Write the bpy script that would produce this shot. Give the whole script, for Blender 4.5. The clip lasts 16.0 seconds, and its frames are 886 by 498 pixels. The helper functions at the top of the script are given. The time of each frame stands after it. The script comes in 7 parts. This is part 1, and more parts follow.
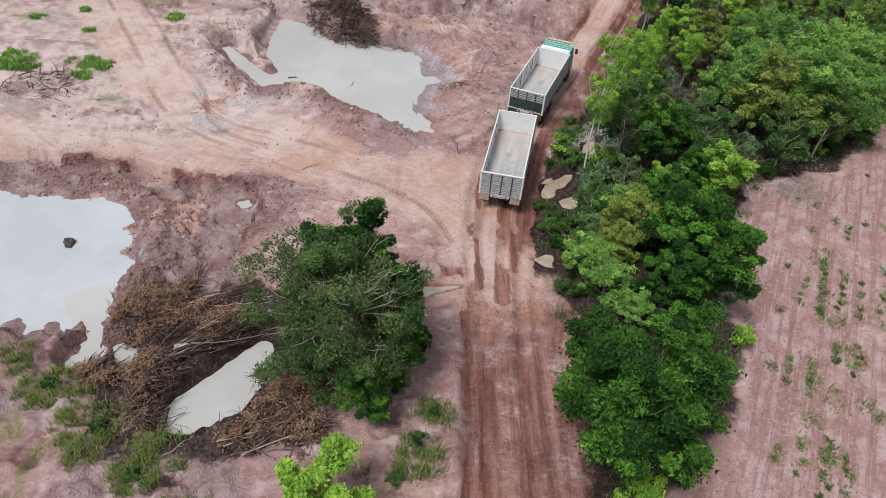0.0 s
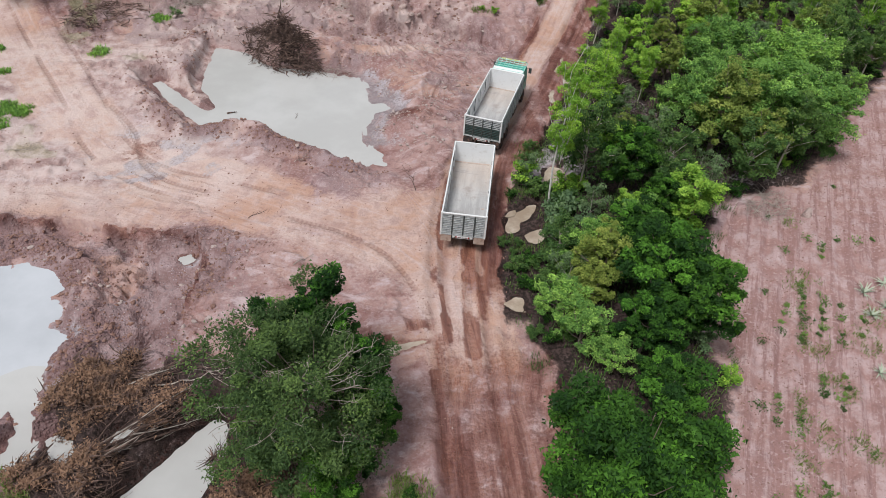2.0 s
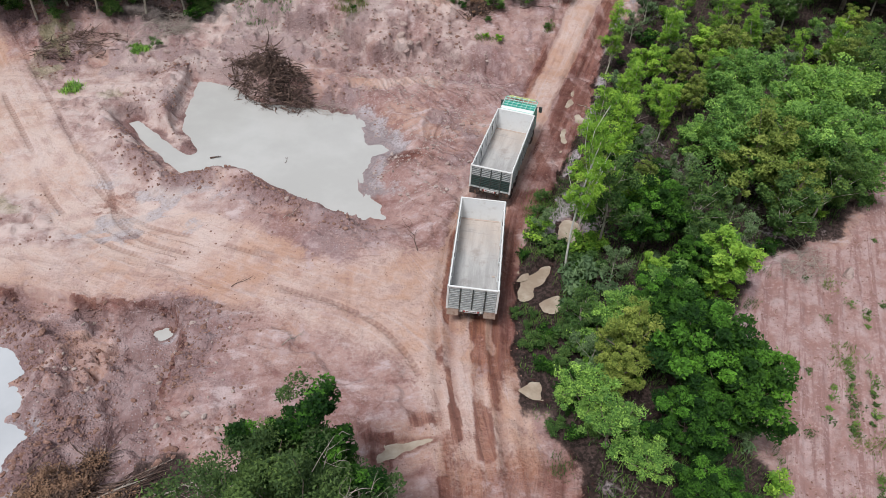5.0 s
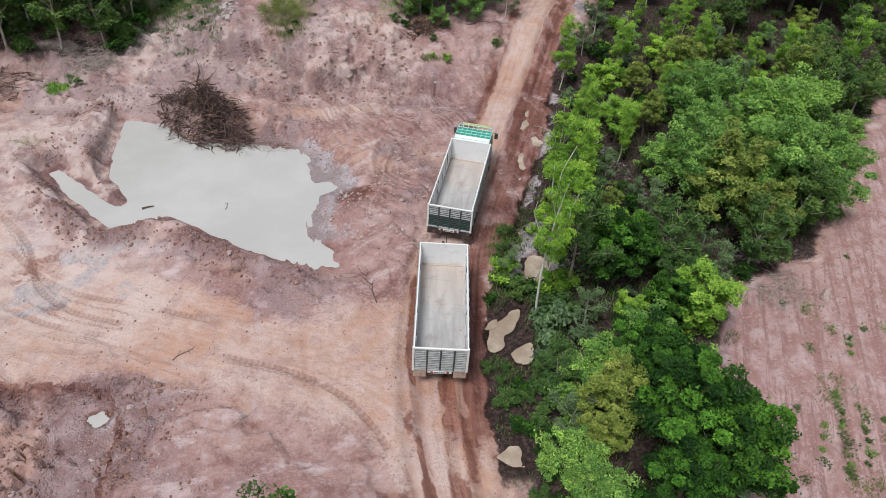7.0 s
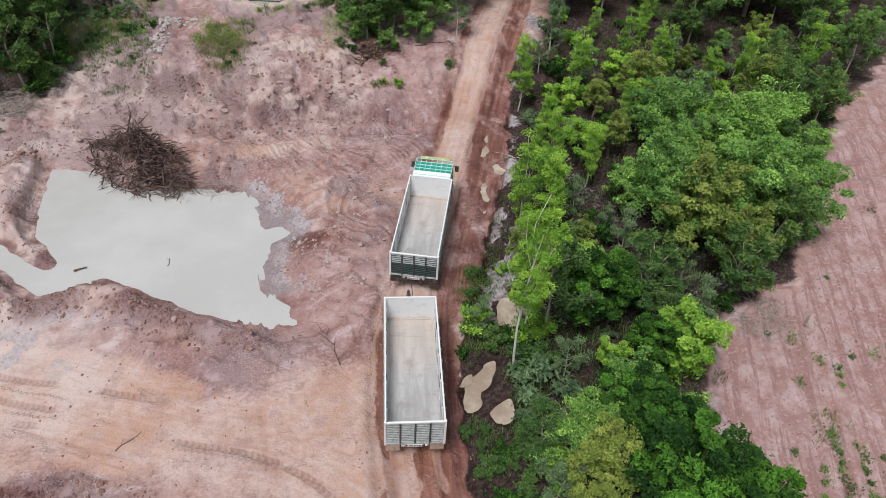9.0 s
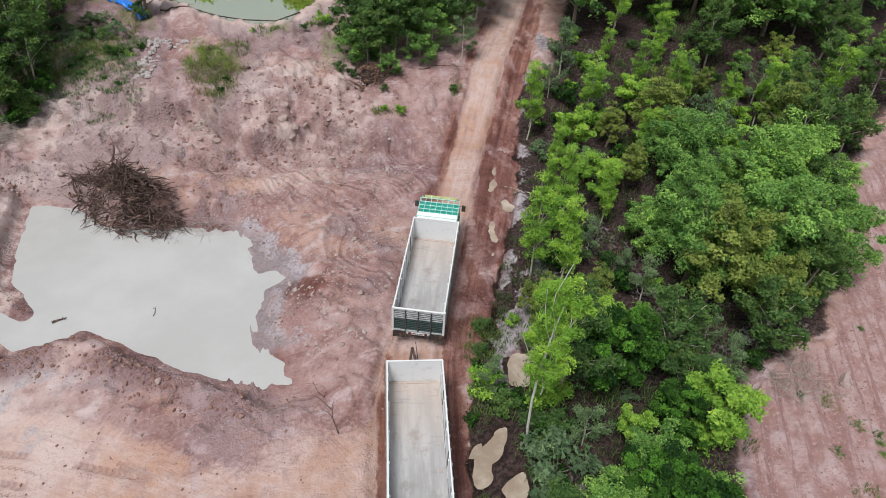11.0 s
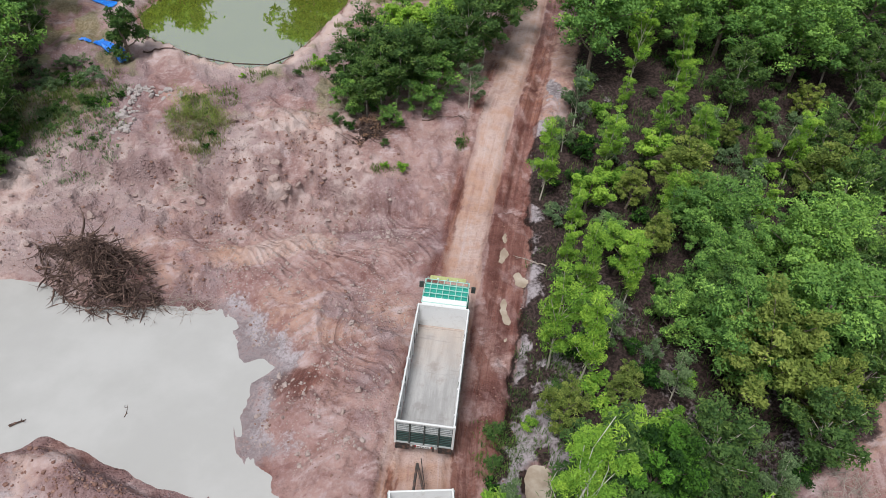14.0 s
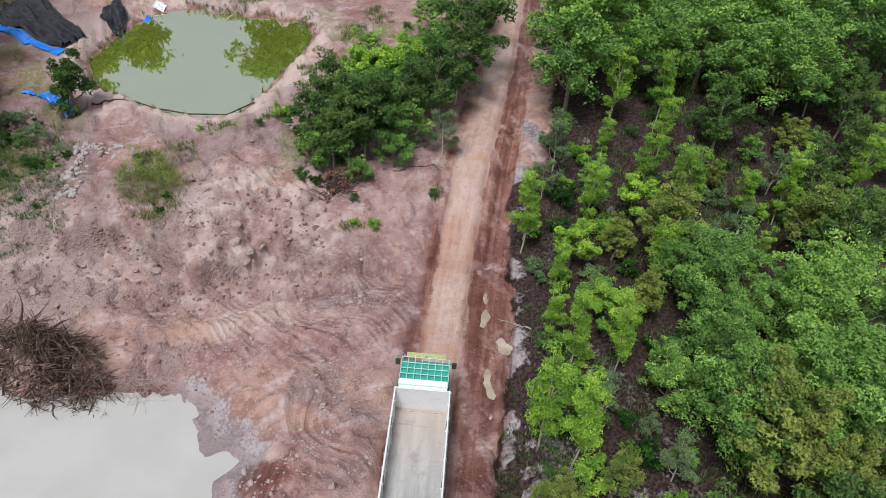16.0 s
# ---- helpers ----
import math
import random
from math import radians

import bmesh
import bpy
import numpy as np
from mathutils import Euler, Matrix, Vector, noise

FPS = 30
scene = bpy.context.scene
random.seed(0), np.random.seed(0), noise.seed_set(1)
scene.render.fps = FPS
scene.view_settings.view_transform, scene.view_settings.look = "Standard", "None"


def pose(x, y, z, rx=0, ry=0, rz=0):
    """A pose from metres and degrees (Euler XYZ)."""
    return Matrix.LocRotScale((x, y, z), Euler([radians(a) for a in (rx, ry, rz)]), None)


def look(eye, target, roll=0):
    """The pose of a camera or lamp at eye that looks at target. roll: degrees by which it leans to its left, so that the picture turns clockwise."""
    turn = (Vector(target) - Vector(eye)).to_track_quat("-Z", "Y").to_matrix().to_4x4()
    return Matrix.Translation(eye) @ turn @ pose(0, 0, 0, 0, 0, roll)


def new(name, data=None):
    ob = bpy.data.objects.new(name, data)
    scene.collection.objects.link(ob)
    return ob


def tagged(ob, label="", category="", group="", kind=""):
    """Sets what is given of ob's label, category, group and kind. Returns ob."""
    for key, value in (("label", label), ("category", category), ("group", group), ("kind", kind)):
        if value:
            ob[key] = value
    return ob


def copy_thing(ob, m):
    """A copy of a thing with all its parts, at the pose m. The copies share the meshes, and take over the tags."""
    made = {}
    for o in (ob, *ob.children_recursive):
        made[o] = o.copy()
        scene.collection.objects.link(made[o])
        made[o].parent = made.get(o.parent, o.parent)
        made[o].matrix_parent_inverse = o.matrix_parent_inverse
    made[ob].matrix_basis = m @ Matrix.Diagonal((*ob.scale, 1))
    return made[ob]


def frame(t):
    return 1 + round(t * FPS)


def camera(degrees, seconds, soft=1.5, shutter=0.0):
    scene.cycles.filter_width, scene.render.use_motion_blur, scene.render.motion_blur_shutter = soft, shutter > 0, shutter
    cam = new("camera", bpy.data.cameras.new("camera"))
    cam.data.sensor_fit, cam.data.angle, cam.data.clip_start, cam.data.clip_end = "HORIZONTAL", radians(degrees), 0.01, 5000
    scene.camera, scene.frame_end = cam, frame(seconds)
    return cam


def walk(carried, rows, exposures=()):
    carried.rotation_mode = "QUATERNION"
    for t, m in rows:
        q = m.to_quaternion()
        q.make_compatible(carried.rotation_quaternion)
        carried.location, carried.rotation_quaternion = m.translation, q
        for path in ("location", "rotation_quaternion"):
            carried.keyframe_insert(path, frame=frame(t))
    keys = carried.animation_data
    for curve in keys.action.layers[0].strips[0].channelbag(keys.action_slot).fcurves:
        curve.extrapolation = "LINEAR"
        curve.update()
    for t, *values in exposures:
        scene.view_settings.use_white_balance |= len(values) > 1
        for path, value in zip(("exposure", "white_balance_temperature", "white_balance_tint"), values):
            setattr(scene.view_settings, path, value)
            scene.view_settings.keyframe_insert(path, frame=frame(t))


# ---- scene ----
cam = camera(64.0, 16.0, soft=0.6)
PATH = [
    (0, (0.426, -0.684, 27.189), (0.552, 0.787, 25.839), 4.3),
    (0.5, (0.414, 0.272, 27.212), (0.582, 1.74, 25.864), 4.2),
    (1, (0.407, 1.227, 27.226), (0.624, 2.69, 25.88), 4.0),
    (1.5, (0.367, 2.188, 27.237), (0.616, 3.647, 25.893), 3.9),
    (2, (0.334, 3.147, 27.306), (0.584, 4.605, 25.96), 3.9),
    (2.5, (0.293, 4.092, 27.314), (0.545, 5.549, 25.967), 4.0),
    (3, (0.314, 5.054, 27.308), (0.565, 6.512, 25.961), 4.0),
    (3.5, (0.376, 6.021, 27.318), (0.626, 7.478, 25.97), 4.0),
    (4, (0.42, 6.977, 27.316), (0.67, 8.432, 25.967), 4.0),
    (6.5, (0.684, 11.91, 27.355), (1.031, 13.343, 26.005), 4.0),
    (7, (0.788, 12.886, 27.336), (1.18, 14.309, 25.987), 3.9),
    (7.5, (0.916, 13.82, 27.345), (1.341, 15.236, 25.998), 3.8),
    (8, (1.057, 14.763, 27.342), (1.517, 16.169, 25.996), 3.7),
    (8.5, (1.211, 15.707, 27.298), (1.705, 17.104, 25.954), 3.6),
    (9, (1.367, 16.643, 27.295), (1.874, 18.034, 25.952), 3.6),
    (11.5, (2.384, 21.396, 27.433), (2.892, 22.782, 26.084), 3.8),
    (12, (2.524, 22.336, 27.467), (3.036, 23.721, 26.117), 4.0),
    (12.5, (2.643, 23.271, 27.498), (3.159, 24.653, 26.148), 4.2),
    (13, (2.91, 24.215, 27.54), (3.426, 25.598, 26.191), 4.2),
    (13.5, (3.009, 25.19, 27.622), (3.532, 26.576, 26.278), 4.4),
    (14, (3.334, 26.118, 27.68), (3.856, 27.511, 26.343), 4.3),
    (14.5, (3.563, 27.023, 27.694), (4.087, 28.423, 26.365), 4.3),
    (15, (3.881, 28.003, 27.787), (4.405, 29.408, 26.463), 4.3),
    (15.5, (4.225, 28.951, 27.887), (4.755, 30.358, 26.569), 4.2),
    (16, (4.643, 29.902, 27.983), (5.232, 31.294, 26.673), 3.9),
]
walk(cam, [(t, look(eye, target, roll)) for t, eye, target, roll in PATH])

# ---- world and light: a bright, thinly overcast day ----
world = bpy.data.worlds.new("sky")
scene.world = world
world.use_nodes = True
wn = world.node_tree
sky = wn.nodes.new("ShaderNodeTexSky")
sky.sky_type = "NISHITA"
sky.sun_disc = False
sky.sun_elevation, sky.sun_rotation = radians(62), radians(225)
sky.dust_density, sky.air_density, sky.ozone_density = 4.0, 1.0, 1.0
pale = wn.nodes.new("ShaderNodeMixRGB")
pale.inputs[0].default_value = 0.72
pale.inputs[2].default_value = (9.0, 9.6, 10.7, 1)
wn.links.new(sky.outputs[0], pale.inputs[1])
wn.links.new(pale.outputs[0], wn.nodes["Background"].inputs[0])
wn.nodes["Background"].inputs[1].default_value = 0.066
sun_data = bpy.data.lights.new("sun", "SUN")
sun_data.energy, sun_data.angle, sun_data.color = 3.35, radians(18), (0.98, 0.985, 1.0)
sun = new("sun", sun_data)
sun.matrix_world = look((-30, 0, 80), (0, 30, 0))
scene.view_settings.exposure = 0.0

# ---- numbers shared by ground, water and planting ----


def lattice(ix, iy, seed):
    h = (ix.astype(np.int64) * 374761393 + iy.astype(np.int64) * 668265263 + seed * 974634041) & 0x7FFFFFFF
    h = ((h ^ (h >> 13)) * 1274126177) & 0x7FFFFFFF
    return ((h ^ (h >> 16)) & 0xFFFF) / 65535.0


def vnoise(x, y, seed=0):
    """Smooth noise from 0 to 1 with cells of 1."""
    ix, iy = np.floor(x), np.floor(y)
    fx, fy = x - ix, y - iy
    fx, fy = fx * fx * (3 - 2 * fx), fy * fy * (3 - 2 * fy)
    a, b = lattice(ix, iy, seed), lattice(ix + 1, iy, seed)
    c, d = lattice(ix, iy + 1, seed), lattice(ix + 1, iy + 1, seed)
    return (a * (1 - fx) + b * fx) * (1 - fy) + (c * (1 - fx) + d * fx) * fy


def fbm(x, y, seed=0, octaves=4):
    total, amp, norm = 0, 1.0, 0.0
    for k in range(octaves):
        total = total + amp * vnoise(x * 2 ** k, y * 2 ** k, seed + 17 * k)
        norm += amp
        amp *= 0.5
    return total / norm


def step(a, b, x):
    k = np.clip((x - a) / (b - a), 0, 1)
    return k * k * (3 - 2 * k)


def to_line(x, y, pts):
    """Distance to an open polyline, and the side (positive to its right)."""
    best, side = np.full(np.shape(x), 1e9), np.zeros(np.shape(x))
    for (ax, ay), (bx, by) in zip(pts[:-1], pts[1:]):
        dx, dy = bx - ax, by - ay
        k = np.clip(((x - ax) * dx + (y - ay) * dy) / (dx * dx + dy * dy), 0, 1)
        d = np.hypot(x - ax - k * dx, y - ay - k * dy)
        near = d < best
        side = np.where(near, np.sign((x - ax) * dy - (y - ay) * dx), side)
        best = np.where(near, d, best)
    return best, side


def along_line(x, y, pts):
    """Distance across (signed) and arc length along an open polyline."""
    best, across, run = np.full(np.shape(x), 1e9), np.zeros(np.shape(x)), np.zeros(np.shape(x))
    gone = 0.0
    for (ax, ay), (bx, by) in zip(pts[:-1], pts[1:]):
        dx, dy = bx - ax, by - ay
        length = math.hypot(dx, dy)
        k = np.clip(((x - ax) * dx + (y - ay) * dy) / length ** 2, 0, 1)
        d = np.hypot(x - ax - k * dx, y - ay - k * dy)
        near = d < best
        across = np.where(near, d * np.sign((x - ax) * dy - (y - ay) * dx), across)
        run = np.where(near, gone + k * length, run)
        best = np.where(near, d, best)
        gone += length
    return across, run


def to_area(x, y, pts):
    """Signed distance to a closed outline, negative inside."""
    ring = list(pts) + [pts[0]]
    d, _ = to_line(x, y, ring)
    inside = np.zeros(np.shape(x), bool)
    for (ax, ay), (bx, by) in zip(ring[:-1], ring[1:]):
        if ay != by:
            inside ^= ((ay > y) != (by > y)) & (x < (bx - ax) * (y - ay) / (by - ay) + ax)
    return np.where(inside, -d, d)


POND = [(-14.7, 54.0), (-13.7, 54.4), (-12.5, 53.3), (-11.4, 51.7), (-9.7, 50.1), (-10.4, 51.7), (-10.9, 52.9), (-10.9, 55.4), (-10.5, 59.9), (-9.2, 59.7),
        (-6.9, 58.4), (-5.4, 56.6), (-1.9, 55.6), (1.5, 54.5), (2.3, 53.2), (2.4, 50.6), (3.5, 50.7), (3.8, 49.6), (2.9, 48.5), (2.2, 47.1), (1.6, 45.4),
        (3.3, 43.7), (3.0, 41.8), (1.8, 42.0), (-0.4, 42.9), (-2.6, 44.3), (-5.7, 47.1), (-6.7, 48.0), (-8.1, 47.7), (-10.1, 47.4), (-11.2, 48.7), (-12.6, 50.3)]
WEST_POND = [(-40, 37.0), (-30, 35.9), (-24.6, 35.7), (-22.2, 34.8), (-19.9, 34.8), (-18.2, 34.9), (-16.7, 34.1), (-16.0, 32.8), (-16.5, 32.2), (-15.6, 31.2),
             (-15.8, 29.8), (-14.8, 29.1), (-15.2, 27.9), (-15.5, 26.6), (-15.1, 25.0), (-15.9, 24.9), (-16.6, 24.2), (-17.4, 24.9), (-18.3, 24.0), (-19.3, 25.0), (-20.1, 24.5), (-26, 24.9), (-40, 25.5)]
SMALL_POND = [(-10.4, 18.9), (-9.5, 20.0), (-8.4, 21.0), (-7.5, 22.3), (-6.3, 23.2), (-5.6, 22.6), (-5.9, 21.3), (-6.1, 20.4), (-6.7, 19.1), (-7.3, 18.3), (-9.0, 17.7), (-10.1, 18.1)]
GREEN_POND = [(-2.3, 86.3), (-1.7, 81.5), (0.1, 79.3), (2.8, 76.6), (4.5, 75.1), (6.7, 74.3), (8.4, 75.5), (11.0, 79.0), (14.1, 83.6), (15.8, 87.0), (14.9, 89.6),
              (11.4, 91.6), (8.2, 93.6), (6.2, 94.8), (3.5, 94.1), (0.7, 91.3)]
PUDDLES = [
    [(9.5, 35.2), (10.0, 35.9), (10.6, 36.2), (11.3, 36.7), (11.8, 36.7), (11.6, 36.0), (10.9, 35.3), (10.5, 35.0), (10.2, 34.3), (9.6, 34.1), (9.4, 34.5)],
    [(10.5, 33.9), (11.2, 34.3), (11.8, 34.4), (11.6, 33.5), (11.0, 33.1), (10.5, 33.4)],
    [(13.0, 39.9), (13.5, 40.5), (14.2, 40.5), (14.5, 39.9), (14.1, 38.8), (13.5, 38.4), (12.7, 38.8)],
    [(9.6, 36.1), (9.7, 36.5), (9.9, 36.4), (9.9, 36.0)],
    [(8.0, 28.4), (8.9, 28.7), (9.3, 28.6), (9.2, 27.9), (9.3, 27.5), (8.6, 27.7)],
    [(1.0, 25.1), (1.4, 25.7), (2.6, 26.1), (4.1, 26.3), (4.2, 25.9), (2.8, 25.7), (1.7, 25.1)],
    [(15.0, 47.6), (15.5, 48.5), (15.5, 49.4), (16.2, 50.5), (16.4, 50.4), (15.9, 49.2), (15.9, 48.4), (15.3, 47.5)],
    [(16.6, 51.8), (16.8, 53.0), (17.5, 54.2), (18.4, 56.0), (18.6, 55.9), (17.8, 54.1), (17.2, 52.9), (16.9, 51.7)],
    [(17.3, 51.1), (17.4, 51.8), (17.8, 51.9), (17.8, 51.2), (17.5, 51.0)],
    [(-17.2, 26.4), (-15.4, 27.0), (-14.8, 24.8), (-14.4, 23.4), (-14.2, 22.0), (-15.0, 21.4), (-15.9, 22.1), (-15.4, 23.3), (-15.9, 24.5)],
    [(-11.4, 22.3), (-10.8, 23.0), (-9.9, 22.9), (-9.9, 22.0), (-10.8, 21.8)],
    [(-14.0, 22.9), (-12.8, 22.9), (-12.2, 21.5), (-12.8, 20.8), (-13.5, 21.4)],
    [(-9.9, 34.9), (-9.3, 35.1), (-8.7, 34.8), (-8.9, 34.3), (-9.5, 34.4)],
]


def curve_through(pts, n=6):
    """The polyline made smooth, with n steps to a leg."""
    p = [np.array(q, float) for q in (pts[0], *pts, pts[-1])]
    out = []
    for a, b, c, d in zip(p[:-3], p[1:-2], p[2:-1], p[3:]):
        for t in np.arange(n) / n:
            out.append(tuple(0.5 * (2 * b + (c - a) * t + (2 * a - 5 * b + 4 * c - d) * t * t + (3 * b - a - 3 * c + d) * t ** 3)))
    return out + [tuple(map(float, pts[-1]))]


PUDDLES = [curve_through(q + q[:1], 4)[:-1] for q in PUDDLES]
SMALL_POND, GREEN_POND = curve_through(SMALL_POND + SMALL_POND[:1], 2)[:-1], curve_through(GREEN_POND + GREEN_POND[:1], 2)[:-1]
POND_Z, WEST_Z, SMALL_Z, GREEN_Z = -0.9, -1.75, -1.35, 1.9
ROAD = [(3.5, -40), (4.2, 0), (5.2, 12), (5.5, 20), (5.9, 26), (6.4, 32), (7.7, 37.5), (9.2, 42), (10.6, 45), (14.7, 53), (18.9, 61), (24.0, 69.5), (29.0, 78), (34.4, 88), (42, 102), (60, 135)]
WEST_TRACK = [(6.2, 24.5), (5.2, 29.5), (2.2, 33.6), (-3.0, 36.6), (-8.5, 40.4), (-14.0, 44.3), (-20.0, 50.5), (-25.0, 59.5), (-33, 75)]
WEST_FORK = [(-4.0, 37.2), (-12.0, 38.6), (-20.0, 40.2), (-30.0, 41.0)]
DITCH = [(8.6, 27.0), (10.4, 33.0), (12.6, 38.5), (14.4, 44.5), (16.2, 49.8), (18.0, 54.8), (21.2, 60.5), (26, 68.5)]
FOREST = [(7.6, 11), (8.8, 18), (9.3, 23), (9.2, 27), (9.9, 31), (11.0, 36), (13.4, 41.5), (15.9, 46), (18.2, 50.5), (20.6, 55.5), (23.9, 61), (28, 68), (33, 78), (39, 89), (50, 106),
          (90, 140), (120, 90), (60, 60), (46, 52), (36.5, 43.6), (29.9, 37.0), (23.8, 35.5), (21.1, 32), (18.9, 26.6), (18.4, 22.5), (16.6, 18.3), (14.5, 15.9), (11.1, 13.0)]


ROAD, WEST_TRACK, WEST_FORK = ROAD[:1] + curve_through(ROAD[1:], 3), curve_through(WEST_TRACK, 4), curve_through(WEST_FORK, 3)


# single wheel marks pressed into the open ground: way, width, depth
WHEEL_MARKS = [(curve_through(way, 4), wide, deep) for way, wide, deep in (
    ([(-27, 64), (-23.3, 57.1), (-19.4, 49.8), (-17.2, 45.3), (-13.7, 41.6), (-9.7, 39.2), (-4.5, 36.6), (1.0, 33.6), (3.6, 29.5), (4.3, 24)], 0.22, 0.06),
    ([(-24.6, 65), (-20.9, 58), (-17.0, 50.6), (-14.8, 46.3), (-11.8, 43.0), (-8.0, 40.8), (-3.2, 38.2), (2.0, 37.4), (5.4, 39.4), (8.0, 43)], 0.22, 0.06),
    ([(-16.2, 49.5), (-14.2, 46.8), (-13.2, 43.6), (-11.4, 41.4), (-8.6, 39.6)], 0.2, 0.05),
    ([(-24, 41.4), (-17, 40.3), (-10, 38.0), (-4, 35.6), (1, 33.6), (5.0, 35.6), (8.4, 39.4)], 0.2, 0.03),
    ([(4.9, 26.0), (4.9, 29.0), (5.2, 32.3), (5.6, 35.2), (6.4, 38.2), (7.6, 41.4)], 0.18, 0.10),
    ([(6.0, 25.0), (6.3, 28.4), (6.8, 32.4), (7.4, 35.6), (8.6, 39.0)], 0.3, 0.10),
    ([(-4.4, 39.2), (-2.6, 38.2), (-0.9, 38.4), (-0.9, 39.8), (-1.8, 41.4)], 0.2, 0.08),
    ([(3.9, 24), (4.0, 18.5), (3.4, 14), (2.8, 9)], 0.2, 0.07))]


def wheel_marks(x, y):
    """Depth of the wheel marks, and for the tread: way across and along the nearest one, and how clear it is."""
    deep, tread = np.zeros(np.shape(x)), np.zeros((len(x), 3))
    tread[:, 0] = 9.0
    near = np.nonzero((x > -29) & (x < 14) & (y > 9) & (y < 66))[0]
    px, py = x[near], y[near]
    dz, best = np.zeros(len(px)), tread[near]
    for k, (way, wide, low) in enumerate(WHEEL_MARKS):
        across, run = along_line(px, py, way)
        across = across + 0.10 * (fbm(px / 1.1, py / 1.1, 300 + k) - 0.5)
        clear = step(0.36, 0.54, fbm(px / 2.4 + 7 * k, py / 2.4, 320))
        lip = np.exp(-((np.abs(across) - wide * 1.35) / 0.09) ** 2) * step(0.35, 0.6, fbm(px / 1.3 + 3 * k, py / 1.3, 330))
        dz = dz - low * np.exp(-(across / wide) ** 4) * clear + 0.45 * low * lip
        own = np.abs(across) < np.abs(best[:, 0])
        best[own] = np.stack([across, run, clear * (0.9, 0.75, 0.8, 0.25, 0.5, 0.5, 0.5, 0.5)[k]], -1)[own]
    deep[near], tread[near] = dz, best
    return deep, tread


def terrain(x, y):
    """Height of the ground and its soil masks."""
    z = 2.5 * step(58.5, 66.5, y - 2 * step(2, -6, x) + 1.6 * (fbm(x / 3, y / 3, 2) - 0.5)) - 1.0 * step(-3, -14, x) * step(52, 44, y)
    z = z + 0.35 * (fbm(x / 9, y / 9, 3) - 0.5)
    z = z + 1.2 * np.exp(-((x - 5.6) / 2.8) ** 2 - ((y - 65.0) / 1.5) ** 2)
    road, side = to_line(x, y, ROAD)
    track, _ = to_line(x, y, WEST_TRACK)
    fork, _ = to_line(x, y, WEST_FORK)
    wood = to_area(x, y, FOREST)
    border = np.interp(y, (-40, 11, 13.8, 15.9, 22.5, 26.6, 32, 35.5, 37, 43.6, 52, 60), (9, 9.5, 11.1, 14.5, 18.4, 18.9, 21.1, 23.8, 29.9, 36.5, 46, 60))
    field = step(-0.3, 0.8, wood) * step(-0.5, 0.8, x - border) * step(75, 65, y)
    on_road = step(2.5, 1.7, np.where(side > 0, road * 0.8, road) + 0.7 * (fbm(x / 2, y / 2, 9) - 0.5))
    on_track = np.maximum(step(3.6, 1.6, track + 1.6 * (fbm(x / 3, y / 3, 11) - 0.5)), 0.8 * step(2.8, 1.2, fork + 1.4 * (fbm(x / 3, y / 3, 12) - 0.5)))
    junction = step(6.5, 2.0, np.hypot((x - 3.5) / 1.15, y - 34.5))
    drive = np.clip(np.maximum(np.maximum(on_road, on_track), junction), 0, 1)
    rough = (1 - drive) * (1 - 0.75 * field)
    spoil = step(-1.0, 2.5, -x - 6 + 4 * (fbm(x / 5, y / 5, 31) - 0.5)) * step(45, 40, y) + step(58.5, 62, y) * step(17, 9, x)
    spoil = np.clip(spoil, 0, 1) * rough
    # uneven, dug-over soil
    z = z + rough * (0.22 * (fbm(x / 2.3, y / 2.3, 5) - 0.5) + 0.12 * (fbm(x / 0.7, y / 0.7, 6) - 0.5))
    z = z + spoil * (1.5 * np.abs(fbm(x / 3.1, y / 3.1, 41) - 0.5) + 0.6 * (fbm(x / 1.1, y / 1.1, 42) - 0.5) + 0.26 * (vnoise(x / 0.4, y / 0.4, 43) - 0.5))
    # gullies washed into the slope above the pale pond, and shallow scrapes across the open ground
    gully = np.abs(fbm(x / 2.6 + 0.4 * y / 2.6, y / 1.5, 44) - 0.5)
    z = z - 0.55 * step(0.07, 0.0, gully) * step(-6.5, -9, x) * step(-17, -15, x) * step(24, 27, y) * step(36, 34, y)
    crack = np.abs(fbm(x / 3.4, y / 3.4, 48) - 0.5)
    z = z - 0.16 * step(0.025, 0.0, crack) * (rough + 0.35 * drive) * (1 - field)
    slab = fbm(x / 1.9, y / 1.9, 49)
    z = z + 0.22 * step(0.50, 0.56, slab) * rough * (1 - field)
    # grooves left by the digger on the pit floor
    pit = step(0, 2, x + 1) * step(14, 10, x - 0.3 * (y - 45)) * step(44, 47, y) * step(62, 58, y)
    groove = np.stack([(0.9 * x + 0.35 * y + 2.6 * vnoise(x / 2.6, y / 2.6, 45)) * 13, pit * rough * step(0.36, 0.52, fbm(x / 2.5, y / 2.5, 47)) * step(1.5, 3.0, to_area(x, y, POND)), 0 * x], -1)
    z = z + pit * rough * (0.06 * np.sin((0.9 * x + 0.35 * y + 2.6 * vnoise(x / 2.6, y / 2.6, 45)) * 8) * step(0.35, 0.6, fbm(x / 2.5, y / 2.5, 47)) + 0.34 * (fbm(x / 0.8, y / 0.8, 46) - 0.5))
    # the scarp that runs along the dug hollow
    scarp = [(-21, 38.6), (-15.5, 37.6), (-11.4, 36.6), (-8.6, 35.6), (-7.6, 33), (-8.2, 30)]
    ds, ss = to_line(x, y, scarp)
    ds = ds + 1.9 * (fbm(x / 1.5, y / 1.5, 51, 5) - 0.5)
    z = z - 1.5 * step(0.0, 0.85, ds * (ss > 0)) * step(7.5, 2.5, ds) * step(22, 27, y)
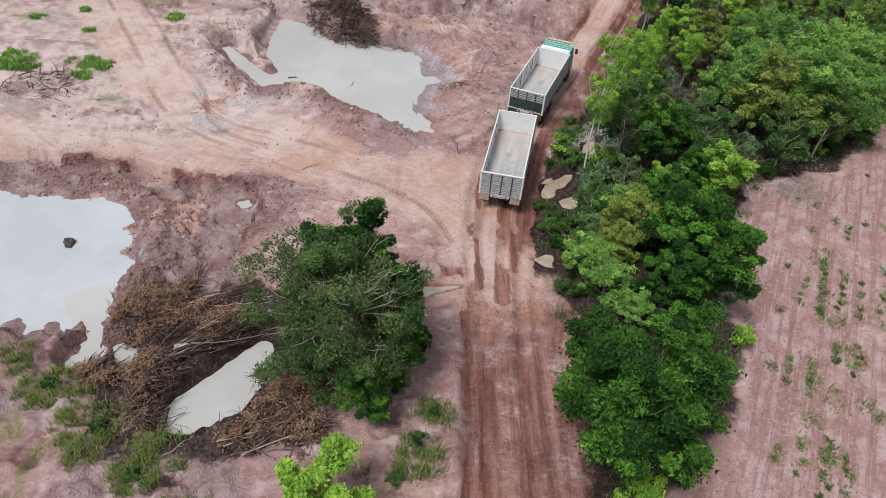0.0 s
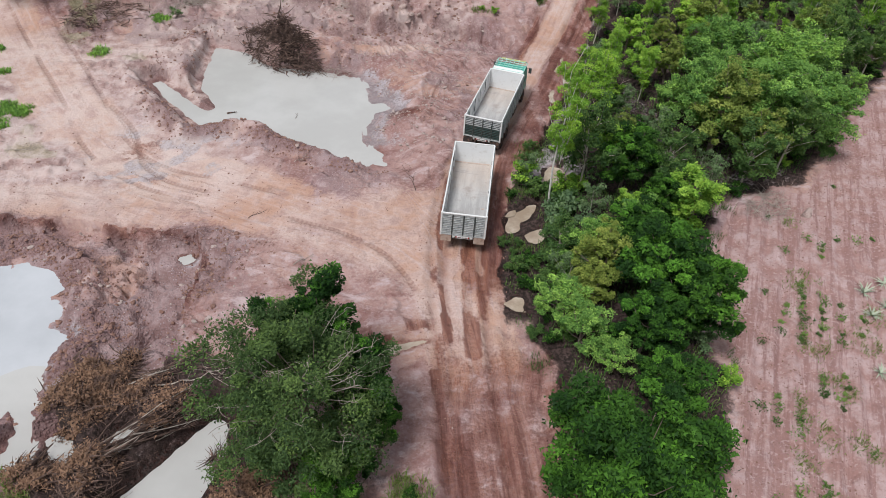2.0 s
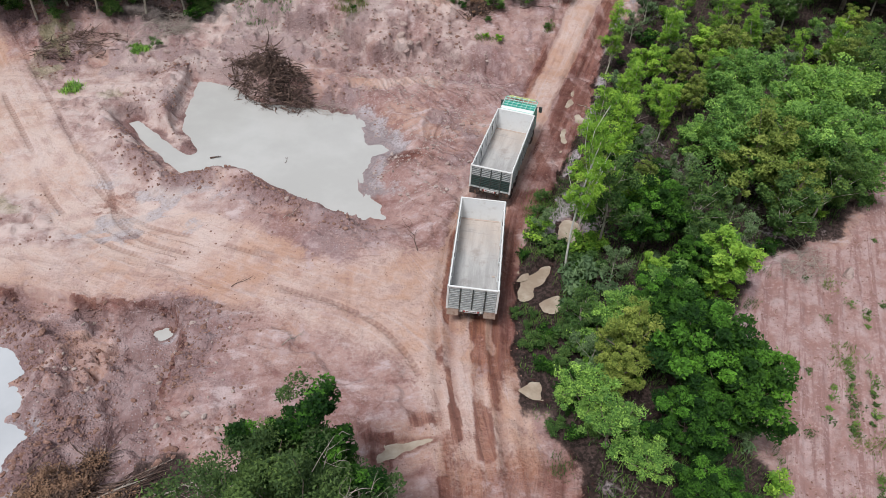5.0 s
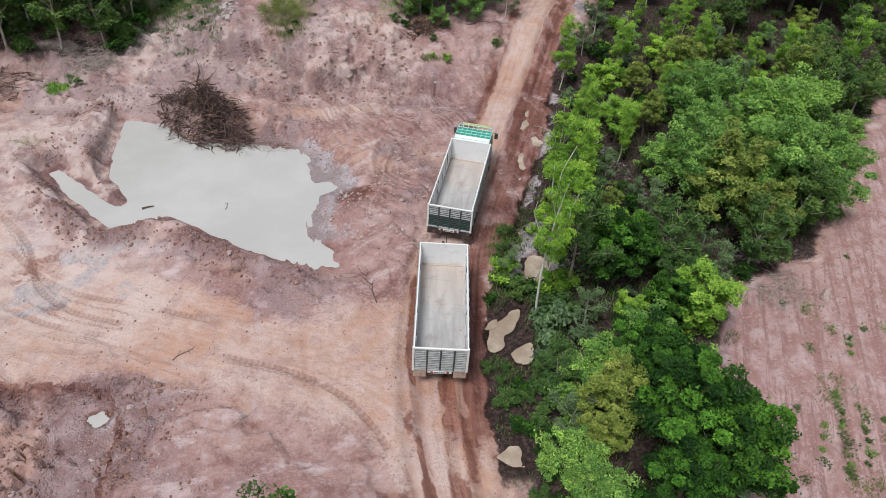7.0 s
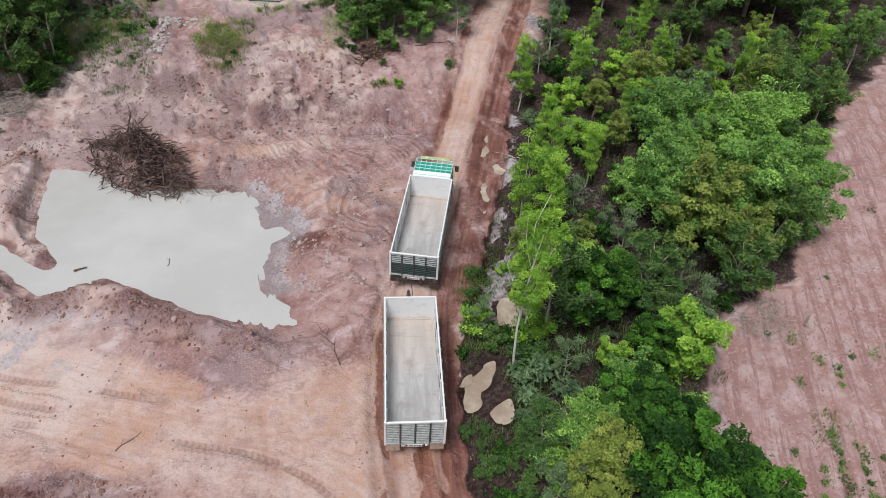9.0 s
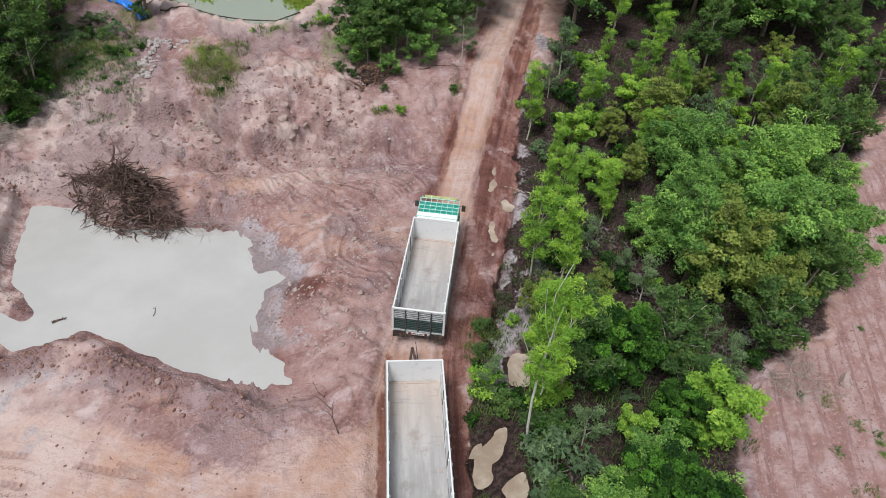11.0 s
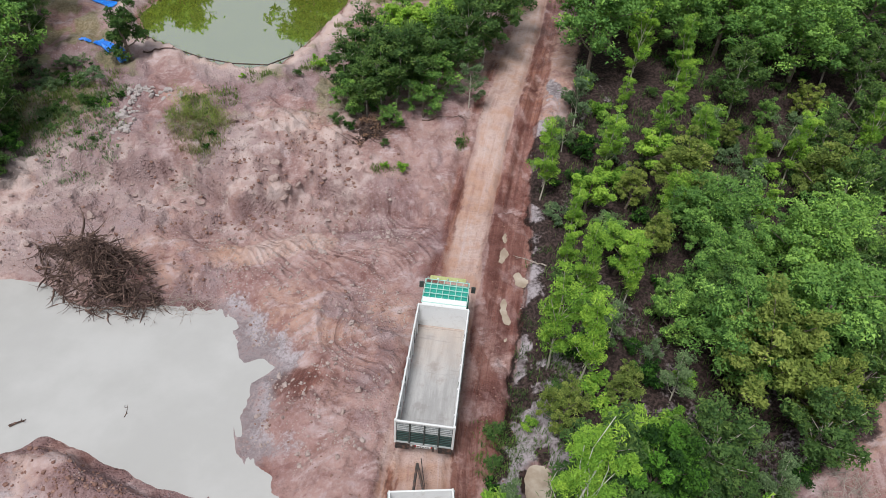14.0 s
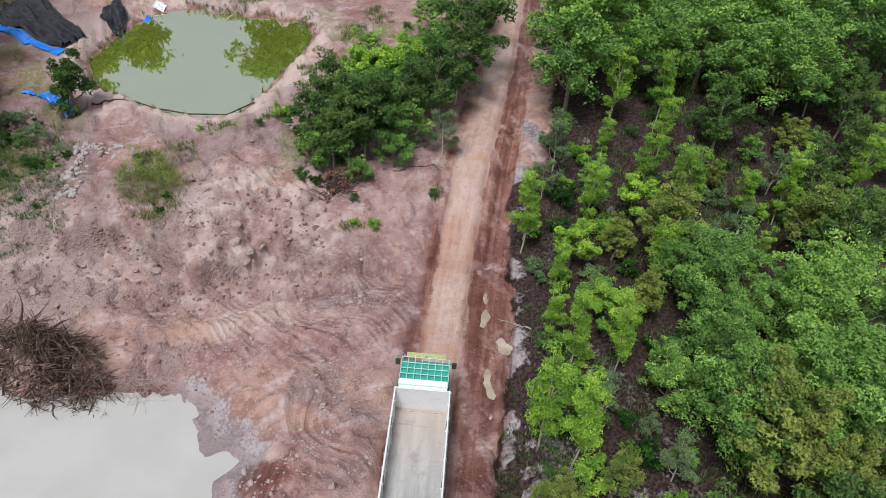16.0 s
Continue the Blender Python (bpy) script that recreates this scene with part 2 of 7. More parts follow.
    ledge = [(-3.5, 65.4), (-0.2, 64.7), (1.4, 63.2), (3.2, 61.3), (5.2, 61.4), (8.2, 62.8), (10.0, 61.1), (12.2, 60.0)]
    dl, sl = to_line(x, y, ledge)
    dl = dl + 1.2 * (fbm(x / 1.2, y / 1.2, 53, 5) - 0.5)
    z = z - 1.15 * step(0.0, 0.35, dl * (sl > 0)) * step(4.5, 1.5, dl)
    # washed-out terraces of the quarry bank
    bench = 0.42 + 0.12 * vnoise(x / 4, y / 4, 135)
    level = np.floor(z / bench)
    cut = level * bench + bench * step(0.55, 1.0, z / bench - level)
    z = z + (cut - z) * 0.8 * step(58.5, 60, y) * step(67.5, 65.5, y) * step(14, 10, x) * rough
    # wheel ruts
    lane = road * side
    rut = 0
    for off, deep in ((-1.0, 0.13), (1.0, 0.15), (-1.75, 0.07), (1.9, 0.09)):
        wob = 0.22 * (fbm(y / 4 + off, y * 0 + off * 3, 61) - 0.5)
        rut = rut + deep * np.exp(-((road * side - off - wob) / 0.2) ** 2) * (0.5 + vnoise(x * 0.6, y * 0.6, 62))
    crown = 0.10 * np.exp(-((lane + 2.3) / 0.35) ** 2) * (0.4 + vnoise(x * 0.8, y * 0.8, 64))
    pressed, tread = wheel_marks(x, y)
    z = z - rut + crown + pressed
    mark = np.clip(rut * 5, 0, 0.8)
    # ditch beside the road
    ditch, dside = to_line(x, y, DITCH)
    z = z - 0.28 * np.exp(-(ditch / 0.8) ** 2)
    # furrows of the field
    along = (x - 0.54 * y)
    z = z + field * (0.085 * np.sin(along * 2 * np.pi / 1.15 + 0.7 * vnoise(x / 4, y / 4, 71)) * (0.4 + 1.2 * vnoise(x / 1.3, y / 1.3, 73)) + 0.16 * (fbm(x / 0.5, y / 0.5, 72) - 0.5))
    # banks and bowls of the ponds
    outer = np.interp(y, (24, 32, 37, 43, 54, 64), (1.9, 2.1, 2.4, 3.4, 3.5, 2.4))
    east_lane = step(0.95, 1.3, lane + 0.5 * (fbm(x / 1.2, y / 3, 82) - 0.5)) * step(outer + 0.5, outer + 0.1, lane) * (0.55 + 0.45 * step(0.4, 0.55, fbm(x / 0.9, y / 2.6, 83)))
    west_rut = (0.35 + 0.65 * step(0.35, 0.6, fbm(x / 1.2, y / 2.2, 126))) * np.exp(-((lane + 1.45 + 0.3 * (vnoise(x / 3, y / 3, 84) - 0.5)) / (0.28 + 0.22 * step(44, 52, y))) ** 2)
    wet = np.clip(east_lane * step(26, 33, y) + 0.9 * west_rut * step(24, 30, y) + 0.8 * np.exp(-((lane - 0.9) / 0.4) ** 2) * step(46, 38, y) * step(0.42, 0.6, fbm(x / 1.5, y / 4, 85)), 0, 1)
    wet = np.maximum(wet, 0.85 * step(2.1, 0.4, np.hypot((x - 4.8) * 0.8, y - 47.9) + 1.6 * (fbm(x / 0.9, y / 0.9, 86) - 0.5)))
    wet = np.maximum(wet, 0.75 * step(0.48, 0.6, fbm(x / 1.6, y / 1.6, 87)) * step(3.5, 1.5, np.hypot(x - 2.5, (y - 26) * 1.3)))
    for way, half in ((WHEEL_MARKS[4][0], 0.22), (WHEEL_MARKS[5][0], 0.58), (WHEEL_MARKS[7][0], 0.28)):
        muddy, _ = to_line(x, y, way)
        wet = np.maximum(wet, step(half, half * 0.5, muddy + 0.35 * (fbm(x / 0.5, y / 1.6, 127) - 0.5)) * step(0.24, 0.42, fbm(x / 1.8, y / 2.6, 129)))
    fresh = 0.95 * step(2.0, 0.2, ds) * step(22, 27, y)
    # freshly dug soil, at full strength on the ledge face to paint its shade
    fresh = np.maximum(fresh, np.maximum(1.0 * step(1.3, 0.2, dl) * (sl > 0), 0.55 * step(4.5, 0.5, dl) * (sl <= 0) * step(-2, 1, x)))
    fresh = np.maximum(fresh, 0.6 * np.exp(-((y - 61.2 - 1.2 * (vnoise(x / 3, y / 3, 88) - 0.5)) / 1.6) ** 2) * step(-4, 0, x) * step(15, 11, x))
    fresh = np.maximum(fresh, 0.8 * step(-9, -12, x) * step(56, 60, y) * step(0.45, 0.6, fbm(x / 2.4, y / 2.4, 89)))
    wet = np.maximum(wet, (0.62 + 0.3 * step(0.54, 0.62, fbm(lane / 0.55, y / 6, 121)) * step(2.2, 1.2, np.abs(lane))) * step(29, 23, y) * step(6.0, 3.5, np.where(side > 0, road, road * 2.2) + 1.5 * (fbm(x / 2, y / 2, 125) - 0.5)))
    # wet mask also used to deepen the tone below the scarp
    wet = np.maximum(wet, 0.7 * step(0.9, 0.1, ds * (ss > 0) + 9 * (ss <= 0)) * step(28, 31, y))
    for k, (ring, level, bank, lip) in enumerate(((POND, POND_Z, 1.3, 0.36), (WEST_POND, WEST_Z, 1.5, 0.5), (SMALL_POND, SMALL_Z, 0.9, 0.3), (GREEN_POND, GREEN_Z, 1.2, 0.1))):
        east = step(-1, 2, x) * (k == 0)
        d = to_area(x, y, ring) - 0.35 * (k == 2) - 0.5 * (k == 1) + (0.6 + 0.7 * east) * (fbm(x / 1.4, y / (1.4 - 0.5 * east), 90 + k, 3) - 0.5) + (1.1 if k == 1 else 0.16) * (fbm(x / 0.7, y / 0.7, 190 + k, 5) - 0.5)
        shore = level + 0.06 + step(0, bank * (1 + 2.2 * east), d) * 2.0
        near = d < bank * (1 + 2.2 * east)
        z = np.where(near, np.minimum(z, np.maximum(shore, level + 0.05)), z)
        z = np.where(d < 0, level + 0.06 - 0.5 * step(0, 1.6, -d), z)
        z = np.where((d > 0) & (d < bank + 1.5), np.maximum(z, level + 0.08), z)
        z = z + lip * np.exp(-((d - bank * 0.95) / 0.5) ** 2) * (0.1 + 1.5 * fbm(x / 2.6, y / 2.6, 95, 5) + 1.3 * (fbm(x / 0.6, y / 0.6, 96) - 0.5)) * (1 - 0.8 * east)
        wet = np.maximum(wet, step(0.5 + 0.8 * east, 0.0, d) * (0.45 if k == 0 else 0.3 if k == 1 else 0.7))
        fresh = np.maximum(fresh, (k < 2) * step(bank * 2.1, bank * 0.9, d) * (1 - east) * (1 - step(54, 57, y)))
    filled = np.zeros(len(x), bool)
    for k, ring in enumerate(PUDDLES):
        d = to_area(x, y, ring) - (0.05 if k < 5 else 0.0) + (0.4 if k < 5 else 0.9 if k in (6, 7) else 0.95) * (fbm(x / 0.8, y / 0.8, 120 + k) - 0.5)
        level = puddle_level(k)
        was = z
        z = np.where(d < 0.5, level + 0.03 + (z - level - 0.03) * step(0.0, 0.5, d), z)
        if k != 9:
            z = np.where((d > 0) & (d < 1.2), np.maximum(z, level + 0.03 + 0.05 * step(0, 0.4, d)), z)
        z = np.where(d < 0, level + 0.03 - 0.2 * step(0, 0.4, -d), z)
        z = np.minimum(z, was) if k == 9 else np.where(filled, was, z)
        filled |= d < 0.12
        wet = np.maximum(wet, 0.6 * step(0.35, 0.0, d))
    fresh = np.clip(fresh, 0, 1) * rough * step(0.36, 0.52, fbm(x / 1.4, y / 1.4, 109))
    core = step(1.2, 0.8, road) * step(38, 44, y)
    dry = core * 0.9 + drive * (1 - 0.85 * step(1.2, 1.6, lane) * step(28, 34, y)) * (1 - 0.45 * step(26, 21, y)) * (0.62 + 0.8 * (fbm(x / 1.7, y / 3.3, 101) - 0.3))
    dry = dry * (1 - 0.85 * step(0.95, 1.3, np.abs(lane + 0.1) + 0.5 * (fbm(x / 0.9, y / 3.0, 128) - 0.5)) * step(42, 50, y) * step(4.5, 3.5, road))
    dry = np.maximum(dry, 1.0 * step(1.15, 0.5, np.hypot((x - 4.8) / 4.2, (y - 57.6) / 1.7) + 0.7 * (fbm(x / 1.3, y / 0.8, 113) - 0.5)))
    gd = to_area(x, y, GREEN_POND)
    dry = np.maximum(dry, np.exp(-((gd - 0.9) / 0.5) ** 2) * step(92, 84, y))
    grey = 1.3 * np.exp(-((ditch - 0.5) / 1.3) ** 2) * step(36, 40, y) * step(outer - 0.2, outer + 0.5, lane) * step(0.35, 0.55, fbm(x / 1.2, y / 1.2, 103)) + 0.6 * step(0.52, 0.64, fbm(x / 2.2, y / 2.2, 104)) * 0.6 * step(0, -1.5, wood) * (x < 30)
    spots = step(0.52, 0.66, fbm(x / 0.9, y / 0.7, 116)) * step(4.5, 1.5, np.hypot((x + 12.4) * 0.8, y - 44.0))
    wet = np.maximum(wet, 0.55 * spots)
    grey = np.maximum(grey, np.maximum(0.7 * step(0.52, 0.64, fbm(x / 1.7, y / 1.2, 117)) * step(6, 2.5, np.hypot((x + 12) * 0.8, y - 44)), 0.9 * step(0.95, 0.3, np.hypot(x + 9.2, (y - 34.5) * 1.3) + 0.5 * (fbm(x / 0.5, y / 0.5, 118) - 0.5))))
    dp = to_area(x, y, POND)
    dw = to_area(x, y, WEST_POND)
    grey = np.maximum(grey, 0.85 * step(2.2, 0.5, dw + 1.8 * (fbm(x / 1.1, y / 1.1, 132) - 0.5)) * step(33, 29, y) * (0.7 + 0.3 * step(0.36, 0.5, fbm(x / 1.5, y / 1.5, 133))))
    grey = np.maximum(grey, 0.8 * step(3.0, 1.2, np.hypot(x + 16.2, y - 24.6) + 2.2 * (fbm(x / 1.0, y / 1.0, 124) - 0.5)))
    grey = np.maximum(grey, 0.75 * step(2.0, 0.4, dp + 1.2 * (fbm(x / 0.8, y / 0.5, 114) - 0.5)) * step(-0.5, 2, x) * step(43.5, 45, y) * step(56, 54, y))
    stone = np.clip(spoil * step(0.40, 0.62, fbm(x / 3.4, y / 3.4, 115)) + 0.7 * step(0.5, 0.66, fbm(x / 4, y / 4, 105)) * rough * step(0, 3, 12 - x) * (y > 38), 0, 1)
    # leaf litter, also laid where shade falls: under trees, along the verge, round brush
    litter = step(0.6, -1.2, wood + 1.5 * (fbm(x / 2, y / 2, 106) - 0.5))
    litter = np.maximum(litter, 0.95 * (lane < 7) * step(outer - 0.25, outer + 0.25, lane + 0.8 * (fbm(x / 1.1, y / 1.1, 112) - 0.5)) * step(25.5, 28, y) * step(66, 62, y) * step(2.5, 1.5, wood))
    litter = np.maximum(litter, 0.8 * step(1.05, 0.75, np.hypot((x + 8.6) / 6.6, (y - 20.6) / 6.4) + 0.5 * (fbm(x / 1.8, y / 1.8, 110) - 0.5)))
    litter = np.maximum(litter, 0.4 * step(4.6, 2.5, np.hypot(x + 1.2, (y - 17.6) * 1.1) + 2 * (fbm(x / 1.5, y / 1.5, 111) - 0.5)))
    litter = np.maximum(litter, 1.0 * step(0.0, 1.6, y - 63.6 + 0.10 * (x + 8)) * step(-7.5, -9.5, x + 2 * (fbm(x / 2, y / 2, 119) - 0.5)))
    grass = step(0.55, 0.75, fbm(x / 3.5, y / 3.5, 107)) * (step(-12, -18, x) * (y > 44) + step(64, 70, y) * (x < 22)) * rough + 0.8 * step(0.5, 0.7, fbm(x / 1.5, y / 3, 108)) * step(-6, -10, x) * step(22, 17, y)
    grass = np.maximum(grass, 0.9 * step(0.4, 0.56, fbm(x / 1.4, y / 1.4, 122)) * np.maximum(step(-3.4, -5.5, x) * step(65.5, 68, y), step(2.8, 1.2, np.hypot(x - 1.4, (y - 67.5) * 0.7))))
    return z, np.clip(dry, 0, 1), wet, np.clip(stone, 0, 1), np.clip(grey, 0, 1), litter, np.clip(grass, 0, 1), field, fresh, mark, tread, groove


def puddle_level(k):
    return (-0.30, -0.28, -0.24, -0.24, -0.12, -0.10, -0.16, -0.05, -0.02, -1.74, -1.25, -1.5, -1.78)[k]


# ---- materials ----
def material(name, rough=0.8, metal=0.0, spec=0.5):
    m = bpy.data.materials.new(name)
    m.use_nodes = True
    b = m.node_tree.nodes["Principled BSDF"]
    b.inputs["Roughness"].default_value, b.inputs["Metallic"].default_value = rough, metal
    b.inputs["Specular IOR Level"].default_value = spec
    return m, m.node_tree, b


def link(nt, a, b):
    nt.links.new(a, b)


def tex_noise(nt, scale, detail=4.0, rough=0.6, stretch=None):
    co = nt.nodes.new("ShaderNodeTexCoord")
    n = nt.nodes.new("ShaderNodeTexNoise")
    n.inputs["Scale"].default_value, n.inputs["Detail"].default_value, n.inputs["Roughness"].default_value = scale, detail, rough
    if stretch:
        mp = nt.nodes.new("ShaderNodeMapping")
        mp.inputs["Scale"].default_value = stretch
        link(nt, co.outputs["Object"], mp.inputs["Vector"])
        link(nt, mp.outputs[0], n.inputs["Vector"])
    else:
        link(nt, co.outputs["Object"], n.inputs["Vector"])
    return n.outputs["Fac"]


def ramp(nt, fac, a, b):
    """0 below a, 1 above b."""
    r = nt.nodes.new("ShaderNodeMapRange")
    r.interpolation_type = "SMOOTHSTEP"
    r.inputs["From Min"].default_value, r.inputs["From Max"].default_value = a, b
    link(nt, fac, r.inputs["Value"])
    return r.outputs["Result"]


def maths(nt, op, a, b):
    n = nt.nodes.new("ShaderNodeMath")
    n.operation = op
    for k, v in enumerate((a, b)):
        if isinstance(v, (int, float)):
            n.inputs[k].default_value = v
        else:
            link(nt, v, n.inputs[k])
    return n.outputs[0]


def blend(nt, fac, a, b, mode="MIX"):
    n = nt.nodes.new("ShaderNodeMixRGB")
    n.blend_type = mode
    for k, v in enumerate((fac, a, b)):
        if isinstance(v, (int, float)):
            n.inputs[k].default_value = v
        elif isinstance(v, tuple):
            n.inputs[k].default_value = (*v, 1)
        else:
            link(nt, v, n.inputs[k])
    return n.outputs[0]


def relief(nt, b, height, strength=0.4, dist=0.05):
    n = nt.nodes.new("ShaderNodeBump")
    n.inputs["Strength"].default_value, n.inputs["Distance"].default_value = strength, dist
    link(nt, height, n.inputs["Height"])
    link(nt, n.outputs[0], b.inputs["Normal"])


def ground_material():
    m, nt, b = material("red_laterite_soil", 0.9, spec=0.25)
    soil = nt.nodes.new("ShaderNodeAttribute")
    soil.attribute_name = "soil"
    cover = nt.nodes.new("ShaderNodeAttribute")
    cover.attribute_name = "cover"
    s1, s2 = nt.nodes.new("ShaderNodeSeparateColor"), nt.nodes.new("ShaderNodeSeparateColor")
    link(nt, soil.outputs["Color"], s1.inputs[0])
    link(nt, cover.outputs["Color"], s2.inputs[0])
    big, mid, fine = tex_noise(nt, 0.2, 5, 0.6), tex_noise(nt, 0.9, 7, 0.62), tex_noise(nt, 5.5, 7, 0.62)
    grit = tex_noise(nt, 30.0, 3, 0.7)
    broken = maths(nt, "MULTIPLY", maths(nt, "SUBTRACT", maths(nt, "ADD", mid, fine), 1.0), 0.9)

    def edge(out):
        return ramp(nt, maths(nt, "ADD", out, broken), 0.3, 0.75)

    lane = nt.nodes.new("ShaderNodeAttribute")
    lane.attribute_name = "lane"
    lanes = nt.nodes.new("ShaderNodeTexNoise")
    lanes.inputs["Scale"].default_value, lanes.inputs["Detail"].default_value, lanes.inputs["Roughness"].default_value = 1.0, 5, 0.7
    link(nt, lane.outputs["Vector"], lanes.inputs["Vector"])
    streak = lanes.outputs["Fac"]
    pebble = nt.nodes.new("ShaderNodeTexVoronoi")
    pebble.inputs["Scale"].default_value = 7.0
    link(nt, nt.nodes.new("ShaderNodeTexCoord").outputs["Object"], pebble.inputs["Vector"])
    chips = maths(nt, "MULTIPLY", ramp(nt, pebble.outputs["Distance"], 0.34, 0.16), ramp(nt, mid, 0.44, 0.62))
    tint = nt.nodes.new("ShaderNodeSeparateColor")
    link(nt, pebble.outputs["Color"], tint.inputs[0])
    col = blend(nt, ramp(nt, big, 0.36, 0.64), (0.32, 0.185, 0.155), (0.46, 0.305, 0.25))
    patch = tex_noise(nt, 0.11, 6, 0.62)
    col = blend(nt, maths(nt, "MULTIPLY", ramp(nt, patch, 0.52, 0.62), 0.8), col, (0.50, 0.315, 0.225))
    col = blend(nt, maths(nt, "MULTIPLY", ramp(nt, patch, 0.47, 0.38), 0.7), col, (0.29, 0.195, 0.185))
    col = blend(nt, maths(nt, "MULTIPLY", ramp(nt, mid, 0.47, 0.68), 0.75), col, (0.235, 0.12, 0.095))
    col = blend(nt, maths(nt, "MULTIPLY", ramp(nt, mid, 0.46, 0.32), 0.6), col, (0.53, 0.415, 0.375))
    col = blend(nt, maths(nt, "MULTIPLY", ramp(nt, fine, 0.44, 0.7), 0.45), col, (0.53, 0.42, 0.38))
    scrape = tex_noise(nt, 0.42, 7, 0.68, (1.0, 2.0, 1.0))
    col = blend(nt, maths(nt, "MULTIPLY", ramp(nt, scrape, 0.53, 0.66), 0.75), col, (0.60, 0.485, 0.44))
    col = blend(nt, maths(nt, "MULTIPLY", ramp(nt, scrape, 0.45, 0.34), 0.7), col, (0.25, 0.12, 0.10))
    rubble = blend(nt, ramp(nt, mid, 0.35, 0.65), (0.220, 0.130, 0.115), (0.400, 0.300, 0.275))
    rubble = blend(nt, maths(nt, "MULTIPLY", ramp(nt, pebble.outputs["Distance"], 0.45, 0.1), tint.outputs[0]), rubble, (0.484, 0.413, 0.394))
    col = blend(nt, maths(nt, "MULTIPLY", edge(s1.outputs[2]), 0.85), col, rubble)
    packed = blend(nt, ramp(nt, maths(nt, "ADD", maths(nt, "MULTIPLY", big, 0.6), maths(nt, "MULTIPLY", mid, 0.4)), 0.42, 0.58), (0.54, 0.335, 0.225), (0.64, 0.495, 0.405))
    packed = blend(nt, maths(nt, "MULTIPLY", maths(nt, "MULTIPLY", ramp(nt, streak, 0.50, 0.66), ramp(nt, scrape, 0.38, 0.6)), 0.6), packed, (0.345, 0.185, 0.135))
    packed = blend(nt, maths(nt, "MULTIPLY", ramp(nt, streak, 0.48, 0.36), 0.4), packed, (0.635, 0.545, 0.495))
    packed = blend(nt, maths(nt, "MULTIPLY", ramp(nt, mid, 0.52, 0.66), 0.5), packed, (0.40, 0.235, 0.18))
    packed = blend(nt, maths(nt, "MULTIPLY", ramp(nt, fine, 0.5, 0.75), 0.4), packed, (0.390, 0.265, 0.218))
    col = blend(nt, maths(nt, "MULTIPLY", edge(s1.outputs[0]), 0.9), col, packed)
    tilled = blend(nt, ramp(nt, maths(nt, "ADD", mid, maths(nt, "MULTIPLY", fine, 0.4)), 0.55, 0.85), (0.36, 0.202, 0.162), (0.545, 0.405, 0.36))
    tilled = blend(nt, maths(nt, "MULTIPLY", ramp(nt, streak, 0.47, 0.58), 0.85), tilled, (0.31, 0.172, 0.142))
    tilled = blend(nt, maths(nt, "MULTIPLY", ramp(nt, fine, 0.52, 0.62), 0.5), tilled, (0.27, 0.145, 0.115))
    tilled = blend(nt, maths(nt, "MULTIPLY", ramp(nt, fine, 0.46, 0.37), 0.5), tilled, (0.60, 0.48, 0.43))
    col = blend(nt, maths(nt, "MULTIPLY", edge(cover.outputs["Alpha"]), 0.9), col, tilled)
    col = blend(nt, maths(nt, "MULTIPLY", chips, 0.14), col, (0.499, 0.429, 0.402))
    # litter painted near black, so the shade beneath trees is in its colour
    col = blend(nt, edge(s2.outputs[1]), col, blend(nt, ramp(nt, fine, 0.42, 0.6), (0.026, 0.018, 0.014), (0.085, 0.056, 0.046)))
    col = blend(nt, edge(s2.outputs[0]), col, blend(nt, ramp(nt, maths(nt, "ADD", mid, fine), 0.8, 1.2), (0.22, 0.185, 0.175), (0.48, 0.435, 0.415)))
    col = blend(nt, maths(nt, "MULTIPLY", edge(s2.outputs[2]), 0.6), col, blend(nt, ramp(nt, fine, 0.4, 0.6), (0.12, 0.15, 0.04), (0.27, 0.26, 0.11)))
    crumb = blend(nt, ramp(nt, maths(nt, "ADD", maths(nt, "MULTIPLY", fine, 0.5), maths(nt, "MULTIPLY", grit, 0.5)), 0.38, 0.62), (0.17, 0.092, 0.080), (0.34, 0.228, 0.205))
    col = blend(nt, maths(nt, "MULTIPLY", ramp(nt, maths(nt, "ADD", soil.outputs["Alpha"], broken), 0.1, 0.9), 0.9), col, crumb)
    sandy = nt.nodes.new("ShaderNodeAttribute")
    sandy.attribute_name = "pale"
    col = blend(nt, maths(nt, "MULTIPLY", sandy.outputs["Fac"], maths(nt, "ADD", 0.2, maths(nt, "MULTIPLY", ramp(nt, mid, 0.6, 0.4), 0.42))), col, (0.68, 0.575, 0.49))
    mark = nt.nodes.new("ShaderNodeAttribute")
    mark.attribute_name = "mark"
    col = blend(nt, maths(nt, "MULTIPLY", mark.outputs["Fac"], 0.85), col, blend(nt, 1.0, col, (0.56, 0.465, 0.44), "MULTIPLY"))
    tyre = nt.nodes.new("ShaderNodeAttribute")
    tyre.attribute_name = "tread"
    txyz = nt.nodes.new("ShaderNodeSeparateXYZ")
    link(nt, tyre.outputs["Vector"], txyz.inputs[0])
    wide = maths(nt, "ABSOLUTE", txyz.outputs["X"], 0)
    bars = ramp(nt, maths(nt, "SINE", maths(nt, "ADD", maths(nt, "MULTIPLY", txyz.outputs["Y"], 21.0), maths(nt, "ADD", maths(nt, "MULTIPLY", wide, 11.0), maths(nt, "MULTIPLY", mid, 5.0))), 0), -0.7, 0.7)
    band = maths(nt, "MULTIPLY", ramp(nt, maths(nt, "ADD", wide, maths(nt, "MULTIPLY", broken, 0.14)), 0.21, 0.13), txyz.outputs["Z"])
    press = maths(nt, "MULTIPLY", band, maths(nt, "ADD", 0.45, maths(nt, "MULTIPLY", bars, 0.3)))
    col = blend(nt, press, col, blend(nt, 1.0, col, (0.55, 0.46, 0.435), "MULTIPLY"))
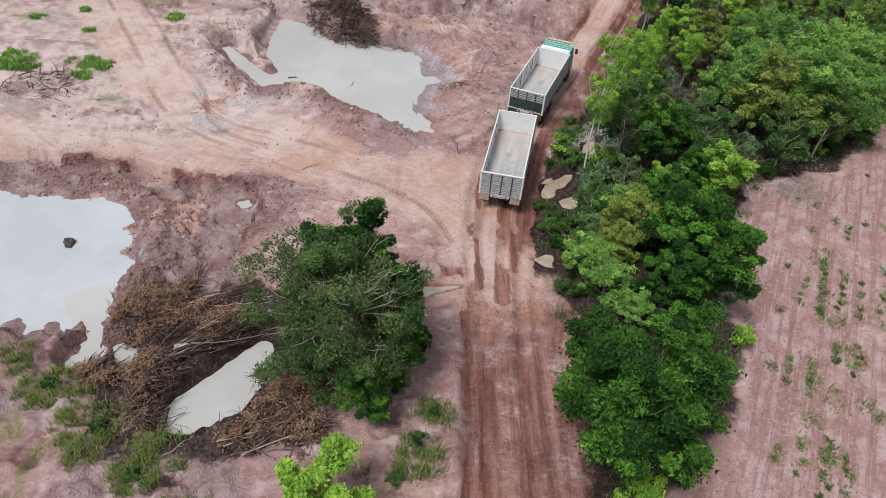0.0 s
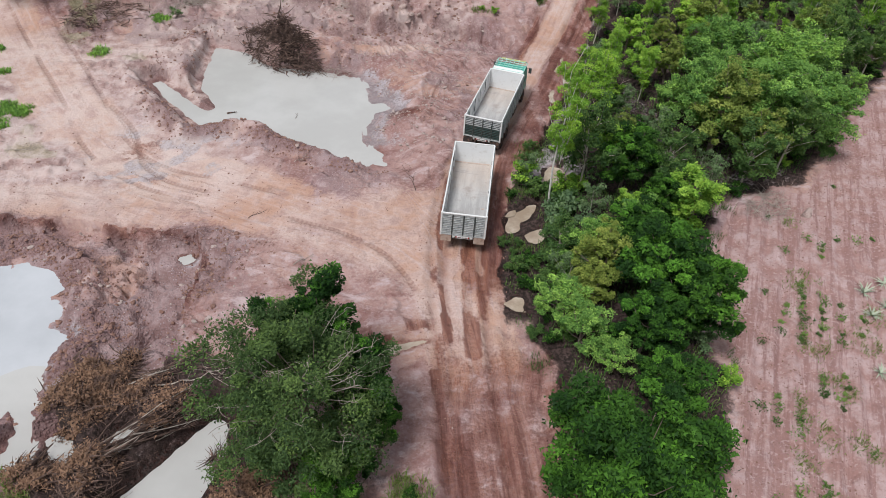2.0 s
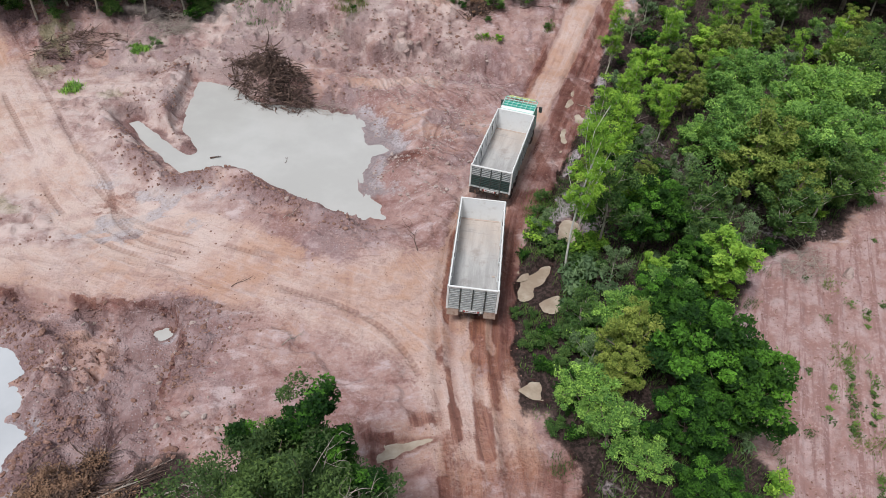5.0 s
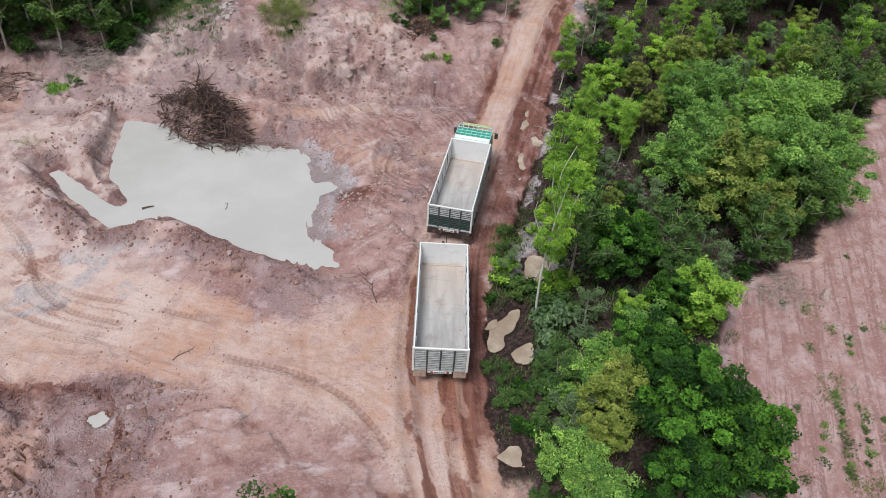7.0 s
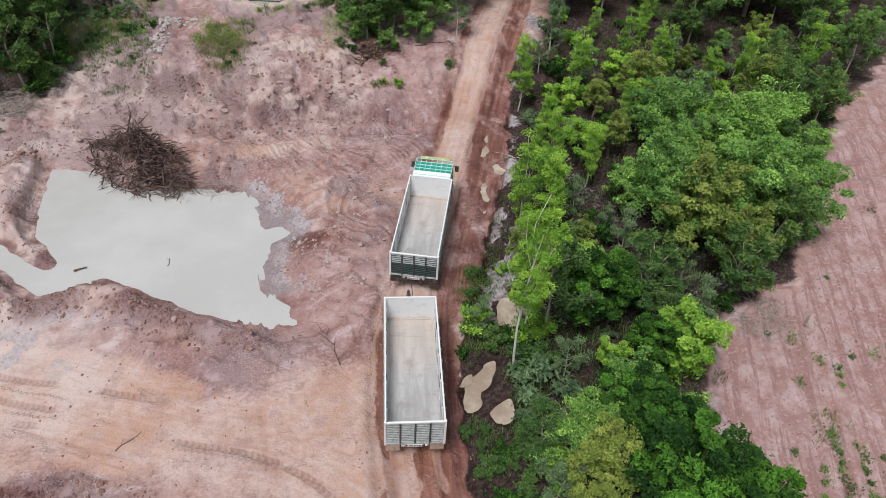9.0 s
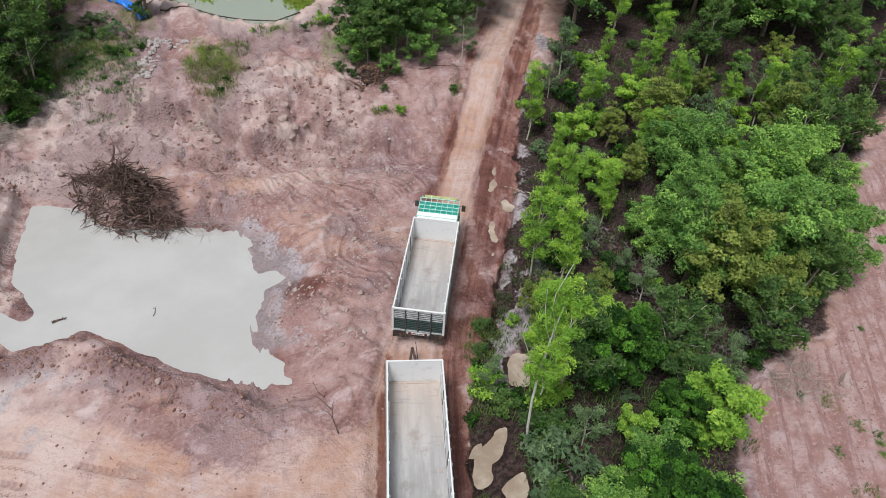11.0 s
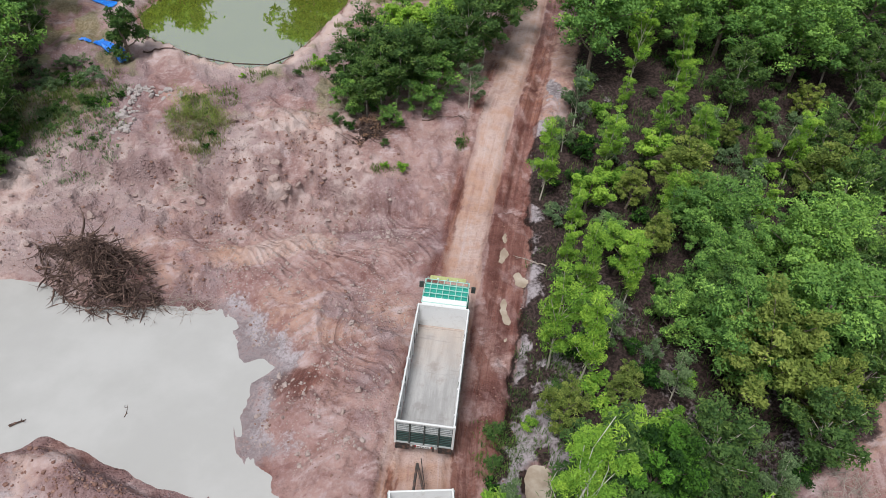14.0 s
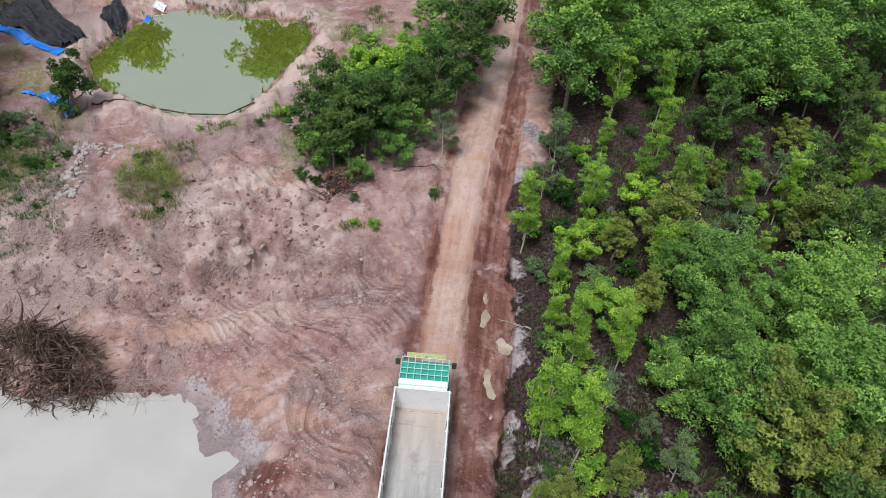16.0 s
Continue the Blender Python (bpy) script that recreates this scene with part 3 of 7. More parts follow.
    dug = nt.nodes.new("ShaderNodeAttribute")
    dug.attribute_name = "groove"
    gxyz = nt.nodes.new("ShaderNodeSeparateXYZ")
    link(nt, dug.outputs["Vector"], gxyz.inputs[0])
    comb = maths(nt, "MULTIPLY", ramp(nt, maths(nt, "SINE", maths(nt, "ADD", gxyz.outputs["X"], maths(nt, "MULTIPLY", mid, 4.0)), 0), -0.6, 0.8), gxyz.outputs["Y"])
    col = blend(nt, maths(nt, "MULTIPLY", comb, 0.5), col, blend(nt, 1.0, col, (0.66, 0.58, 0.57), "MULTIPLY"))
    damp = edge(s1.outputs[1])
    soaked = blend(nt, ramp(nt, streak, 0.44, 0.58), (0.44, 0.285, 0.25), (0.72, 0.545, 0.49))
    col = blend(nt, damp, col, blend(nt, 1.0, col, soaked, "MULTIPLY"))
    col = blend(nt, maths(nt, "MULTIPLY", grit, 0.3), col, blend(nt, 1.0, col, (0.55, 0.5, 0.5), "MULTIPLY"))
    col = blend(nt, 1.0, col, (0.885, 0.868, 0.938), "MULTIPLY")
    link(nt, col, b.inputs["Base Color"])
    film = maths(nt, "ADD", 0.5, maths(nt, "MULTIPLY", ramp(nt, streak, 0.48, 0.62), 0.36))
    link(nt, maths(nt, "SUBTRACT", 0.93, maths(nt, "MULTIPLY", damp, film)), b.inputs["Roughness"])
    high = maths(nt, "ADD", maths(nt, "ADD", maths(nt, "MULTIPLY", fine, 0.75), maths(nt, "MULTIPLY", mid, 1.9)), maths(nt, "MULTIPLY", grit, 0.25))
    high = maths(nt, "SUBTRACT", high, maths(nt, "MULTIPLY", maths(nt, "MULTIPLY", streak, s1.outputs[0]), 0.25))
    high = maths(nt, "SUBTRACT", high, maths(nt, "ADD", maths(nt, "MULTIPLY", press, 0.35), maths(nt, "MULTIPLY", comb, 0.5)))
    lumps = nt.nodes.new("ShaderNodeTexVoronoi")
    lumps.inputs["Scale"].default_value = 3.2
    link(nt, nt.nodes.new("ShaderNodeTexCoord").outputs["Object"], lumps.inputs["Vector"])
    loose = maths(nt, "ADD", 0.12, maths(nt, "ADD", s1.outputs[2], soil.outputs["Alpha"]))
    clods = maths(nt, "MULTIPLY", maths(nt, "ADD", ramp(nt, lumps.outputs["Distance"], 0.5, 0.1), ramp(nt, pebble.outputs["Distance"], 0.5, 0.1)), maths(nt, "MULTIPLY", loose, 0.4))
    relief(nt, b, maths(nt, "ADD", high, maths(nt, "ADD", clods, maths(nt, "MULTIPLY", chips, 0.25))), 0.7, 0.14)
    return m


def water_material(name, colour, other, rough, ior, ripple=0.02, scale=0.25):
    m, nt, b = material(name, rough)
    b.inputs["IOR"].default_value = ior
    n = tex_noise(nt, scale, 5, 0.6)
    col = blend(nt, ramp(nt, n, 0.35, 0.7), colour, other)
    link(nt, col, b.inputs["Base Color"])
    relief(nt, b, tex_noise(nt, 2.2, 3), ripple, 0.02)
    return m


def plain(name, colour, other=None, rough=0.7, metal=0.0, scale=6.0, low=0.45, high=0.65, bump=0.1, stretch=None, spec=0.5):
    """Paint, cloth, wood and the like: two tones, broken up at two scales."""
    m, nt, b = material(name, rough, metal, spec)
    a = tex_noise(nt, scale, 6, 0.65, stretch)
    col = blend(nt, ramp(nt, a, low, high), colour, other or tuple(0.75 * c for c in colour))
    f = tex_noise(nt, scale * 9, 3, 0.7, stretch)
    col = blend(nt, maths(nt, "MULTIPLY", f, 0.35), col, blend(nt, 1.0, col, (0.6, 0.6, 0.6), "MULTIPLY"))
    link(nt, col, b.inputs["Base Color"])
    if bump:
        relief(nt, b, f, bump, 0.02)
    return m


def leaf_material(name, dark, light, young):
    """Leaves: each its own tone, clump shoots paler to colour in the lit top too, light shining through."""
    m, nt, b = material(name, 0.6, spec=0.1)
    geo = nt.nodes.new("ShaderNodeNewGeometry")
    info = nt.nodes.new("ShaderNodeObjectInfo")
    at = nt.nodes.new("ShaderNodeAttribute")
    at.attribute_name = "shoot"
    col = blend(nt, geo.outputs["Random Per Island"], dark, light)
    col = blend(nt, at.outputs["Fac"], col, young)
    tint = blend(nt, info.outputs["Random"], (0.84, 0.88, 0.90), (1.22, 1.17, 1.08))
    col = blend(nt, 1.0, col, tint, "MULTIPLY")
    link(nt, col, b.inputs["Base Color"])
    tr = nt.nodes.new("ShaderNodeBsdfTranslucent")
    link(nt, blend(nt, 1.0, col, (1.15, 1.3, 0.6), "MULTIPLY"), tr.inputs["Color"])
    mix = nt.nodes.new("ShaderNodeMixShader")
    mix.inputs[0].default_value = 0.25
    link(nt, b.outputs[0], mix.inputs[1])
    link(nt, tr.outputs[0], mix.inputs[2])
    link(nt, mix.outputs[0], nt.nodes["Material Output"].inputs["Surface"])
    return m


SOIL = ground_material()
DRY_GRASS = leaf_material("dry_grey_brown_stems", (0.15, 0.12, 0.085), (0.27, 0.225, 0.165), (0.30, 0.28, 0.16))
MUD_WATER = water_material("milky_pond_water", (0.40, 0.39, 0.37), (0.45, 0.44, 0.42), 0.06, 1.33)
WEST_WATER = water_material("pale_pond_water", (0.40, 0.41, 0.425), (0.46, 0.47, 0.485), 0.05, 1.38)
TAN_WATER = water_material("tan_puddle_water", (0.30, 0.23, 0.17), (0.47, 0.40, 0.32), 0.1, 1.33, 0.05, 0.9)
GREEN_WATER = water_material("green_algae_water", (0.165, 0.20, 0.026), (0.20, 0.235, 0.04), 0.03, 8.0, 0.03)
BARK = plain("grey_brown_bark", (0.16, 0.12, 0.09), (0.27, 0.23, 0.19), 0.9, scale=5, bump=0.5)
PALE_BARK = plain("pale_smooth_bark", (0.50, 0.46, 0.38), (0.34, 0.29, 0.23), 0.8, scale=4, bump=0.3)
DEADWOOD = plain("dead_brown_twigs", (0.070, 0.042, 0.033), (0.21, 0.135, 0.105), 0.95, scale=3, bump=0.3)
GREYWOOD = plain("bleached_grey_twigs", (0.38, 0.325, 0.28), (0.22, 0.18, 0.15), 0.9, scale=3, bump=0.3)
DEADLEAF = plain("withered_brown_leaves", (0.255, 0.145, 0.088), (0.072, 0.041, 0.031), 0.85, scale=1.6, bump=0)
WHITE_BARK = plain("chalky_white_bark", (0.66, 0.64, 0.59), (0.48, 0.44, 0.38), 0.8, scale=4, bump=0.3)
ROCK = plain("pinkish_grey_rock", (0.37, 0.28, 0.25), (0.24, 0.16, 0.14), 0.9, scale=4, bump=0.6)
LEAF = {
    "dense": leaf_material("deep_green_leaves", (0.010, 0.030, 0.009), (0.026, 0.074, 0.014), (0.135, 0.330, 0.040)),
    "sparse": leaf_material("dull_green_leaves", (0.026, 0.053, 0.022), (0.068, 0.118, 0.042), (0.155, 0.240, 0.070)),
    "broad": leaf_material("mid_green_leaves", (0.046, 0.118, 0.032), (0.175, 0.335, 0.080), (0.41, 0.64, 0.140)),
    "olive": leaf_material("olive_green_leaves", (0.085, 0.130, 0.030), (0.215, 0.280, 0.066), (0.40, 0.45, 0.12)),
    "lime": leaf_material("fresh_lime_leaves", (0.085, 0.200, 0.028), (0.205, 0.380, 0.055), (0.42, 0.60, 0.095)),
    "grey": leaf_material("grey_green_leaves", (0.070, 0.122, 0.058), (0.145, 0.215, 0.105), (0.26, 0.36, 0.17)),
    # green darkened so the shade inside the wood sits in the leaf colour
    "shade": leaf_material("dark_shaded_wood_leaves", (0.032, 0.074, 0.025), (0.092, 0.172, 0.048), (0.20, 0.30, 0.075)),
    "grass": leaf_material("grass_blades", (0.070, 0.125, 0.030), (0.165, 0.225, 0.068), (0.296, 0.300, 0.113)),
}


# ---- mesh helpers ----
def mesh_of(name, verts, faces, mat, smooth=False):
    me = bpy.data.meshes.new(name)
    verts, faces = np.asarray(verts, np.float32), np.asarray(faces, np.int32)
    n, k = len(faces), faces.shape[1]
    me.vertices.add(len(verts))
    me.vertices.foreach_set("co", verts.ravel())
    me.loops.add(n * k)
    me.loops.foreach_set("vertex_index", faces.ravel())
    me.polygons.add(n)
    me.polygons.foreach_set("loop_start", np.arange(0, n * k, k, dtype=np.int32))
    me.polygons.foreach_set("use_smooth", np.full(n, smooth))
    me.update(calc_edges=True)
    me.materials.append(mat)
    return me


def part_mesh(name, me, parent, label=""):
    ob = new(name, me)
    ob.parent = parent
    return tagged(ob, label) if label else ob


def part(name, bm, mat, parent, label=""):
    me = bpy.data.meshes.new(name)
    bm.to_mesh(me)
    bm.free()
    me.materials.append(mat)
    return part_mesh(name, me, parent, label)


def block(bm, x0, y0, z0, x1, y1, z1, bevel=0.0):
    m = Matrix.LocRotScale(((x0 + x1) / 2, (y0 + y1) / 2, (z0 + z1) / 2), None, (abs(x1 - x0), abs(y1 - y0), abs(z1 - z0)))
    made = bmesh.ops.create_cube(bm, size=1, matrix=m)
    if bevel:
        edges = list({e for v in made["verts"] for e in v.link_edges})
        bmesh.ops.bevel(bm, geom=edges, offset=bevel, segments=2, affect="EDGES", profile=0.5)
    return bm


def boxed(*dims, bevel=0.0):
    return block(bmesh.new(), *dims, bevel=bevel)


def tubes(paths, sides=5):
    """Vertices and quads of tapered tubes; each path is a list of (point, radius)."""
    verts, faces = [], []
    ring = np.arange(sides) * 2 * np.pi / sides
    for path in paths:
        pts = np.array([p for p, _ in path], float)
        way = np.gradient(pts, axis=0)
        start = len(verts)
        for p, w, (_, r) in zip(pts, way, path):
            w = w / (np.linalg.norm(w) + 1e-9)
            a = np.cross(w, (0.31, 0.17, 0.93) if abs(w[2]) < 0.9 else (1, 0, 0))
            a = a / np.linalg.norm(a)
            c = np.cross(w, a)
            verts.extend(p + r * (np.cos(q) * a + np.sin(q) * c) for q in ring)
        for i in range(len(path) - 1):
            for j in range(sides):
                k = start + i * sides
                faces.append((k + j, k + (j + 1) % sides, k + sides + (j + 1) % sides, k + sides + j))
    return np.array(verts), np.array(faces)


def leaves(centres, size, g, aspect=0.5, up=0.6):
    """A pointed leaf at each centre, mostly facing up and drooping at its tip."""
    n = len(centres)
    nor = g.normal(size=(n, 3))
    nor[:, 2] = np.abs(nor[:, 2]) + up
    nor /= np.linalg.norm(nor, axis=1)[:, None]
    a = np.cross(nor, g.normal(size=(n, 3)))
    a /= np.linalg.norm(a, axis=1)[:, None]
    b = np.cross(nor, a)
    s = (size * g.uniform(0.65, 1.35, n))[:, None]
    w = s * aspect * 1.25
    v = np.stack([centres - a * s + b * w * 0.9, centres - a * s * 0.7 - b * w, centres + a * s * 1.15 - nor * s * 0.3], 1)
    return v.reshape(-1, 3), np.arange(3 * n).reshape(n, 3)



def crown_mesh(name, mat, clumps, radius, count, size, g, aspect=0.5, up=0.6, young=0.3, squash=0.75):
    """Leaves in clumps: thick on the upper shell of each clump, with gaps between."""
    k = len(clumps)
    pick = g.integers(0, k, count)
    d = g.normal(size=(count, 3))
    d /= np.linalg.norm(d, axis=1)[:, None]
    d[:, 2] = np.where(g.uniform(size=count) < 0.7, np.abs(d[:, 2]), d[:, 2]) * squash
    far = g.uniform(0.25, 1.0, count) ** 0.6
    far = np.where(g.uniform(size=count) < 0.14, far * g.uniform(1.0, 1.7, count), far)
    pos = clumps[pick] + d * (far * radius[pick])[:, None]
    v, f = leaves(pos, size, g, aspect, up)
    me = mesh_of(name, v, f, mat)
    # young tips kept to the upper outside, painting each clump's lit top as well
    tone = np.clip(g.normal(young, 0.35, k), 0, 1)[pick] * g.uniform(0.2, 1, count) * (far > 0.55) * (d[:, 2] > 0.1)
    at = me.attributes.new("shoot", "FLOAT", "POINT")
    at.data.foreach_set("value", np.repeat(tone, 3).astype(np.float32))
    return me


def limb(a, b, r0, r1, g, bend=0.15, n=5):
    a, b = np.array(a, float), np.array(b, float)
    length = np.linalg.norm(b - a)
    off = g.normal(size=3) * length * bend
    return [(a + (b - a) * t + off * math.sin(math.pi * t), r0 + (r1 - r0) * t) for t in np.linspace(0, 1, n)]


def tree(name, kind, height, radius, label, seed, leaf=0.14, count=9000, clumps=60, base=0.28, bark=None, trunk=0.16, lean=0.4, young=0.3, flat=1.0, aspect=0.5, size=0.36, category="tree", low=0.25):
    """A tree at the origin: tapered trunk with limbs, and a crown of leaf clumps in an uneven outline."""
    count, leaf = int(count * 0.66), leaf * 1.16
    g = np.random.default_rng(seed)
    root = new(name)
    z0 = height * base
    mid, half = (z0 + height) / 2, (height - z0) / 2
    arms = max(5, clumps // 7)
    tip = np.array((g.uniform(-lean, lean), g.uniform(-lean, lean), mid + 0.3 * half))
    stems = [limb((0, 0, -0.3), tip, trunk, trunk * 0.35, g, 0.018, 6)]
    ends, c = [], []
    for k in range(arms):
        up_k = 1 - (1 + low) * (k + 0.5) / arms
        turn_k = k * 2.4 + g.uniform(-0.5, 0.5)
        flat_k = math.sqrt(max(0.0, 1 - up_k * up_k)) if up_k > -0.9 else 0.5
        reach = g.uniform(0.66, 1.1)
        ends.append(np.array([math.cos(turn_k) * flat_k * radius * 0.86 * reach, math.sin(turn_k) * flat_k * radius * 0.86 * reach, mid + up_k * half * 0.9 * flat * (0.55 + 0.45 * reach)]))
    each = np.array_split(np.arange(clumps), arms)
    for e, own in zip(ends, each):
        t = float(np.clip((e[2] - 0.3) / (tip[2] + 0.5) * 0.7, 0.15, 0.9))
        start = tip * t
        if len(stems) < 14:
            stems.append(limb(start, e, trunk * 0.42 * (1.2 - t), 0.012, g, 0.08, 4))
        for _ in own:
            q = g.uniform(0.45, 1.02)
            c.append(start + (e - start) * q + g.normal(size=3) * radius * 0.15 * (1.3 - 0.5 * q) * np.array((1, 1, 0.7)))
    c = np.array(c)
    rad = radius * size * g.uniform(0.45, 1.2, clumps)
    v, f = tubes(stems, 5)
    part_mesh("trunk", mesh_of("trunk", v, f, bark or BARK, True), root)
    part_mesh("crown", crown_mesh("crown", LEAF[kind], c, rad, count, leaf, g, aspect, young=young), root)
    return tagged(root, label, category)


def place(ob, x, y, turn=0.0, s=1.0, sz=None, dz=0.0):
    return Matrix.Translation((x, y, ground_z(x, y) + dz)) @ Euler((0, 0, turn)).to_matrix().to_4x4() @ Matrix.Diagonal((s, s, sz or s, 1))


def planted(ob, spots, group, g):
    """Stands the first on the first spot and copies on the others; a spot is x, y and scale."""
    ms = [place(ob, x, y, g.uniform(0, 6.28), s, s * g.uniform(0.92, 1.08)) for x, y, s in spots]
    for m in ms[1:]:
        tagged(copy_thing(ob, m), group=group)
    ob.matrix_basis = ms[0]
    return tagged(ob, group=group)


# ---- ground: one sheet out to the horizon ----
def spread(a, b, cell, out, reach):
    inner = np.arange(a, b, cell)
    d = cell
    low, high = [a], [inner[-1]]
    while low[-1] > -reach:
        d *= 1.16
        low.append(low[-1] - d)
    d = cell
    while high[-1] < reach:
        d *= 1.18 if high[-1] > out else 1.045
        high.append(high[-1] + d)
    return np.array(low[:0:-1] + list(inner) + high[1:])


GX, GY = spread(-25, 25, 0.135, 40, 1600), spread(12, 66, 0.135, 90, 1600)
xx, yy = np.meshgrid(GX, GY)
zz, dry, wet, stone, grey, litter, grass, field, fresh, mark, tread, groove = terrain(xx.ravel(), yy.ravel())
nx, ny = len(GX), len(GY)


def on_sheet(values, x, y):
    """A value of the ground sheet, read between its vertices."""
    x, y = np.asarray(x, float), np.asarray(y, float)
    i, j = np.clip(np.searchsorted(GX, x) - 1, 0, nx - 2), np.clip(np.searchsorted(GY, y) - 1, 0, ny - 2)
    u, w = np.clip((x - GX[i]) / (GX[i + 1] - GX[i]), 0, 1), np.clip((y - GY[j]) / (GY[j + 1] - GY[j]), 0, 1)
    v = values.reshape(ny, nx)
    return (v[j, i] * (1 - u) + v[j, i + 1] * u) * (1 - w) + (v[j + 1, i] * (1 - u) + v[j + 1, i + 1] * u) * w


def ground_many(x, y):
    return on_sheet(zz, x, y)


def ground_z(x, y):
    return float(on_sheet(zz, [x], [y])[0])


idx = np.arange(nx * ny).reshape(ny, nx)
quads = np.stack([idx[:-1, :-1], idx[:-1, 1:], idx[1:, 1:], idx[1:, :-1]], -1).reshape(-1, 4)
ground_mesh = mesh_of("ground", np.c_[xx.ravel(), yy.ravel(), zz], quads, SOIL, True)
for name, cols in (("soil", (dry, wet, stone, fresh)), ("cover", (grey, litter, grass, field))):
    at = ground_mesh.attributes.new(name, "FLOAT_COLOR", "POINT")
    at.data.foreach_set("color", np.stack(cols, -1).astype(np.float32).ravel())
ra, rl = along_line(xx.ravel(), yy.ravel(), ROAD)
ta, tl = along_line(xx.ravel(), yy.ravel(), WEST_TRACK)
use = step(-2.2, 2.2, np.abs(ra) - np.abs(ta))
lane = np.stack([(use * ta + (1 - use) * ra) * 2.6, (use * (tl + 64.6) + (1 - use) * rl) * 0.12, use * 0.0], -1)
far = field > 0.3
lane[far] = np.stack([(xx.ravel() - 0.54 * yy.ravel()) * 1.9, yy.ravel() * 0.14, xx.ravel() * 0 + 9], -1)[far]
pale = step(-2, -12, xx.ravel() + 3 * (fbm(xx.ravel() / 4, yy.ravel() / 4, 131) - 0.5)) * step(37, 41, yy.ravel()) * step(62, 58, yy.ravel()) * (1 - 0.8 * fresh)
washed = step(58.5, 61, yy.ravel()) * step(69, 66, yy.ravel()) * step(14, 10, xx.ravel()) * step(-20, -14, xx.ravel())
pale = np.maximum(pale, washed * (0.25 + 0.75 * step(0.46, 0.6, fbm(xx.ravel() / 2.4, yy.ravel() / 1.1, 136))))
bank_far = to_area(xx.ravel(), yy.ravel(), GREEN_POND)
pale = np.maximum(pale, step(3.2, 1.2, bank_far + 1.5 * (fbm(xx.ravel() / 1.5, yy.ravel() / 1.5, 134) - 0.5)))
at = ground_mesh.attributes.new("pale", "FLOAT", "POINT")
at.data.foreach_set("value", pale.astype(np.float32))
at = ground_mesh.attributes.new("groove", "FLOAT_VECTOR", "POINT")
at.data.foreach_set("vector", groove.astype(np.float32).ravel())
at = ground_mesh.attributes.new("tread", "FLOAT_VECTOR", "POINT")
at.data.foreach_set("vector", tread.astype(np.float32).ravel())
at = ground_mesh.attributes.new("mark", "FLOAT", "POINT")
at.data.foreach_set("value", mark.astype(np.float32))
at = ground_mesh.attributes.new("lane", "FLOAT_VECTOR", "POINT")
at.data.foreach_set("vector", lane.astype(np.float32).ravel())
tagged(new("ground", ground_mesh), "reddish dug laterite soil with ruts, wet patches and gravel", "ground", kind="structure")


# ---- water ----
def pool(name, ring, level, mat, label, grow=0.7):
    pts = np.array(ring)
    c = pts.mean(0)
    bm = bmesh.new()
    d = pts - c
    n = len(pts)
    norm = np.roll(pts, -1, 0) - np.roll(pts, 1, 0)
    norm = np.c_[norm[:, 1], -norm[:, 0]] / (np.linalg.norm(norm, axis=1)[:, None] + 1e-9)
    area = np.sum(pts[:, 0] * np.roll(pts[:, 1], -1) - np.roll(pts[:, 0], -1) * pts[:, 1])
    wide = pts + norm * grow * np.sign(area)
    bm.faces.new([bm.verts.new((x, y, level)) for x, y in wide])
    bmesh.ops.triangulate(bm, faces=bm.faces[:])
    me = bpy.data.meshes.new(name)
    bmesh.ops.recalc_face_normals(bm, faces=bm.faces[:])
    if sum(f.normal.z for f in bm.faces) < 0:
        bmesh.ops.reverse_faces(bm, faces=bm.faces[:])
    bm.to_mesh(me)
    bm.free()
    me.materials.append(mat)
    return tagged(new(name, me), label, "water", kind="structure")


pool("water_pond", POND, POND_Z, MUD_WATER, "still milky grey pond water in a dug pit", 0.35)
pool("water_west_pond", WEST_POND, WEST_Z, WEST_WATER, "still pale pond water mirroring the cloudy sky", 0.5)
pool("water_small_pond", SMALL_POND, SMALL_Z, MUD_WATER, "small still milky pool between brush piles", 0.35)
pool("water_green_pond", GREEN_POND, GREEN_Z, GREEN_WATER, "still green algae pond with sky reflections", 0.3)
for k, ring in enumerate(PUDDLES):
    pool("water_puddle_%d" % (k + 1), ring, puddle_level(k), TAN_WATER if k < 9 else MUD_WATER, "shallow tan muddy puddle beside the track" if k < 9 else ("shallow milky puddle in a dug hollow" if k == 12 else "shallow milky puddle between brush piles"), 0.45)

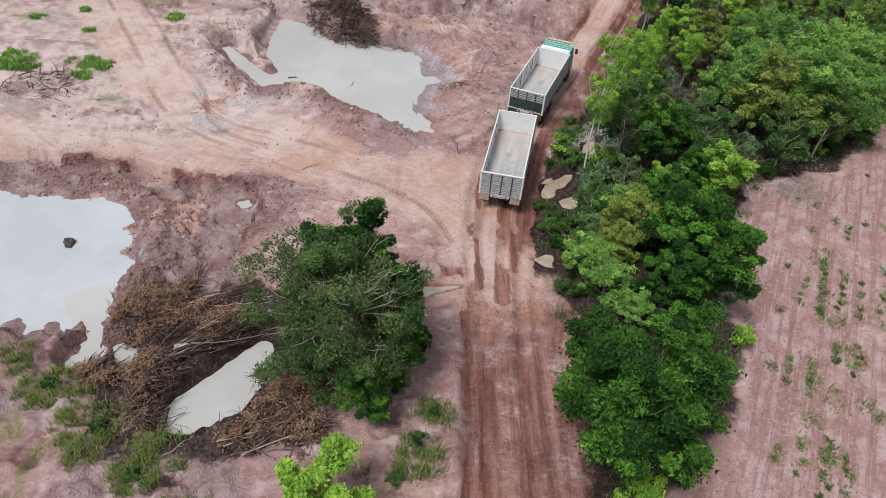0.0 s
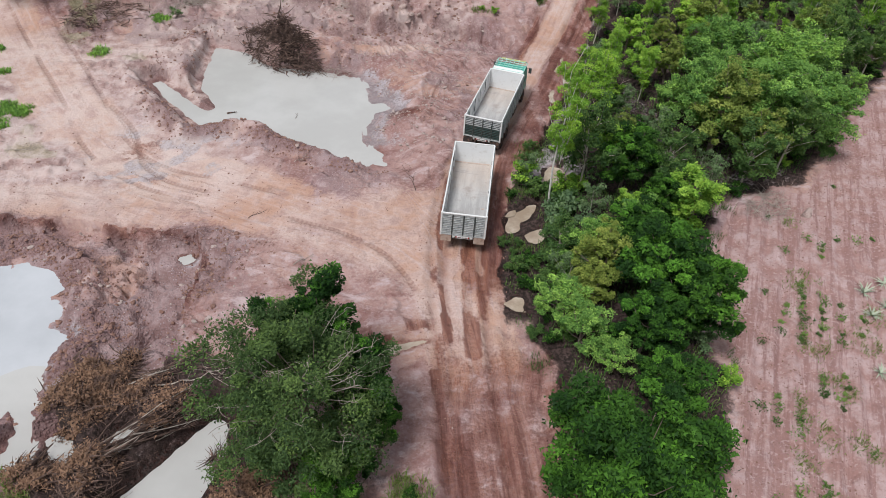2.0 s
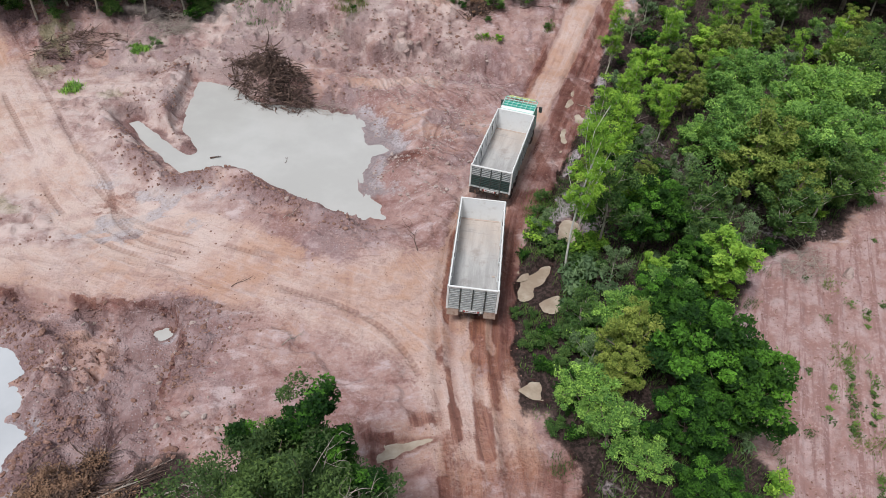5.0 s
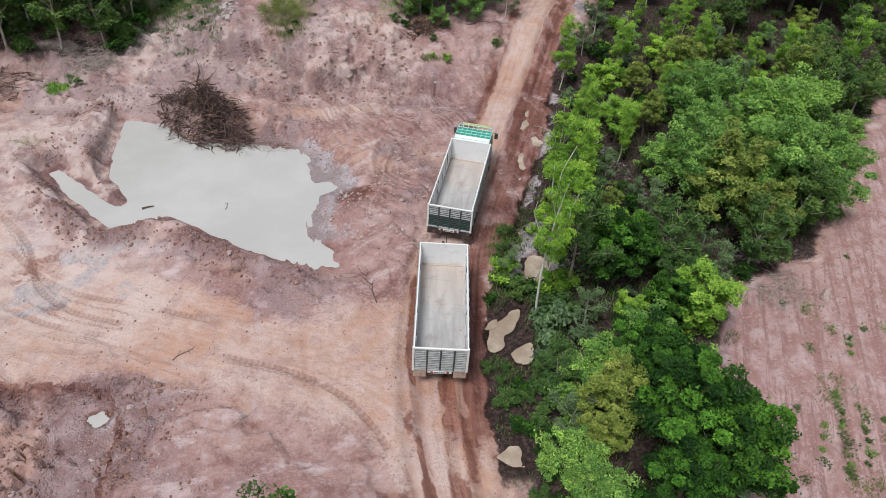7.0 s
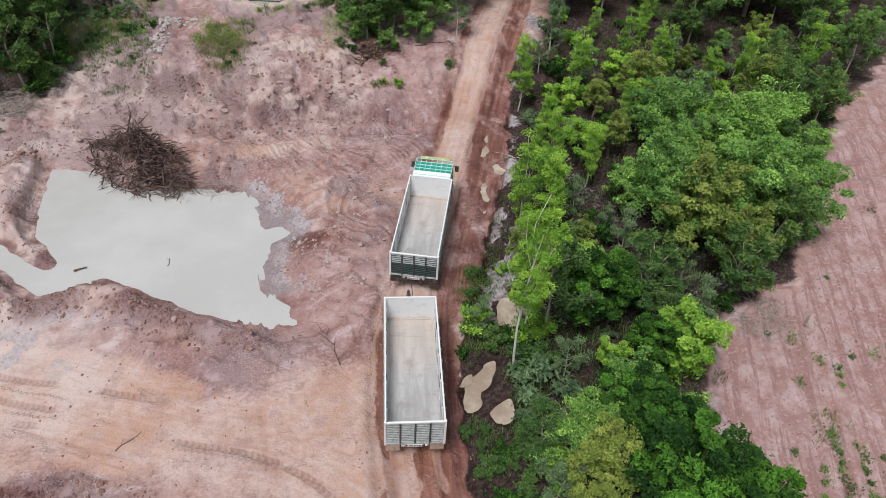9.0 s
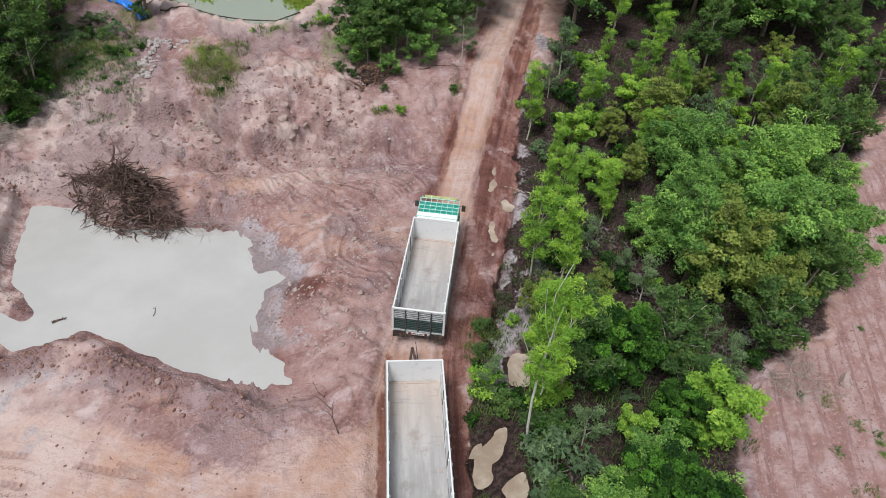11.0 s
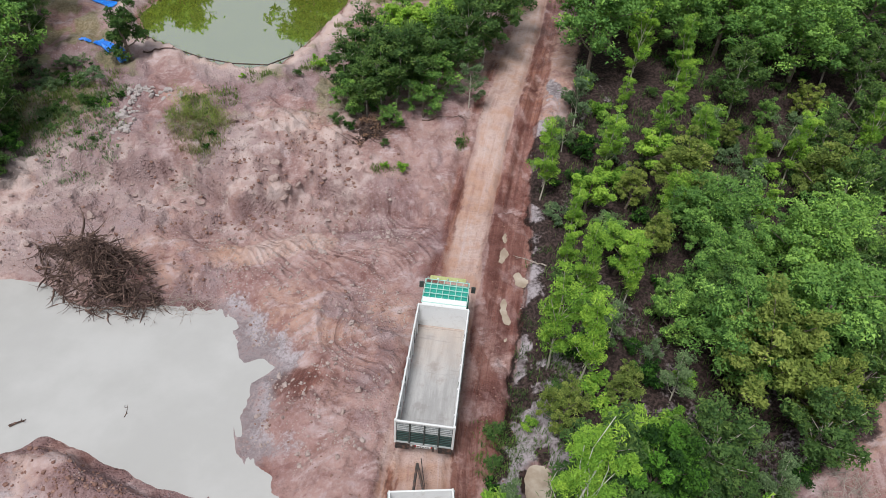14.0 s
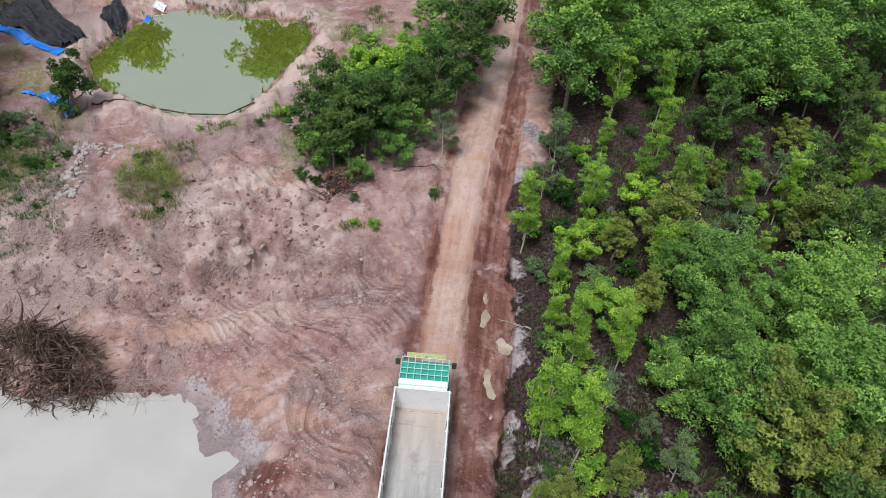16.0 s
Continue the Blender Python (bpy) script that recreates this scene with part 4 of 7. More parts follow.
# ---- lorry and trailer ----
WHITE = plain("scuffed_white_paint", (0.74, 0.745, 0.74), (0.60, 0.585, 0.56), 0.55, scale=2.5, low=0.5, high=0.75)
RIM = plain("clean_white_rail_paint", (0.72, 0.72, 0.70), (0.57, 0.555, 0.53), 0.5, scale=5, low=0.55, high=0.75)
def bed_material():
    """Worn steel floor: reddish dust towards the headboard, dark scuffs and bright scrapes along it."""
    m, nt, b = material("dusty_steel_floor", 0.7)
    co = nt.nodes.new("ShaderNodeTexCoord")
    xyz = nt.nodes.new("ShaderNodeSeparateXYZ")
    link(nt, co.outputs["Object"], xyz.inputs[0])
    blot, long, grain = tex_noise(nt, 0.9, 6, 0.65), tex_noise(nt, 1.0, 5, 0.7, (2.2, 0.3, 1)), tex_noise(nt, 14, 4, 0.7)
    cross = tex_noise(nt, 1.0, 4, 0.7, (0.5, 3.4, 1))
    col = blend(nt, ramp(nt, long, 0.35, 0.65), (0.315, 0.305, 0.295), (0.445, 0.43, 0.415))
    dust = ramp(nt, maths(nt, "ADD", maths(nt, "MULTIPLY", xyz.outputs["Y"], 0.16), blot), 0.95, 1.55)
    col = blend(nt, maths(nt, "MULTIPLY", dust, 0.6), col, (0.47, 0.375, 0.31))
    col = blend(nt, maths(nt, "MULTIPLY", ramp(nt, blot, 0.54, 0.66), 0.45), col, (0.22, 0.195, 0.18))
    col = blend(nt, maths(nt, "MULTIPLY", ramp(nt, cross, 0.56, 0.66), 0.5), col, (0.26, 0.245, 0.24))
    col = blend(nt, maths(nt, "MULTIPLY", ramp(nt, grain, 0.5, 0.75), 0.35), col, (0.27, 0.25, 0.24))
    link(nt, col, b.inputs["Base Color"])
    relief(nt, b, grain, 0.2, 0.02)
    return m


BED = bed_material()
SLAT = plain("pale_grey_slat_paint", (0.42, 0.44, 0.43), (0.27, 0.29, 0.29), 0.6, scale=4)
DARK = plain("dark_green_grey_steel", (0.045, 0.058, 0.055), (0.085, 0.085, 0.075), 0.6, scale=5)
GATE_GREEN = plain("dark_green_gate_paint", (0.022, 0.060, 0.052), (0.05, 0.085, 0.075), 0.6, scale=5)
TEAL = plain("teal_cab_paint", (0.025, 0.36, 0.27), (0.05, 0.42, 0.33), 0.35, scale=3)
MINT = plain("pale_mint_pipe_paint", (0.42, 0.66, 0.58), (0.3, 0.55, 0.47), 0.5, scale=6)
LIME_PAINT = plain("yellow_green_board_paint", (0.45, 0.47, 0.20), (0.36, 0.38, 0.15), 0.5, scale=6)
RUBBER = plain("muddy_tyre_rubber", (0.03, 0.026, 0.024), (0.15, 0.085, 0.06), 0.85, scale=5, bump=0.4)
STEEL = plain("grimy_chassis_steel", (0.07, 0.06, 0.055), (0.19, 0.11, 0.08), 0.65, 0.3, scale=4)
FLAP = plain("tan_mud_flap", (0.42, 0.32, 0.26), (0.30, 0.2, 0.15), 0.8, scale=5)
CHROME = plain("dull_chrome", (0.6, 0.6, 0.6), (0.45, 0.43, 0.42), 0.3, 0.9, scale=8)
GLASS = plain("dark_window_glass", (0.02, 0.025, 0.028), (0.03, 0.035, 0.04), 0.06, scale=3, bump=0)
LAMP_RED = plain("red_lamp_lens", (0.45, 0.02, 0.015), (0.3, 0.02, 0.015), 0.25, scale=9, bump=0)
LAMP_CLEAR = plain("clear_lamp_lens", (0.75, 0.75, 0.7), (0.6, 0.6, 0.55), 0.15, scale=9, bump=0)
RUST = plain("caked_dirt", (0.43, 0.345, 0.295), (0.48, 0.41, 0.36), 0.9, scale=7)


def box_body(root, length, width, floor_z, top, tail):
    """An open-topped steel load box: floor, ribbed sides, headboard, slatted tailgate, rails."""
    w = width / 2
    part("load_floor", boxed(-w + 0.06, 0.06, floor_z - 0.08, w - 0.06, length - 0.06, floor_z), BED, root, "dusty grey steel load floor")
    for sx in (-1, 1):
        side = part("side_wall", boxed(min(sx * w, sx * (w - 0.045)), 0.02, floor_z - 0.1, max(sx * w, sx * (w - 0.045)), length - 0.02, top - 0.06), WHITE, root)
        posts = int(length / 0.62)
        for k in range(posts + 1):
            y = 0.05 + k * (length - 0.1) / posts
            part("rib", boxed(min(sx * (w + 0.004), sx * (w + 0.06)), y - 0.035, floor_z - 0.18, max(sx * (w + 0.004), sx * (w + 0.06)), y + 0.035, top - 0.05, bevel=0.008), SLAT, side)
        for k in range(9):
            z = floor_z + 0.06 + k * (top - floor_z - 0.2) / 8
            part("side_slat", boxed(min(sx * (w + 0.003), sx * (w + 0.035)), 0.04, z - 0.03, max(sx * (w + 0.003), sx * (w + 0.035)), length - 0.04, z + 0.03, bevel=0.01), SLAT, side)
        part("top_rail", boxed(sx * (w - 0.02) - 0.034, -0.03, top - 0.07, sx * (w - 0.02) + 0.034, length + 0.03, top, bevel=0.012), RIM, root)
        for k in range(4):
            y = length * (0.18 + 0.21 * k)
            part("tie_bar", boxed(sx * (w - 0.062) - 0.012, y - 0.3, floor_z + 0.35, sx * (w - 0.062) + 0.012, y - 0.22, top - 0.12), DARK if k % 2 else SLAT, root)
        for k in range(5):
            y = length * (0.1 + 0.2 * k)
            part("inner_post", boxed(sx * (w - 0.075) - 0.025, y - 0.04, floor_z + 0.004, sx * (w - 0.075) + 0.025, y + 0.04, top - 0.09, bevel=0.008), WHITE, root)
    part("headboard", boxed(-w + 0.05, length - 0.06, floor_z - 0.1, w - 0.05, length - 0.015, top - 0.04), WHITE, root)
    part("head_rail", boxed(-w + 0.03, length - 0.065, top - 0.06, w - 0.03, length + 0.01, top + 0.004, bevel=0.012), RIM, root)
    part("dirt_ledge", boxed(-w + 0.07, length - 0.2, floor_z + 0.002, w - 0.2, length - 0.065, floor_z + 0.03, bevel=0.012), RUST, root, "strip of caked reddish dirt")
    gate = part("tailgate", boxed(-w + 0.05, 0.0, floor_z - 0.02, w - 0.05, 0.03, top - 0.09), DARK if tail == "dark" else SLAT, root)
    n = 11
    for k in range(n):
        z = floor_z + 0.04 + k * (top - floor_z - 0.2) / (n - 1)
        low = tail == "dark" and k < 6
        part("gate_slat", boxed(-w + 0.07, -0.04, z - (0.012 if low else 0.034), w - 0.07, -0.004, z + (0.012 if low else 0.034), bevel=0.008), GATE_GREEN if low else SLAT, gate)
    for sx in (-0.5, 0.0, 0.5):
        part("gate_post", boxed(sx * w - 0.035, -0.07, floor_z - 0.05, sx * w + 0.035, -0.006, top - 0.07, bevel=0.008), DARK, gate)
    for sx in (-1, 1):
        part("corner_post", boxed(sx * w - 0.05, -0.06, floor_z - 0.15, sx * w + 0.05, 0.06, top + 0.03, bevel=0.012), RIM, root)
    part("gate_rail", boxed(-w - 0.02, -0.06, top - 0.08, w + 0.02, 0.03, top + 0.006, bevel=0.015), RIM, root)
    part("bottom_rail", boxed(-w + 0.02, -0.05, floor_z - 0.12, w - 0.02, 0.05, floor_z - 0.03, bevel=0.01), SLAT, root)


def wheel(root, x, y, r=0.5, wide=0.28):
    ring = 28
    bm = bmesh.new()
    prof = [(-wide / 2, r * 0.62), (-wide / 2, r * 0.9), (-wide * 0.38, r), (wide * 0.38, r), (wide / 2, r * 0.9), (wide / 2, r * 0.62)]
    rows = [[bm.verts.new((px, pr * math.cos(a), pr * math.sin(a))) for px, pr in prof] for a in (2 * math.pi * k / ring for k in range(ring))]
    for k in range(ring):
        for j in range(len(prof)):
            bm.faces.new((rows[k][j], rows[(k + 1) % ring][j], rows[(k + 1) % ring][(j + 1) % len(prof)], rows[k][(j + 1) % len(prof)]))
    hub = new("wheel", None)
    hub.parent = root
    hub.location = (x, y, r)
    part("tyre", bm, RUBBER, hub)
    bm = bmesh.new()
    bmesh.ops.create_cone(bm, cap_ends=True, segments=20, radius1=r * 0.62, radius2=r * 0.5, depth=wide * 0.8, matrix=Matrix.Rotation(math.pi / 2, 4, "Y"))
    bmesh.ops.create_cone(bm, cap_ends=True, segments=12, radius1=r * 0.22, radius2=r * 0.2, depth=wide * 1.1, matrix=Matrix.Rotation(math.pi / 2, 4, "Y"))
    part("rim", bm, STEEL, hub)


def running_gear(root, axles, y0, y1, floor_z, dual=True):
    for sx in (-0.42, 0.42):
        part("chassis_beam", boxed(sx - 0.05, y0, floor_z - 0.42, sx + 0.05, y1, floor_z - 0.14, bevel=0.01), STEEL, root)
    for k in range(int((y1 - y0) / 0.9)):
        part("cross_member", boxed(-1.1, y0 + 0.3 + k * 0.9, floor_z - 0.14, 1.1, y0 + 0.38 + k * 0.9, floor_z - 0.084), STEEL, root)
    for y in axles:
        part("axle", boxed(-1.0, y - 0.06, 0.44, 1.0, y + 0.06, 0.56, bevel=0.02), STEEL, root)
        for sx in (-1, 1):
            wheel(root, sx * 1.06, y)
            if dual:
                wheel(root, sx * 0.74, y)


def tail_details(root, width, floor_z, flap, flap_label):
    w = width / 2
    for sx in (-1, 1):
        part("mud_flap", boxed(sx * (w - 0.3) - 0.3, -0.02, floor_z - 0.62, sx * (w - 0.3) + 0.3, 0.0, floor_z - 0.13, bevel=0.006), flap, root, flap_label)
        for k in range(3):
            bm = bmesh.new()
            bmesh.ops.create_cone(bm, cap_ends=True, segments=14, radius1=0.055, radius2=0.05, depth=0.05, matrix=Matrix.Translation((sx * (w - 0.75 - 0.14 * k), -0.05, floor_z - 0.2)) @ Matrix.Rotation(math.pi / 2, 4, "X"))
            part("tail_lamp", bm, LAMP_RED if k else LAMP_CLEAR, root)
    part("bumper_bar", boxed(-w + 0.65, -0.05, floor_z - 0.30, w - 0.65, -0.0, floor_z - 0.12, bevel=0.01), SLAT, root)
    plate = part("number_plate", boxed(-0.32, -0.075, floor_z - 0.28, 0.32, -0.054, floor_z - 0.14, bevel=0.004), RIM, root)
    for k in range(5):
        part("plate_bar", boxed(-0.26 + 0.11 * k, -0.08, floor_z - 0.24, -0.19 + 0.11 * k, -0.0755, floor_z - 0.18), DARK, plate)


def cab(root, y0, width, floor_z):
    """A forward-control cab with its roof rack, visor board, mirrors and lamps."""
    w, roof = width / 2, 2.55
    bm = bmesh.new()
    prof = [(0.0, 0.75), (0.0, roof - 0.05), (0.12, roof), (1.62, roof), (1.80, roof - 0.1), (2.08, 1.62), (2.14, 0.75)]
    for side in (-1, 1):
        [bm.verts.new((side * (w - 0.03 - (0.07 if z > 1.7 else 0)), y0 + y, z)) for y, z in prof]
    bm.verts.ensure_lookup_table()
    n = len(prof)
    bm.faces.new([bm.verts[k] for k in range(n)])
    bm.faces.new([bm.verts[n + k] for k in range(n)][::-1])
    for k in range(n):
        bm.faces.new((bm.verts[k], bm.verts[n + k], bm.verts[n + (k + 1) % n], bm.verts[(k + 1) % n]))
    bmesh.ops.recalc_face_normals(bm, faces=bm.faces[:])
    bmesh.ops.bevel(bm, geom=bm.edges[:], offset=0.035, segments=2, affect="EDGES", profile=0.5)
    body = part("cab_body", bm, TEAL, root, "glossy teal cab body")
    bm = bmesh.new()
    q = [(-w + 0.2, 1.845, roof - 0.2), (w - 0.2, 1.845, roof - 0.2), (w - 0.14, 2.085, 1.68), (-w + 0.14, 2.085, 1.68)]
    vs = [bm.verts.new((x, y0 + y + 0.012, z)) for x, y, z in q]
    back = [bm.verts.new((x, y0 + y - 0.02, z)) for x, y, z in q]
    bm.faces.new(vs)
    bm.faces.new(back[::-1])
    for k in range(4):
        bm.faces.new((vs[k], back[k], back[(k + 1) % 4], vs[(k + 1) % 4]))
    bmesh.ops.recalc_face_normals(bm, faces=bm.faces[:])
    part("windscreen", bm, GLASS, body)
    for sx in (-1, 1):
        door = part("door", boxed(min(sx * (w - 0.032), sx * (w - 0.012)), y0 + 0.75, 0.95, max(sx * (w - 0.032), sx * (w - 0.012)), y0 + 1.75, 1.72, bevel=0.006), TEAL, body)
        part("handle", boxed(min(sx * (w - 0.012), sx * (w + 0.02)), y0 + 0.82, 1.5, max(sx * (w - 0.012), sx * (w + 0.02)), y0 + 0.98, 1.54, bevel=0.006), CHROME, door)
        part("side_window", boxed(min(sx * (w - 0.108), sx * (w - 0.094)), y0 + 0.8, 1.78, max(sx * (w - 0.108), sx * (w - 0.094)), y0 + 1.7, 2.3, bevel=0.005), GLASS, body)
        part("headlight", boxed(sx * (w - 0.32) - 0.15, y0 + 2.12, 0.92, sx * (w - 0.32) + 0.15, y0 + 2.17, 1.1, bevel=0.015), LAMP_CLEAR, body)
        arm_v, arm_f = tubes([[((sx * (w - 0.1), y0 + 1.8, 2.3), 0.018), ((sx * (w + 0.13), y0 + 1.95, 2.32), 0.018), ((sx * (w + 0.15), y0 + 1.95, 1.9), 0.018)]], 6)
        arm = part_mesh("mirror_arm", mesh_of("mirror_arm", arm_v, arm_f, DARK), root)
        part("mirror", boxed(sx * (w + 0.15) - 0.11, y0 + 1.92, 1.88, sx * (w + 0.15) + 0.11, y0 + 2.0, 2.28, bevel=0.02), DARK, arm, "dark housed wing mirror")
        tank_y = y0 - 1.6
        part("step", boxed(sx * (w - 0.12) - 0.1, y0 + 0.9, 0.5, sx * (w - 0.12) + 0.1, y0 + 1.5, 0.56, bevel=0.01), STEEL, body)
    part("bumper", boxed(-w + 0.02, y0 + 2.1, 0.48, w - 0.02, y0 + 2.26, 0.82, bevel=0.04), RIM, root)
    part("visor_board", boxed(-w + 0.28, y0 + 1.78, roof + 0.10, w - 0.28, y0 + 2.05, roof + 0.17, bevel=0.02), LIME_PAINT, root, "yellow-green board above the windscreen")
    # roof rack of pale pipes over the teal roof
    rack = new("roof_rack", None)
    rack.parent = root
    z = roof + 0.2
    for k in range(6):
        y = y0 + 0.12 + 0.32 * k
        v, f = tubes([[((-w + 0.08, y, z), 0.022), ((w - 0.08, y, z), 0.022)]], 6)
        part_mesh("cross_pipe", mesh_of("cross_pipe", v, f, MINT), rack)
    for k in range(8):
        x = -w + 0.08 + k * (width - 0.16) / 7
        v, f = tubes([[((x, y0 + 0.1, z - 0.03), 0.02), ((x, y0 + 1.75, z - 0.03), 0.02)]], 6)
        part_mesh("long_pipe", mesh_of("long_pipe", v, f, MINT), rack)
    for sx in (-1, 1):
        for y in (0.14, 0.9, 1.7):
            v, f = tubes([[((sx * (w - 0.12), y0 + y, roof - 0.03), 0.02), ((sx * (w - 0.12), y0 + y, z + 0.02), 0.02)]], 6)
            part_mesh("rack_leg", mesh_of("rack_leg", v, f, MINT), rack)
    for k in range(5):
        bm = bmesh.new()
        bmesh.ops.create_uvsphere(bm, u_segments=10, v_segments=6, radius=0.055, matrix=Matrix.Translation((-w + 0.2 + k * (width - 0.4) / 4, y0 + 1.76, z + 0.05)))
        part("marker_lamp", bm, LAMP_CLEAR if k % 2 else CHROME, rack)
    # white deflector sheet between headboard and rack
    bm = bmesh.new()
    q = [(-w + 0.1, -0.02, 2.72), (w - 0.1, -0.02, 2.72), (w - 0.1, 0.42, 2.80), (-w + 0.1, 0.42, 2.80)]
    a, b2 = [bm.verts.new((x, y0 + y, zq)) for x, y, zq in q], [bm.verts.new((x, y0 + y, zq - 0.03)) for x, y, zq in q]
    bm.faces.new(a)
    bm.faces.new(b2[::-1])
    for k in range(4):
        bm.faces.new((a[k], b2[k], b2[(k + 1) % 4], a[(k + 1) % 4]))
    bmesh.ops.recalc_face_normals(bm, faces=bm.faces[:])
    part("deflector", bm, RIM, root, "clean white sheet over the cab back")
    part("air_pipe", boxed(w - 0.3, y0 - 0.12, 0.9, w - 0.18, y0 - 0.02, 2.7, bevel=0.02), CHROME, root)


def fuel_tank(root, x, y):
    bm = bmesh.new()
    bmesh.ops.create_cone(bm, cap_ends=True, segments=20, radius1=0.27, radius2=0.27, depth=1.1, matrix=Matrix.Translation((x, y, 0.8)) @ Matrix.Rotation(math.pi / 2, 4, "X"))
    bmesh.ops.bevel(bm, geom=[e for e in bm.edges if len(e.link_faces) == 2 and e.calc_face_angle() > 1], offset=0.03, segments=2, affect="EDGES")
    part("fuel_tank", bm, STEEL, root)


FLOOR_Z, TOP_Z = 1.35, 2.8
lorry = new("lorry")
box_body(lorry, 6.7, 2.46, FLOOR_Z, TOP_Z, "dark")
running_gear(lorry, (1.3, 2.6, 7.75), -0.1, 8.6, FLOOR_Z)
tail_details(lorry, 2.46, FLOOR_Z, RUBBER, "dark muddy rubber flap")
fuel_tank(lorry, 0.95, 5.0)
fuel_tank(lorry, -0.95, 5.0)
cab(lorry, 6.78, 2.36, FLOOR_Z)
lorry.matrix_basis = pose(9.07, 42.0, 0.0, 0, 0, -24.3)
tagged(lorry, "teal-cabbed open-box lorry, empty and scuffed, on the muddy track", "truck")

trailer = new("trailer")
box_body(trailer, 7.0, 2.46, FLOOR_Z, TOP_Z, "pale")
running_gear(trailer, (1.2, 2.5, 5.9), -0.05, 6.9, FLOOR_Z)
tail_details(trailer, 2.46, FLOOR_Z, FLAP, "tan mud-caked flap")
v, f = tubes([[((-0.4, 6.8, 0.95), 0.06), ((0.0, 9.3, 0.85), 0.06)], [((0.4, 6.8, 0.95), 0.06), ((0.0, 9.3, 0.85), 0.06)]], 8)
part_mesh("drawbar", mesh_of("drawbar", v, f, STEEL), trailer, "muddy steel drawbar")
v, f = tubes([[((0.1, 6.9, 1.3), 0.02), ((0.25, 8.2, 1.0), 0.02), ((0.15, 9.3, 1.25), 0.02)]], 6)
part_mesh("air_hose", mesh_of("air_hose", v, f, RUBBER), trailer)
for k, (x, y, sx, sy) in enumerate(((0.95, 2.4, 0.09, 0.05), (-1.12, 1.0, 0.04, 0.1), (-1.12, 6.1, 0.04, 0.06))):
    part("rust_patch", boxed(x - sx, y - sy, FLOOR_Z + 0.002, x + sx, y + sy, FLOOR_Z + 0.03, bevel=0.01), RUST, trailer, "small rusty lump")
trailer.matrix_basis = pose(6.4, 32.4, 0.0, 0, 0, -13.9)
tagged(trailer, "empty open-box trailer with white rails, hitched behind the lorry", "trailer")

# ---- trees ----
g = np.random.default_rng(21)
big = tree("grey_green_tree", "sparse", 8.0, 4.4, "tall ragged dull-green tree with bare twigs beside the track", 101, 0.05, 92000, 240, 0.02, young=0.3, size=0.15, trunk=0.2, low=0.75)
g_twig = np.random.default_rng(121)
bare = []
for k in range(26):
    q, up = g_twig.uniform(0, 6.28), g_twig.uniform(0.25, 0.95)
    flat = math.sqrt(1 - up * up)
    a = np.array((math.cos(q) * 1.9 * flat, math.sin(q) * 1.9 * flat, 3.2 + 2.6 * up))
    e = np.array((math.cos(q) * 4.0 * flat, math.sin(q) * 4.0 * flat, 4.1 + 3.7 * up))
    bare.append(limb(a, e, 0.026, 0.006, g_twig, 0.12, 5))
    for _ in range(5):
        m = a + (e - a) * g_twig.uniform(0.4, 0.95)
        bare.append(limb(m, m + g_twig.normal(0, 0.3, 3) + (e - a) * 0.12, 0.010, 0.003, g_twig, 0.14, 4))
tv, tf = tubes(bare, 4)
tagged(part_mesh("bare_twigs", mesh_of("bare_twigs", tv, tf, GREYWOOD), big, "bare grey twigs"), kind="stuff")
big.matrix_basis = place(big, -2.1, 20.2, 0.4)
shoot = tree("bushy_tree", "dense", 8.3, 1.25, "leafy dark-green treetop shoot rising beside a ragged tree", 102, 0.062, 15000, 60, 0.34, young=0.3, size=0.3, low=0.9)
planted(shoot, [(-1.0, 23.2, 1.0), (-2.0, 23.5, 0.87), (-3.2, 23.0, 0.84), (-0.3, 22.2, 0.88), (0.6, 21.0, 0.78), (1.0, 19.4, 0.66)], "leafy shoots beside the ragged tree", g)
near_tree = tree("broad_leaved_tree", "dense", 8.3, 4.2, "full dark-green tree with bright shoot tips at the field edge", 103, 0.078, 66000, 170, 0.10, young=0.5, size=0.15, trunk=0.22, low=0.4)
near_tree.matrix_basis = place(near_tree, 10.0, 15.6, 1.0)

dense = tree("broad_leaved_tree", "dense", 6.0, 2.6, "dense deep-green rounded tree at the wood's edge", 104, 0.072, 37000, 110, 0.06, young=0.45, size=0.17, low=0.4)
planted(dense, [(15.4, 26.6, 1.1), (14.2, 24.3, 0.75), (16.6, 29.0, 0.8), (17.3, 37.3, 0.85), (18.6, 34.0, 0.6), (-0.6, 18.0, 0.62), (0.9, 21.2, 0.5)], "trees of the roadside wood", g)
olive = tree("olive_tree", "olive", 5.0, 1.9, "yellowish olive-green bushy tree in the wood", 105, 0.058, 17000, 100, 0.08, young=0.3, size=0.18, low=0.4)
planted(olive, [(13.0, 28.6, 0.9), (25.0, 41.0, 1.45), (29.3, 54.9, 1.2), (37.4, 51.9, 1.2), (26.6, 38.9, 1.0)], "trees of the roadside wood", g)
broad = tree("broad_crowned_tree", "broad", 7.2, 3.4, "wide mid-green tree with layered leaf clumps", 106, 0.074, 29000, 170, 0.08, young=0.4, size=0.17, trunk=0.2, low=0.35)
planted(broad, [(28.2, 41.6, 1.0), (31.6, 46.2, 0.95), (31.8, 41.6, 0.85), (24.6, 42.6, 0.8), (29.0, 50.4, 0.8), (27.2, 47.0, 0.7), (35.0, 47.6, 0.8),
                (32.4, 70.6, 1.35), (45.0, 64.5, 1.15), (37.5, 68.5, 1.0)], "trees of the roadside wood", g)
